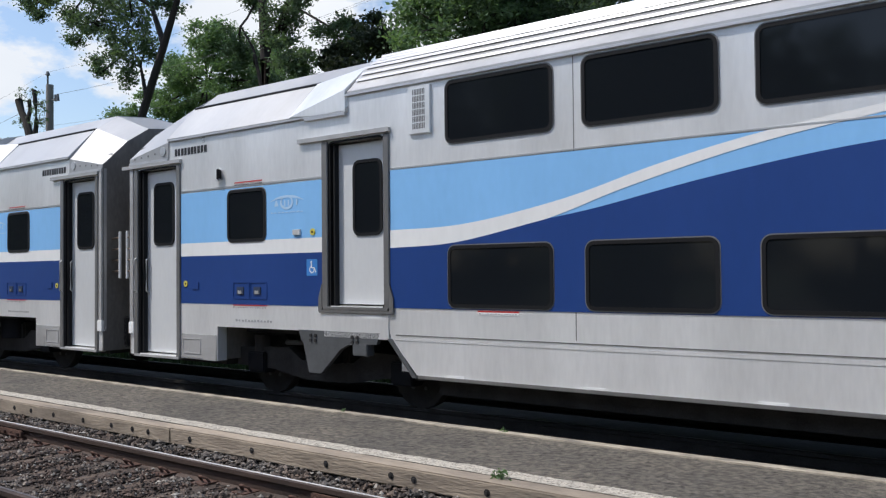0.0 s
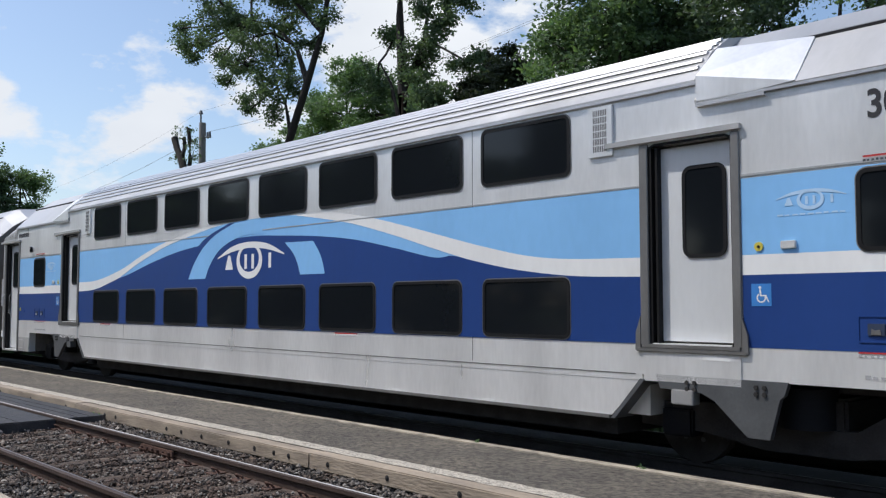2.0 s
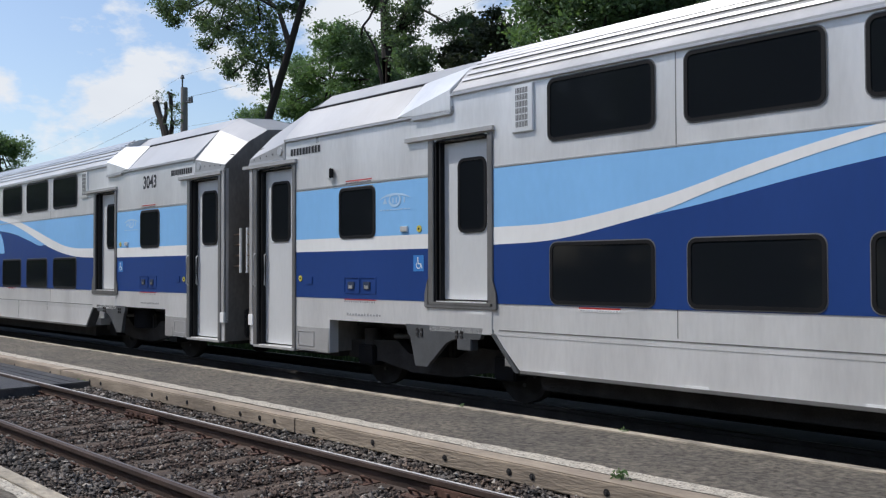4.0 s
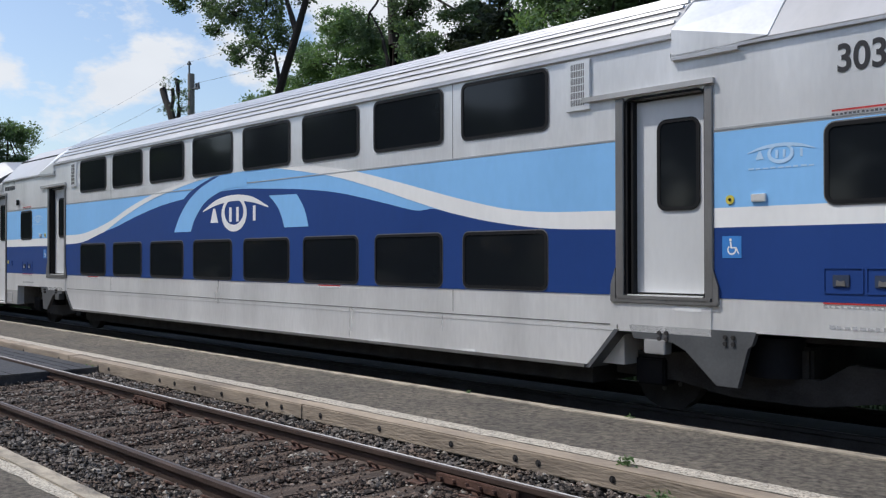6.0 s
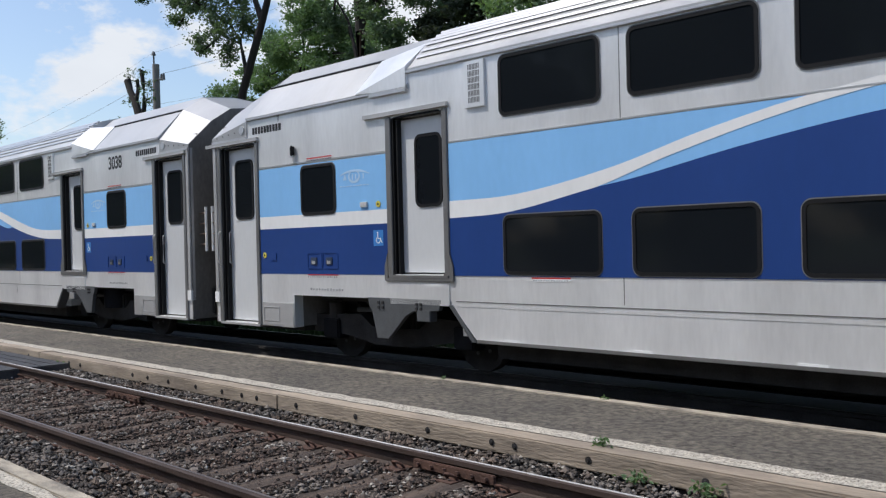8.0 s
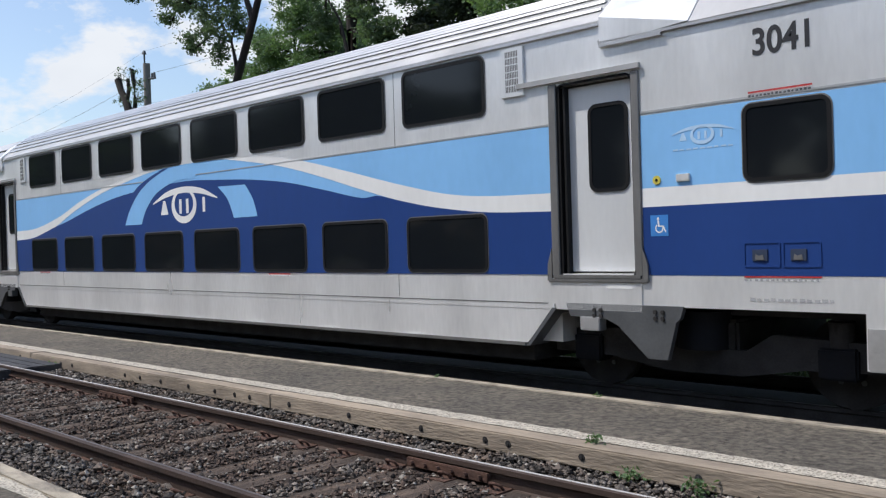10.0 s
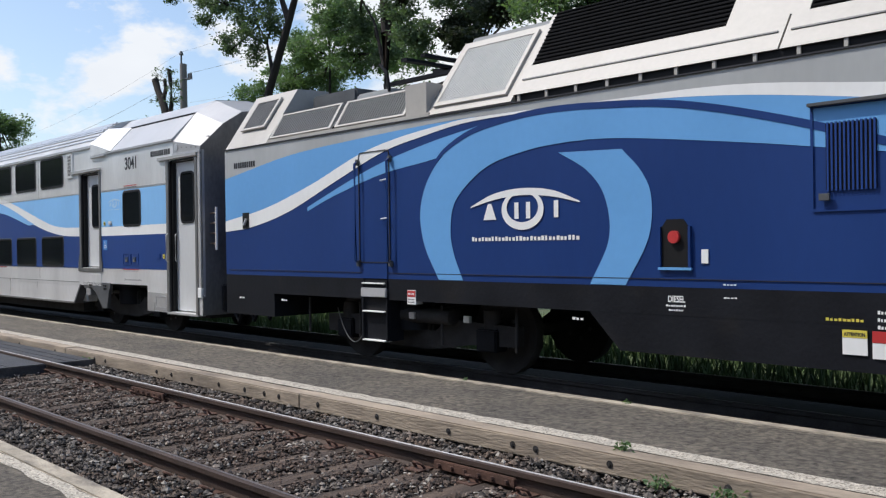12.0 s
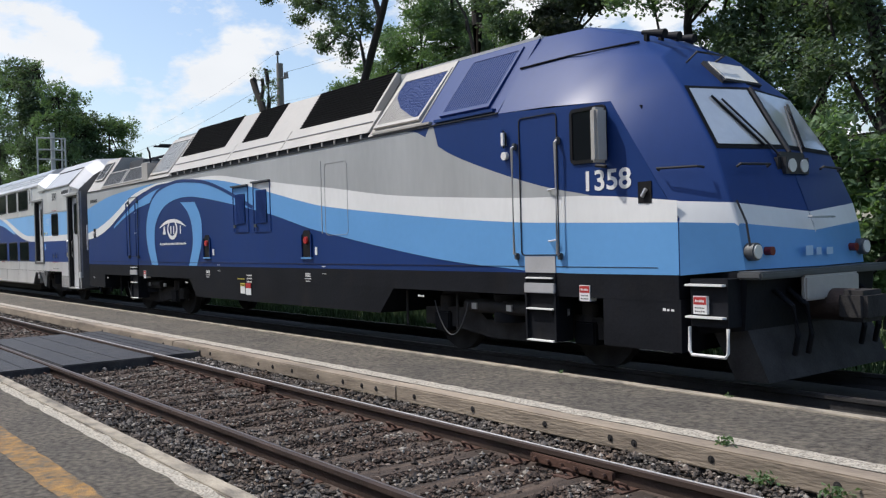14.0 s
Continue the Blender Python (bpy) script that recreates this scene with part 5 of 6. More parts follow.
    part("roof_core_rear", extrude([(0.12, 3.17), (0.55, 3.45), (LW - 0.55, 3.45), (LW - 0.12, 3.17)], 0.85, 5.75, "x"), BOGIE_GREY, c, "", 0)
    part("gutter", box(0.82, 18.42, -0.02, 0.10, 3.165, 3.185, 0.004), LETTER, c)
    part("slot", box(7.1, 15.38, 0.03, 0.30, 3.185, 3.27), GASKET, c, "dark air slot under the roof")
    x = 7.15
    while x < 15.35:
        part("slot_post", box(x, x + 0.035, 0.01, 0.06, 3.185, 3.275), LOCO_WHITE, c)
        x += 0.40
    for xa, xb in ((7.08, 10.18), (10.20, 12.49), (12.51, 15.40)):
        part("roof_slope", extrude([(0.0, 3.265), (0.02, 3.29), (0.26, 3.62), (0.36, 3.60), (0.36, 3.265)], xa, xb, "x"), LOCO_WHITE, c, "cream sloped roof panel", 0)
        part("seam", extrude([(0.115, 3.44), (0.125, 3.455), (0.14, 3.45), (0.13, 3.435)], xa + 0.05, xb - 0.05, "x"), BOGIE_GREY, c)

    def upper_panel(xa, xb, y0, z0, y1, z1, lean, material, name, label):
        bm = bmesh.new()
        v = [bm.verts.new(p) for p in ((xa, y0, z0), (xb, y0, z0), (xb + lean, y1, z1), (xa + lean, y1, z1), (xa, y0 + 0.12, z0 - 0.05), (xb, y0 + 0.12, z0 - 0.05), (xb + lean, y1 + 0.12, z1 - 0.03), (xa + lean, y1 + 0.12, z1 - 0.03))]
        for f in ((0, 1, 2, 3), (4, 7, 6, 5), (0, 4, 5, 1), (3, 2, 6, 7), (0, 3, 7, 4), (1, 5, 6, 2)):
            bm.faces.new([v[i] for i in f])
        return part(name, bm, material, c, label, 0)
    for xa, xb, kind in ((7.08, 9.62, "g"), (9.62, 10.28, "p"), (10.28, 11.58, "g"), (11.58, 12.68, "p"), (12.68, 15.18, "g")):
        if kind == "p":
            upper_panel(xa, xb, 0.26, 3.61, 0.74, 4.28, 0.0, LOCO_WHITE, "roof_panel", "cream roof panel")
        else:
            g = upper_panel(xa + 0.07, xb - 0.07, 0.28, 3.62, 0.74, 4.30, 0.0, MESH, "roof_grille", "black roof grille")
            for k in range(14):
                t = (k + 0.5) / 14
                y, z = 0.28 + 0.46 * t, 3.62 + 0.68 * t
                part("slat", box(xa + 0.08, xb - 0.08, y - 0.022, y + 0.01, z - 0.004, z + 0.008), MESH, g)
            for xx in (xa, xb - 0.07):
                upper_panel(xx, xx + 0.07, 0.26, 3.61, 0.74, 4.28, 0.0, LOCO_WHITE, "grille_jamb", "")
    part("roof_top", box(5.7, 18.42, 0.78, LW - 0.78, 4.10, 4.25, 0.02), LOCO_GREY, c, "grey roof top")
    # rear roof: corner block, low louvres, mesh panel
    part("rear_block", extrude([(0.0, 3.19), (0.60, 4.08), (1.2, 4.10), (1.2, 3.19)], 0.82, 2.02, "x"), LOCO_WHITE, c, "cream rear roof block", 0)
    louvre(1.05, 1.75, 0.16, 3.47, 0.50, 3.97, c, LOCO_WHITE, BOGIE_GREY, 0.045, "rear_louvre")
    for xa, xb in ((2.12, 3.66), (3.76, 5.24)):
        louvre(xa, xb, 0.02, 3.24, 0.26, 3.62, c, LOCO_WHITE, BOGIE_GREY, 0.05, "low_louvre")
    part("low_edge", box(2.05, 5.7, 0.0, 0.3, 3.185, 3.235), LOCO_WHITE, c)
    part("low_post", box(5.25, 5.64, 0.02, 0.3, 3.235, 3.62), LOCO_WHITE, c)
    upper_panel(5.62, 7.06, 0.0, 3.20, 0.74, 4.19, 0.0, LOCO_WHITE, "mesh_frame", "cream frame of a mesh panel")
    louvre(5.74, 6.95, 0.055, 3.29, 0.67, 4.12, c, LOCO_WHITE, LOCO_GREY, 0.03, "mesh_panel")
    # roof equipment and folded pantograph
    part("roof_box", box(2.2, 3.3, 0.75, 1.9, 3.4, 3.95, 0.03), BOGIE_GREY, c, "grey roof box")
    part("roof_box", box(3.5, 4.3, 0.6, 1.5, 3.4, 3.80, 0.03), LOCO_GREY, c, "grey roof box")
    part("muffler", cylinder((2.6, 1.1, 3.7), (4.6, 1.1, 3.72), 0.16, n=16), BOGIE_GREY, c)
    part("insulator", cylinder((4.9, 0.7, 3.4), (4.9, 0.7, 3.75), 0.07, n=12), RUST, c, "brown insulator")
    part("insulator", cylinder((5.4, 0.7, 3.4), (5.4, 0.7, 3.75), 0.07, n=12), RUST, c, "brown insulator")
    pan = part("pantograph", box(4.0, 5.6, 0.7, 0.78, 3.85, 3.90), BLACK, c, "folded black pantograph")
    part("arm", pipe([(4.0, 1.4, 3.88), (5.6, 1.4, 4.0), (4.3, 1.4, 4.12)], 0.03), BLACK, pan)
    part("pan_head", box(4.5, 4.62, 0.6, 2.3, 4.12, 4.16), BLACK, pan)
    part("pan_head", box(4.9, 5.0, 0.6, 2.3, 4.12, 4.16), BLACK, pan)
    part("horn", pipe([(4.25, 0.6, 3.75), (4.2, 0.6, 4.0), (4.05, 0.6, 4.15)], 0.025), BLACK, c)
    # blue end of the roof before the cab
    upper_panel(15.42, 18.42, 0.0, 3.19, 0.76, 4.20, 0.0, LOCO_BLUE, "blue_roof_panel", "blue roof panel before the cab")
    upper_panel(15.40, 16.72, -0.006, 3.195, 0.752, 4.21, 0.0, LOCO_WHITE, "mesh_frame", "cream frame of a mesh panel")
    louvre(15.50, 16.68, 0.045, 3.30, 0.685, 4.10, c, LOCO_WHITE, LOCO_WHITE, 0.03, "mesh_panel", 0.0,
           lambda x: float(np.interp(x, [15.45, 15.6, 15.9, 16.3, 16.65], [0.9, 0.6, 0.35, 0.15, 0.0])), DARK_BLUE)
    louvre(17.15, 18.20, 0.05, 3.28, 0.70, 4.12, c, LOCO_BLUE, DARK_BLUE, 0.05, "blue_louvre", 0.0)
    part("ledge", box(17.1, 18.35, -0.03, 0.06, 3.20, 3.245, 0.006), LOCO_BLUE, c)
    part("ledge", box(15.55, 17.0, -0.03, 0.06, 3.20, 3.24, 0.006), LOCO_WHITE, c)
    # cab
    rows_n = 8
    r0 = [(18.42, 0, z) for z in (1.17, 1.715, 1.94, 2.5)] + [(18.42, 0, 3.17), (18.42, 0.36, 3.70), (18.42, 0.82, 4.22), (18.42, 1.48, 4.26)]
    r1 = [(19.30, 0, z) for z in (1.17, 1.715, 1.94, 2.5)] + [(19.30, 0, 3.14), (19.30, 0.37, 3.69), (19.25, 0.84, 4.19), (19.22, 1.48, 4.25)]
    r2 = [(21.18, 0, 1.17), (21.18, 0, 1.715), (21.06, 0, 1.94), (20.68, 0, 2.5), (20.30, 0, 3.07), (20.02, 0.44, 3.66), (19.88, 0.86, 3.98), (19.84, 1.48, 4.06)]
    r3 = [(21.72, 0.33, 1.22), (21.66, 0.31, 1.69), (21.60, 0.30, 1.90), (21.38, 0.36, 2.45), (20.90, 0.46, 3.20), (20.52, 0.62, 3.58), (20.44, 0.90, 3.72), (20.42, 1.48, 3.78)]
    r4 = [(21.86, 1.48, 1.22), (21.80, 1.48, 1.60), (21.75, 1.48, 1.80), (21.50, 1.48, 2.47), (21.02, 1.48, 3.24), (20.62, 1.48, 3.62), (20.50, 1.48, 3.74), (20.42, 1.48, 3.79)]
    bm = bmesh.new()

    def loft(a, b, lo, flip):
        f = (lambda p: (p[0], LW - p[1], p[2])) if flip else (lambda p: p)
        va, vb = [bm.verts.new(f(p)) for p in a], [bm.verts.new(f(p)) for p in b]
        for i in range(lo, rows_n - 1):
            face = bm.faces.new((va[i], va[i + 1], vb[i + 1], vb[i]))
            face.material_index = 1 if i == 0 else 2 if i == 1 else 0
    for flip in (False, True):
        for a, b, lo in ((r0, r1, 4), (r1, r2, 4), (r2, r3, 0), (r3, r4, 0)):
            loft(a, b, lo, flip)
    bmesh.ops.remove_doubles(bm, verts=bm.verts, dist=0.002)
    bmesh.ops.delete(bm, geom=[v for v in bm.verts if not v.link_faces], context="VERTS")
    crease = [e for e in bm.edges if len(e.link_faces) == 2 and e.calc_face_angle(0) > radians(17) and not any(v.is_boundary for v in e.verts)]
    bmesh.ops.bevel(bm, geom=crease, offset=0.03, segments=3, profile=0.5, affect="EDGES", material=-1)
    cab = part("cab", bm, [LOCO_BLUE, LOCO_LIGHT, WHITE], c, "blue cab with a sloped nose", 35)
    part("cab_back", box(18.5, 20.6, 0.15, LW - 0.15, 1.2, 3.0), BLACK, c, "", 0)
    # windscreen: two panes set on the sloped front, their pale sky sheen painted in
    for flip in (False, True):
        def at(u, v, off=0.012):
            a = Vector(r3[4]).lerp(Vector(r4[4]), u)
            b = Vector(r3[3]).lerp(Vector(r4[3]), u)
            p = b.lerp(a, v) + Vector((0.85, 0, 0.52)) * off
            return (p.x, LW - p.y if flip else p.y, p.z)
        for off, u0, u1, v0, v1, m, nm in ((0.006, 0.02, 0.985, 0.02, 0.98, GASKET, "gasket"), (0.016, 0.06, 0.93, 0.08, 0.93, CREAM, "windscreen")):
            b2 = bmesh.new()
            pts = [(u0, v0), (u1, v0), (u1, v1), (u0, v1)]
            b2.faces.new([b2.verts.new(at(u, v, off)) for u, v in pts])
            ob = part(nm, b2, WINDSCREEN_SHEEN if nm == "windscreen" else m, cab, "windscreen pane with a painted pale sky sheen" if nm == "windscreen" else "", 0)
        part("wiper", pipe([at(0.80, -0.10, 0.03), at(0.70, 0.15, 0.04), at(0.42, 0.75, 0.04)], 0.012), LETTER, cab, "black wiper")
        part("wiper_blade", pipe([at(0.66, 0.05, 0.035), at(0.30, 0.80, 0.035)], 0.014), GASKET, cab)
        part("front_rail", pipe([at(0.15, -0.25, 0.01), at(0.15, -0.25, 0.06), at(0.55, -0.25, 0.06), at(0.55, -0.25, 0.01)], 0.014), LETTER, cab)
    part("centre_pillar", pipe([(21.52, 1.48, 2.45), (21.05, 1.48, 3.22)], 0.03), LETTER, cab)
    part("cab_rail", pipe([(20.95, -0.01, 2.26), (20.95, -0.05, 2.28), (21.33, 0.12, 2.28), (21.35, 0.20, 2.27)], 0.014), LETTER, cab)
    tl = part("top_light", extrude([(20.93, 3.255), (20.975, 3.29), (20.70, 3.555), (20.65, 3.52)], 1.12, 1.84), LETTER, cab, "roof headlight in a black frame")
    part("lens", extrude([(20.94, 3.305), (20.962, 3.318), (20.732, 3.545), (20.715, 3.53)], 1.17, 1.79), CREAM, tl, "clear rectangular lens")
    # seam between the roof crown and the sloped side of the cab
    def on_crown(r, t):
        p = Vector(r[5]).lerp(Vector(r[6]), t)
        return p + Vector((0, -0.012, 0.012))
    part("roof_seam", pipe([on_crown(r0, 0.12), on_crown(r0, 0.15).lerp(on_crown(r1, 0.15), 0.5), on_crown(r1, 0.18), on_crown(r2, 0.45), on_crown(r2, 0.75).lerp(on_crown(r3, 0.75), 0.30)], 0.013, 6), MESH, cab, "dark seam under the roof crown")
    for y in (0.86, 1.12, 1.40):
        hn = part("air_horn", cylinder((20.05, y, 3.97), (20.38, y, 3.90), 0.025, 0.052, 12), BLACK, cab, "black air horn on the roof")
        part("horn_foot", box(20.08, 20.14, y - 0.025, y + 0.025, 3.82, 3.96, 0.008), BLACK, hn)
    part("light_guard", pipe([(20.6, 0.9, 3.5), (20.78, 0.9, 3.62), (20.78, 1.4, 3.62), (20.6, 1.4, 3.55)], 0.012), LETTER, cab)
    h = part("headlight_shroud", box(21.45, 21.615, 1.20, 1.76, 2.15, 2.45, 0.06), LETTER, cab, "black twin headlight")
    for y in (1.37, 1.60):
        part("headlight", cylinder((21.60, y, 2.30), (21.63, y, 2.30), 0.072, n=18), CREAM, h, "round headlight")
    for y in (0.42, LW - 0.42):
        m = part("marker_housing", cylinder((21.70, y, 1.40), (21.80, y, 1.40), 0.09, n=20), BOGIE_GREY, cab, "round ditch light")
        part("lens", cylinder((21.79, y, 1.40), (21.815, y, 1.40), 0.07, n=18), CREAM, m)
        part("red_marker", cylinder((21.74, y + (0.24 if y < 1 else -0.24), 1.40), (21.82, y + (0.24 if y < 1 else -0.24), 1.40), 0.045, n=16), MARKER_RED, cab)
    eye = bars(1.18, 1.78, 1.34, 1.44, 3, 0, 0.4)
    bmesh.ops.transform(eye, matrix=Matrix.Translation((21.87, 0, 0)) @ Matrix.Rotation(radians(90), 4, "Z"), verts=eye.verts)
    part("front_emblem", eye, FADED, cab, "", 0)
    part("nose_rail", pipe([(21.86, 1.25, 1.74), (21.90, 1.25, 1.74), (21.90, 1.7, 1.74), (21.86, 1.7, 1.74)], 0.012), TRIM, cab)
    part("cable", pipe([(21.63, 0.34, 1.92), (21.72, 0.36, 1.70), (21.76, 0.36, 1.45)], 0.012), LETTER, cab)
    # side window, mirror, number, lamp
    w = part("cab_window", ring_plate(19.68, 20.24, 2.42, 3.05, 0.07, 0.04, -0.02, 0.0), GASKET, c, "dark cab side window")
    part("pane", extrude(rounded(19.71, 20.21, 2.45, 3.02, 0.05), -0.010, 0.0), GLASS, w)
    m = part("mirror", box(20.17, 20.28, -0.22, -0.03, 2.40, 3.0, 0.03), LOCO_WHITE, c, "pale folding mirror")
    part("arm", cylinder((20.10, -0.05, 2.38), (20.22, 0.0, 2.36), 0.02, n=8), LETTER, m)
    lettering("fleet_number", "1358", 19.84, -0.006, 2.11, 0.31, WHITE, c, 1.18)
    part("recess", box(20.66, 20.84, -0.010, 0, 1.93, 2.16), GASKET, c, "small black recess with a coupling")
    part("coupling", cylinder((20.73, -0.03, 2.0), (20.78, -0.02, 2.08), 0.022, n=8), TRIM, c)
    part("recess", box(1.33, 1.52, -0.010, 0, 1.90, 2.15), GASKET, c, "small black recess with a coupling")
    part("coupling", cylinder((1.41, -0.03, 1.96), (1.46, -0.02, 2.05), 0.022, n=8), TRIM, c)
    part("side_lamp", box(18.50, 18.60, -0.06, 0, 2.72, 2.94, 0.03), WHITE, c, "white side lamp")
    part("side_lamp", cylinder((18.56, -0.05, 2.62), (18.56, 0, 2.62), 0.05, n=16), CREAM, c)
    # nose underframe, plough, steps
    part("anticlimber", box(21.70, 21.98, 0.2, LW - 0.2, 1.13, 1.21, 0.02), BOGIE_GREY, c, "grey anticlimber shelf")
    part("name_plate", box(21.93, 22.0, 0.95, 2.0, 0.88, 1.14, 0.02), LOCO_WHITE, c, "pale bolted plate")
    part("nose_base", extrude([(21.16, 0.55), (21.75, 0.62), (21.80, 1.2), (21.16, 1.2)], 0.25, LW - 0.25), BLACK, c)
    pl = extrude([(21.35, 0.58), (21.75, 0.62), (21.98, 0.12), (21.60, 0.12)], 0.3, LW - 0.3)
    part("plough", pl, GRIME_SHADE, c, "black snow plough")
    part("coupler", cylinder((21.7, 1.48, 0.82), (22.25, 1.48, 0.82), 0.17, n=14), RAIL_RUST, c, "rusty coupler")
    part("coupler_head", box(22.15, 22.45, 1.25, 1.72, 0.66, 0.98, 0.05), GRIME_SHADE, c)
    for y in (0.7, 0.95, 2.0, 2.3):
        part("hose", pipe([(21.8, y, 1.0), (22.0, y, 0.85), (22.02, y + 0.05, 0.55), (21.95, y + 0.1, 0.35)], 0.03), BLACK, c, "hanging brake hose")
    st = part("nose_steps", box(21.28, 21.72, 0.03, 0.3, 0.66, 1.14), BLACK, c, "nose steps with bright treads")
    for z in (1.08, 0.76):
        part("tread", box(21.26, 21.70, -0.04, 0.1, z - 0.010, z + 0.010), WHITE, st)
    part("stirrup", pipe([(21.30, -0.02, 0.66), (21.30, -0.03, 0.42), (21.33, -0.03, 0.38), (21.72, -0.03, 0.38), (21.75, -0.03, 0.42), (21.75, -0.02, 0.66)], 0.017), WHITE, st, "white stirrup step")
    # rear end
    part("rear_gangway", box(0.52, 0.80, 0.9, LW - 0.9, 0.9, 3.0, 0.05), BLACK, c, "black rear buffer")
    part("rear_coupler", cylinder((0.35, 1.48, 0.75), (0.9, 1.48, 0.75), 0.14, n=12), GRIME_SHADE, c)
    for y in (0.4, 0.7, 1.0):
        part("hose", pipe([(0.8, y, 0.95), (0.62, y, 0.55), (0.5, y, 0.36), (0.36, y, 0.5)], 0.028), BLACK, c, "hanging hose")
    return c


# near-white base colour paints in a cloudy sky's reflection, half mirrored besides
WINDSCREEN_SHEEN = mat("windscreen with painted sky sheen", (0.80, 0.81, 0.80), 0.08, 0.55, 0.1, 1.0)
locomotive = build_locomotive()

# ---- trees, pole, signal ----


def leaves(points, size, rng, flat=0.35):
    """A mesh of small bent leaves at the given points."""
    n = len(points)
    d = rng.normal(size=(n, 3))
    d[:, 2] *= 0.7
    d /= np.linalg.norm(d, axis=1)[:, None]
    o = rng.normal(size=(n, 3))
    o -= d * (o * d).sum(1)[:, None]
    o /= np.linalg.norm(o, axis=1)[:, None]
    up = np.cross(d, o)
    L = size * rng.uniform(0.6, 1.3, n)[:, None]
    W = L * rng.uniform(0.45, 0.7, n)[:, None]
    v = np.stack([points, points + d * L * 0.5 + o * W * 0.5 + up * L * 0.12, points + d * L, points + d * L * 0.5 - o * W * 0.5 + up * L * 0.12], 1)
    f = (np.array([(0, 1, 2, 3)])[None] + (np.arange(n) * 4)[:, None, None]).reshape(-1, 4)
    me = bpy.data.meshes.new("crown")
    me.from_pydata(v.reshape(-1, 3).tolist(), [], f.tolist())
    return me


def build_tree(x, y, stems, clumps, leaf, size, count, seed, label, base=-0.3, girth=0.72):
    """stems: lists of (dx, dy, z, radius); clumps: (dx, dy, z, radius, flatness)."""
    rng = np.random.default_rng(seed)
    t = thing("tree", label, "tree", "trees behind the train", at=pose(x, y, base))
    bm = bmesh.new()
    for s in stems:
        pts = np.array([(a, b, c) for a, b, c, _ in s], float)
        rad = [r * girth for *_, r in s]
        ring_prev = None
        for i, p in enumerate(pts):
            n = 9
            d = Vector(pts[min(i + 1, len(pts) - 1)] - pts[max(i - 1, 0)]).normalized()
            q = d.to_track_quat("Z", "Y")
            ring = [bm.verts.new(Vector(p) + q @ Vector((rad[i] * math.cos(k * math.tau / n), rad[i] * math.sin(k * math.tau / n), 0)) * (1 + 0.15 * noise.noise((k, p[2], seed)))) for k in range(n)]
            if ring_prev:
                for k in range(n):
                    bm.faces.new((ring_prev[k], ring_prev[(k + 1) % n], ring[(k + 1) % n], ring[k]))
            ring_prev = ring
    allp = []
    total = sum(c[3] ** 2 for c in clumps)
    stem_pts = np.array([p[:3] for s in stems for p in s[1:]], float)
    for cx, cy, cz, r, fl in clumps:
        ctr = np.array((cx, cy, cz))
        near = stem_pts[np.argmin(np.linalg.norm(stem_pts - ctr, axis=1))]
        mid = (near + ctr) / 2 + rng.normal(size=3) * 0.15 * r
        pipe([near, mid, ctr], 0.03 + 0.015 * r, 5, bm)
        n = int(count * r ** 2 / total)
        subs = max(8, int(19 * r))
        sub = rng.normal(size=(subs, 3))
        sub = sub / np.linalg.norm(sub, axis=1)[:, None] * rng.uniform(0.30, 1.15, (subs, 1)) * r
        sub[:, 2] *= fl
        for s_ in sub:
            e = ctr + s_
            pipe([ctr, (ctr + e) / 2 + rng.normal(size=3) * 0.08 * r, e], 0.009 + 0.003 * r, 4, bm)
        pick = rng.integers(0, subs, n)
        off = rng.normal(size=(n, 3)) * (0.085 * r + 0.085) * rng.uniform(0.6, 1.4, (n, 1))
        off[:, 2] *= 0.75
        allp.append(ctr + sub[pick] + off)
    part("trunk", bm, BARK, t, "dark trunk and limbs")
    me = leaves(np.concatenate(allp), size, rng)
    me.materials.append(leaf)
    cr = new("crown", me)
    cr.parent = t
    return t


def at_ray(u, k, y):
    """The place at depth y on a line of sight with side ratio u and rise k."""
    return u * y, EYE + k * y


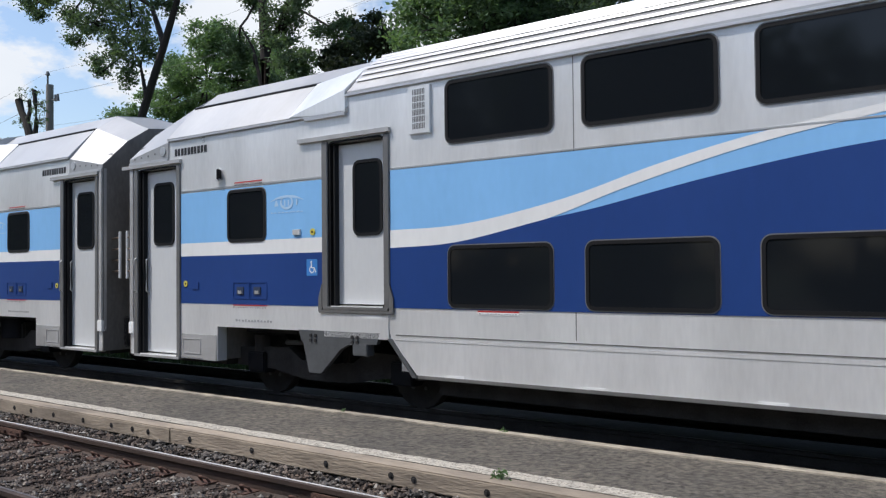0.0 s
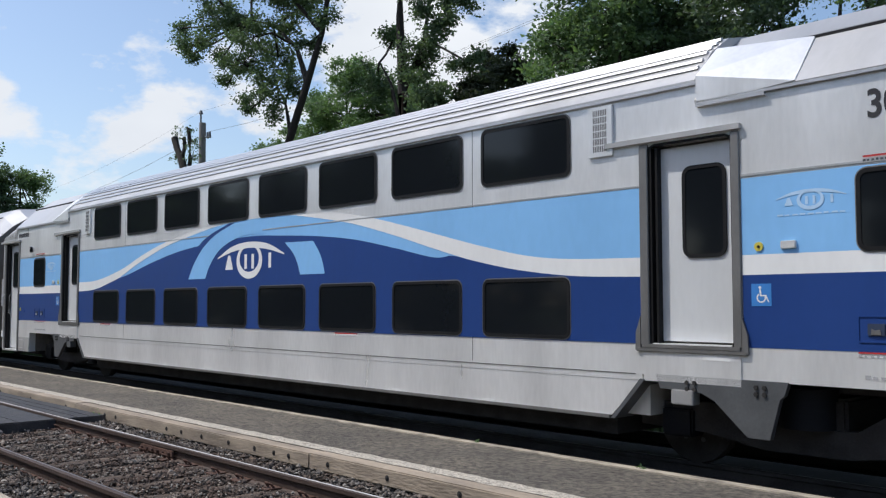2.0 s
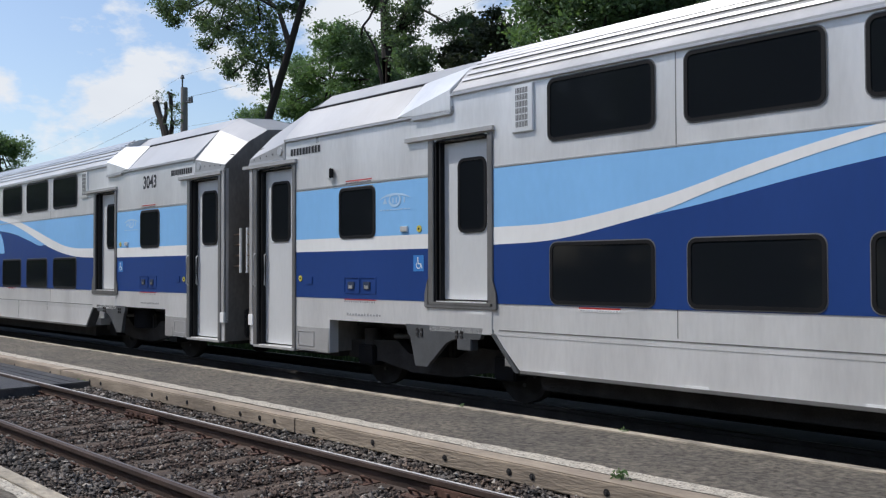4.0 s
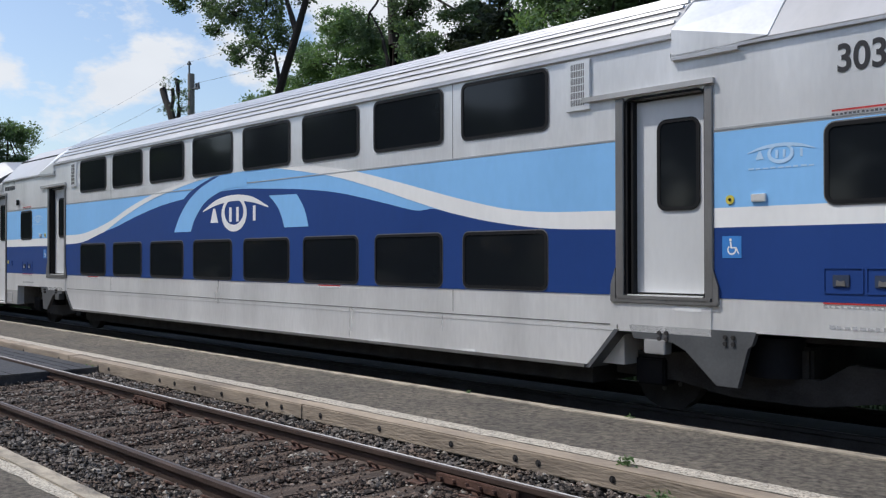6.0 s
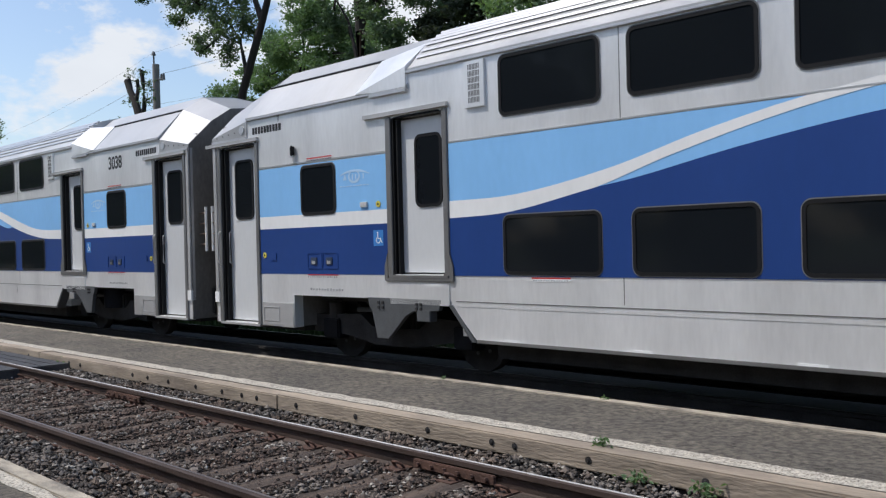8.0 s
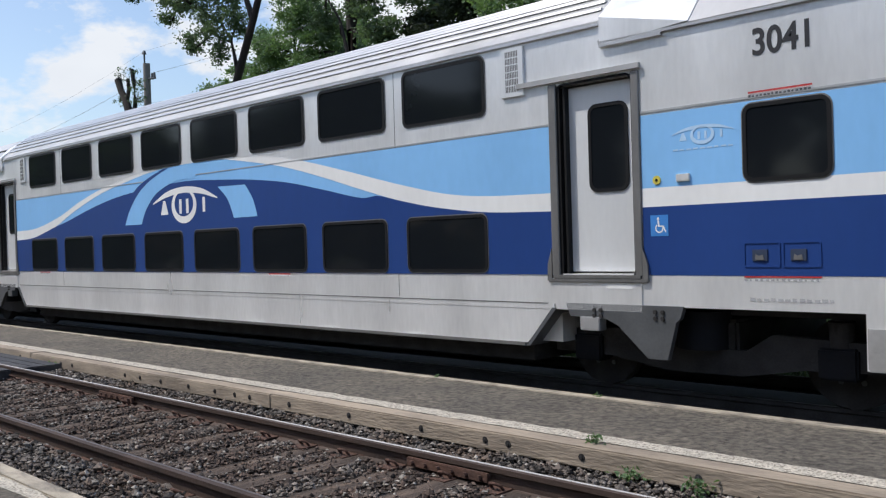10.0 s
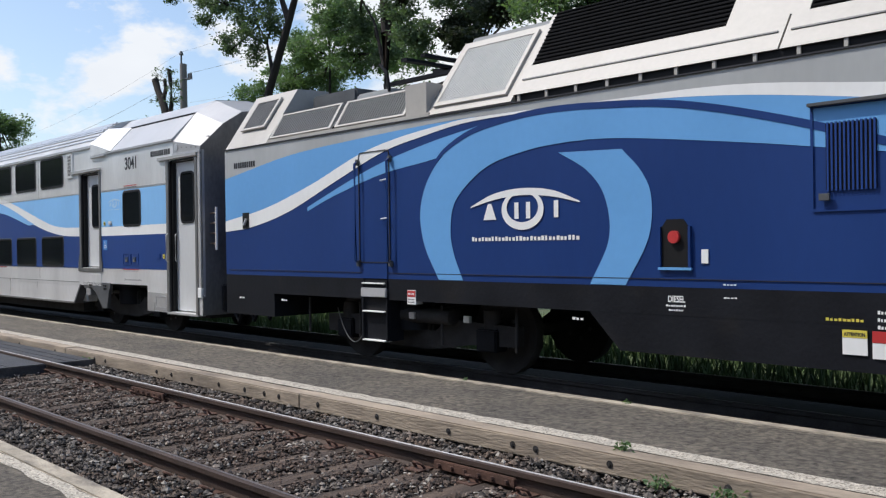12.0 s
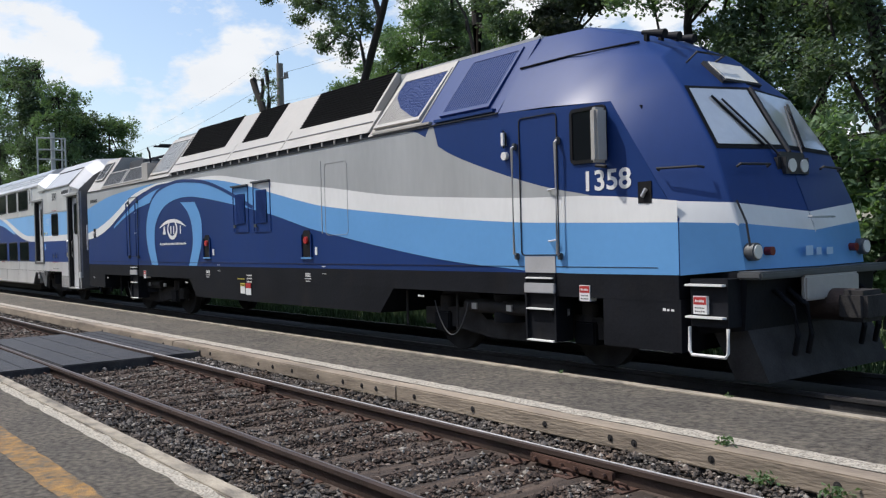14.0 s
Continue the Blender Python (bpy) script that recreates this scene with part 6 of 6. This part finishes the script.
def build_trees():
    R = np.random.default_rng(11)

    def cl(list_, y, x0):
        """clumps given by lines of sight (u, k), with radius, depth jitter"""
        out = []
        for u, k, r, fl in list_:
            dy = R.uniform(-1.2, 1.2)
            xx, zz = at_ray(u, k, y + dy)
            out.append((xx - x0, dy, zz + 0.3, r, fl))
        return out
    # large leaning tree
    y = 17.0
    x0 = -1.62 * y
    stem = [(0, 0, 0, 0.30), (0.2, 0, 4, 0.25), (0.9, 0, 7.2, 0.2), (2.2, 0, 9.4, 0.16), (2.9, 0.1, 11.0, 0.13), (3.3, 0.2, 13.0, 0.10), (3.5, 0.2, 15.0, 0.05)]
    limb1 = [(2.2, 0, 9.4, 0.15), (0.9, 0.4, 11.0, 0.10), (-0.8, 0.5, 12.2, 0.07), (-2.2, 0.4, 12.7, 0.04)]
    limb2 = [(2.9, 0.1, 11.0, 0.12), (1.6, -0.5, 12.6, 0.08), (0.6, -0.8, 14.0, 0.04)]
    limb3 = [(1.2, 0, 7.8, 0.12), (0.4, 0.3, 9.0, 0.06), (-0.3, 0.4, 9.8, 0.03)]
    cA = cl([(-1.95, 0.62, 0.75, 0.6), (-1.86, 0.66, 0.9, 0.7), (-1.76, 0.62, 1.0, 0.7), (-1.68, 0.70, 1.1, 0.7), (-1.58, 0.66, 1.0, 0.7), (-1.50, 0.60, 0.8, 0.7), (-1.74, 0.53, 0.8, 0.8), (-1.66, 0.46, 0.8, 0.9),
             (-1.60, 0.52, 0.9, 0.9), (-1.55, 0.44, 0.6, 0.9), (-1.47, 0.68, 0.8, 0.8), (-1.40, 0.63, 0.7, 0.7), (-1.62, 0.40, 0.45, 0.9), (-1.84, 0.56, 0.5, 0.6), (-1.9, 0.74, 1.0, 0.7), (-1.7, 0.80, 1.3, 0.7), (-1.45, 0.78, 1.2, 0.7),
             (-2.05, 0.68, 0.5, 0.6), (-1.56, 0.57, 0.6, 0.8), (-2.0, 0.60, 0.5, 0.6), (-1.80, 0.50, 0.45, 0.7), (-1.70, 0.58, 0.8, 0.7), (-1.72, 0.42, 0.4, 0.8), (-1.50, 0.52, 0.5, 0.8), (-1.44, 0.56, 0.5, 0.8)], y, x0)
    build_tree(x0, y, [stem, limb1, limb2, limb3], cA, LEAF_DARK, 0.118, 40000, 1, "tall leaning tree with a dark open crown")
    # second tall tree, slender
    y = 18.0
    x0 = -1.20 * y
    stem = [(0, 0, 0, 0.32), (0, 0, 5, 0.28), (0.1, 0, 8.5, 0.22), (-0.05, 0, 11.0, 0.17), (0.0, 0, 13.5, 0.11), (0.3, 0, 16, 0.05)]
    l1 = [(0.1, 0, 8.5, 0.12), (0.8, 0.3, 10.2, 0.09), (1.1, 0.3, 11.8, 0.06), (2.4, 0.2, 12.8, 0.03)]
    l2 = [(0, 0, 7.4, 0.1), (-0.7, 0.2, 9.0, 0.06), (-1.2, 0.1, 9.8, 0.03)]
    cB = cl([(-1.15, 0.41, 0.8, 0.9), (-1.10, 0.46, 0.6, 0.9), (-1.26, 0.40, 0.7, 0.8), (-1.22, 0.47, 0.5, 0.8), (-1.14, 0.53, 0.7, 0.8), (-1.05, 0.50, 0.6, 0.7), (-0.99, 0.53, 0.6, 0.6), (-0.93, 0.49, 0.4, 0.7), (-1.08, 0.60, 0.9, 0.7),
             (-1.24, 0.60, 0.9, 0.8), (-1.18, 0.66, 1.1, 0.8), (-1.03, 0.39, 0.5, 0.9), (-1.13, 0.35, 0.7, 0.8), (-1.20, 0.33, 0.6, 0.8)], y, x0)
    build_tree(x0, y, [stem, l1, l2], cB, LEAF_DARK, 0.118, 25000, 2, "tall slender tree with dark foliage on its limbs")
    # lighter tree between and behind
    y = 26.0
    x0 = -1.36 * y
    stem = [(0, 0, 0, 0.25), (0.1, 0, 5, 0.2), (0, 0, 9, 0.12), (0.1, 0, 11, 0.05)]
    cC = cl([(-1.42, 0.37, 1.3, 0.8), (-1.36, 0.43, 1.1, 0.8), (-1.30, 0.40, 1.2, 0.8), (-1.27, 0.34, 1.4, 0.8), (-1.48, 0.33, 1.2, 0.8), (-1.38, 0.31, 1.5, 0.8), (-1.53, 0.35, 0.7, 0.8), (-1.20, 0.37, 1.1, 0.8), (-1.14, 0.32, 1.3, 0.8),
             (-1.60, 0.30, 1.2, 0.8), (-1.46, 0.40, 0.7, 0.8)], y, x0)
    build_tree(x0, y, [stem], cC, LEAF_LIGHT, 0.15, 36000, 3, "fresh green tree behind the tall trees")
    # dark maple crown
    y = 20.0
    x0 = -0.97 * y
    stem = [(0, 0, 0, 0.2), (0, 0, 5, 0.15), (0.1, 0, 8.0, 0.06)]
    cD = cl([(-1.02, 0.345, 0.6, 0.7), (-0.97, 0.36, 0.6, 0.8), (-0.93, 0.35, 0.6, 0.6), (-0.90, 0.345, 0.4, 0.6), (-1.0, 0.39, 0.35, 0.7), (-0.94, 0.39, 0.25, 0.7), (-0.98, 0.30, 0.8, 0.8)], y, x0)
    build_tree(x0, y, [stem], cD, LEAF_RED, 0.15, 12000, 4, "small dark maple with a ragged top")
    # dense trees that follow to the open side
    for i, (u, y, top, leaf, w) in enumerate(((-0.75, 17.5, 0.46, LEAF_MID, 1.0), (-0.64, 19.0, 0.40, LEAF_DARK, 1.1), (-0.50, 17.0, 0.42, LEAF_DARK, 1.1), (-0.57, 24.0, 0.40, LEAF_MID, 1.5), (-0.43, 23.0, 0.42, LEAF_MID, 1.5), (-0.34, 18.0, 0.5, LEAF_MID, 1.2), (-0.16, 18.0, 0.5, LEAF_DARK, 1.3), (0.05, 18.0, 0.5, LEAF_DARK, 1.3))):
        x0 = u * y
        h = EYE + top * y
        stem = [(0, 0, 0, 0.26), (0.1, 0, h * 0.4, 0.2), (-0.2, 0.1, h * 0.7, 0.14), (0.1, 0, h * 0.98, 0.05)]
        l1 = [(0.1, 0, h * 0.4, 0.1), (-0.9, 0.2, h * 0.6, 0.06), (-1.3, 0.2, h * 0.8, 0.03)]
        cE = []
        for k in range(24):
            zz = R.uniform(0.30 if i else 0.80, 1.08) * h
            spread = 2.0 * w * (1.05 - 0.35 * zz / h)
            cE.append((R.uniform(-1, 1) * spread, R.uniform(-1.2, 1.2), zz, R.uniform(0.5, 1.1), 0.8))
        build_tree(x0, y, [stem, l1], cE, leaf, 0.125, 24000, 20 + i, "dense dark green tree at the line's edge")
    # low shrubs behind the train on the open side
    for i, (u, y) in enumerate(((-0.62, 15.5), (-0.48, 15.0), (-0.34, 15.2), (-0.2, 15.4))):
        x0 = u * y
        cS = [(R.uniform(-1.4, 1.4), R.uniform(-0.6, 0.6), R.uniform(0.5, 3.4), R.uniform(0.45, 0.8), 0.9) for _ in range(14)]
        build_tree(x0, y, [[(0, 0, 0, 0.08), (0.1, 0, 1.6, 0.06), (0, 0, 3.0, 0.03)]], cS, LEAF_LIGHT if i % 2 else LEAF_MID, 0.16, 6000, 40 + i, "bushy green shrub beyond the far track")
    # far trees at the open end of the line
    for i, (u, y, top, wid) in enumerate(((-4.50, 20.0, 0.86, 2.6), (-4.20, 21.0, 0.82, 2.2), (-3.85, 21.0, 0.66, 2.0), (-3.50, 24.0, 0.52, 1.6), (-3.22, 26.0, 0.43, 1.2), (-5.0, 20.0, 0.9, 2.6))):
        x0 = u * y
        h = EYE + top * y
        cF = []
        for k in range(34):
            zz = R.uniform(0.3, 1.02) * h
            cF.append((R.uniform(-1, 1) * wid * (1.15 - 0.75 * zz / h) * 1.6, R.uniform(-1.5, 1.5), zz, R.uniform(0.8, 1.5), 0.8))
        build_tree(x0, y, [[(0, 0, 0, 0.3), (0, 0, h * 0.5, 0.2), (0.1, 0, h, 0.06)]], cF, LEAF_DARK if i % 2 else LEAF_MID, 0.24, 14000, 60 + i, "full dark tree far along the line")
    # small tree tops over the train
    for i, (u, y, k0, r) in enumerate(((-1.80, 30.0, 0.30, 1.0), (-1.70, 30.0, 0.29, 0.9), (-2.2, 30.0, 0.30, 1.0), (-2.12, 29.0, 0.31, 0.7))):
        x0, h = u * y, EYE + k0 * y
        cS = [(R.uniform(-1, 1) * r, R.uniform(-0.6, 0.6), h - R.uniform(-0.2, 2.2), R.uniform(0.4, 0.8), 0.8) for _ in range(10)]
        build_tree(x0, y, [[(0, 0, 0, 0.15), (0, 0, h * 0.6, 0.1), (0.1, 0, h, 0.03)]], cS, LEAF_LIGHT if i < 2 else LEAF_DARK, 0.22, 2500, 80 + i, "small tree top showing over the train")
    # pollarded tree
    y = 22.0
    x0, z0 = at_ray(-2.0, 0.30, y)
    st = [[(0, 0, 0, 0.30), (0, 0, 6.4, 0.26), (-0.1, 0, z0 + 0.3, 0.22), (-0.7, 0, z0 + 1.5, 0.17), (-1.2, 0, z0 + 2.1, 0.15), (-1.5, 0, z0 + 2.7, 0.17)],
          [(0.0, 0, z0, 0.14), (0.35, 0, z0 + 1.3, 0.10), (0.25, 0, z0 + 2.3, 0.10), (0.1, 0, z0 + 3.0, 0.09)],
          [(-0.6, 0, z0 + 1.4, 0.11), (-0.5, 0.1, z0 + 2.1, 0.10), (-0.6, 0.1, z0 + 2.6, 0.09)]]
    cG = [(-1.4, 0, z0 + 2.9, 0.30, 1), (-1.3, 0, z0 + 1.6, 0.3, 1), (0.0, 0, z0 + 3.0, 0.35, 1), (0.6, 0, z0 + 1.4, 0.5, 1.2), (0.7, 0, z0 + 2.2, 0.4, 1.2), (-0.5, 0, z0 + 2.5, 0.2, 1), (0.5, 0, z0 + 0.6, 0.4, 1), (-1.2, 0, z0 + 0.2, 0.5, 0.7)]
    build_tree(x0, y, st, cG, LEAF_DARK, 0.13, 800, 90, "pollarded tree with thick stumps and tufts of leaves", girth=1.1)
    # utility pole with wires
    y = 24.0
    x0, zt = at_ray(-1.925, 0.425, y)
    p = thing("utility_pole", "weathered wooden utility pole with insulators and wires", "utility pole", at=pose(x0, y, -0.4))
    h = zt + 0.4
    part("post", cylinder((0, 0, 0), (0, 0, h), 0.24, 0.19, 14), POLE_WOOD, p)
    part("pin", cylinder((-0.22, 0, h - 0.4), (-0.22, 0, h + 0.6), 0.05, n=8), BOGIE_GREY, p)
    part("top_insulator", cylinder((-0.22, 0, h + 0.55), (-0.22, 0, h + 0.75), 0.13, 0.06, n=10), BOGIE_GREY, p)
    part("bracket", pipe([(0.15, 0, h - 0.85), (0.8, 0, h - 0.9)], 0.05), BOGIE_GREY, p)
    for dx in (0.6, 0.85):
        part("insulator", cylinder((dx, 0, h - 0.95), (dx, 0, h - 0.6), 0.09, 0.05, n=10), BOGIE_GREY, p)
    for dx, dz, far in ((-0.22, 0.7, 9.0), (0.85, -0.6, 8.0), (0.6, -0.6, 7.4), (0.3, -2.2, 6.8)):
        pts = []
        for i in range(21):
            t = i / 20
            pts.append((dx + 45 * t, -2.0 * t, h + dz + far * t * 0.32 - 5 * t * (1 - t)))
        part("wire", pipe(pts, 0.0045, 5), CABLE, p, "thin overhead wire")
        pts = [(dx - 60 * i / 12, 4 * i / 12, h + dz - 6 * (i / 12) * (1 - i / 12)) for i in range(13)]
        part("wire", pipe(pts, 0.0045, 5), CABLE, p, "thin overhead wire")
    # signal mast with ladder cage
    y = 12.5
    x0, zt = at_ray(-3.96, 0.485, y)
    s = thing("signal_mast", "grey steel signal mast with a ladder cage", "signal mast", at=pose(x0, y, -0.4))
    h = zt + 0.4
    part("mast", cylinder((0, 0, 0), (0, 0, h), 0.12, 0.11, 12), LOCO_GREY, s)
    for dx in (-0.75, 0.45, 0.62):
        part("rail", cylinder((0, dx, h - 3.0), (0, dx, h - 0.25), 0.045, n=6), LOCO_GREY, s)
    for dz in (-0.3, -0.9, -1.4, -2.2):
        part("hoop", pipe([(0, -0.75, h + dz), (0.2, 0, h + dz), (0, 0.62, h + dz)], 0.04), LOCO_GREY, s)


def build_weeds():
    rng = np.random.default_rng(9)
    for i, (x, y, z, r, n) in enumerate(((-3.92, 5.50, TOP, 0.055, 60), (-3.50, 5.29, -0.10, 0.085, 80), (-2.98, 5.30, -0.10, 0.085, 80), (-13.3, 5.33, -0.12, 0.10, 90), (-5.0, 7.1, TOP, 0.03, 26), (-7.2, 7.1, TOP, 0.028, 24), (-13.0, 2.2, 0.1, 0.1, 60))):
        pts = rng.normal(size=(n, 3)) * np.array((r * 0.6, r * 0.35, r * 0.35)) + np.array((0, 0, r * 0.6))
        me = leaves(pts, 0.028 + 0.16 * r, rng)
        me.name = "weed_leaves"
        me.materials.append(LEAF_LIGHT)
        t = thing("weed", "small green weed growing at the platform edge", "weed", "weeds", at=pose(x, y, z))
        o = new("weed_leaves", me)
        o.parent = t
        part("stem", pipe([(0, 0, -0.03), (0.01, 0, r * 0.6), (0.03, 0, r * 1.1)], 0.004, 5), LEAF_MID, t)
    # grass of the verge
    n = 26000
    p = np.column_stack([rng.uniform(-40, 4, n), rng.uniform(10.7, 14.5, n), np.full(n, -0.32)])
    h = rng.uniform(0.12, 0.5, n)
    a = rng.uniform(0, math.tau, n)
    w = 0.02
    d = np.column_stack([np.cos(a), np.sin(a), np.zeros(n)]) * w
    lean = rng.normal(size=(n, 3)) * 0.12
    v = np.stack([p - d, p + d, p + lean + np.column_stack([np.zeros(n), np.zeros(n), h])], 1)
    me = bpy.data.meshes.new("grass")
    me.from_pydata(v.reshape(-1, 3).tolist(), [], np.arange(n * 3).reshape(-1, 3).tolist())
    me.materials.append(GRASS)
    tagged(new("grass", me), "tall green grass along the verge", "grass", "", "stuff")


build_trees()
build_weeds()


def close_behind():
    """Trees that shut off the place behind the camera."""
    R = np.random.default_rng(31)
    cl = [(R.uniform(-2.6, 2.6), R.uniform(-1.5, 1.5), R.uniform(1.0, 7.5), R.uniform(0.9, 1.6), 0.85) for _ in range(26)]
    one = build_tree(-45, -17, [[(0, 0, 0, 0.3), (0.1, 0, 4, 0.2), (0, 0, 7.5, 0.08)]], cl, LEAF_DARK, 0.34, 9000, 33, "full dark tree behind the near platform")
    for i in range(32):
        copy_thing(one, pose(-160 + i * 5.6 + R.uniform(-1, 1), -17 + R.uniform(-2, 2), -0.3 - R.uniform(0, 0.6), 0, 0, R.uniform(0, 360)) @ Matrix.Diagonal((1.2, 1.2, R.uniform(1.0, 1.75), 1)))


close_behind()


# ---- what moves ----
def run_at(t):
    return float(np.interp(t, [r[0] for r in RUN], [r[1] for r in RUN]))


def motions():
    for k, coach in enumerate(coaches):
        walk(coach, [(t, pose(x + (k - 1) * PITCH, SIDE, 0)) for t, x in RUN])
    walk(locomotive, [(t, pose(x + 2 * PITCH, SIDE, 0)) for t, x in RUN])
    for vehicle in (*coaches, locomotive):
        for w in vehicle.children:
            if w.name.startswith("wheelset"):
                at = w.matrix_basis.translation.copy()
                rows = []
                for i in range(211):
                    t = i / 15
                    t = min(t, 14.0)
                    rows.append((t, Matrix.Translation(at) @ pose(0, 0, 0, 0, math.degrees((run_at(t) - run_at(0)) / at.z), 0)))
                walk(w, rows)


motions()
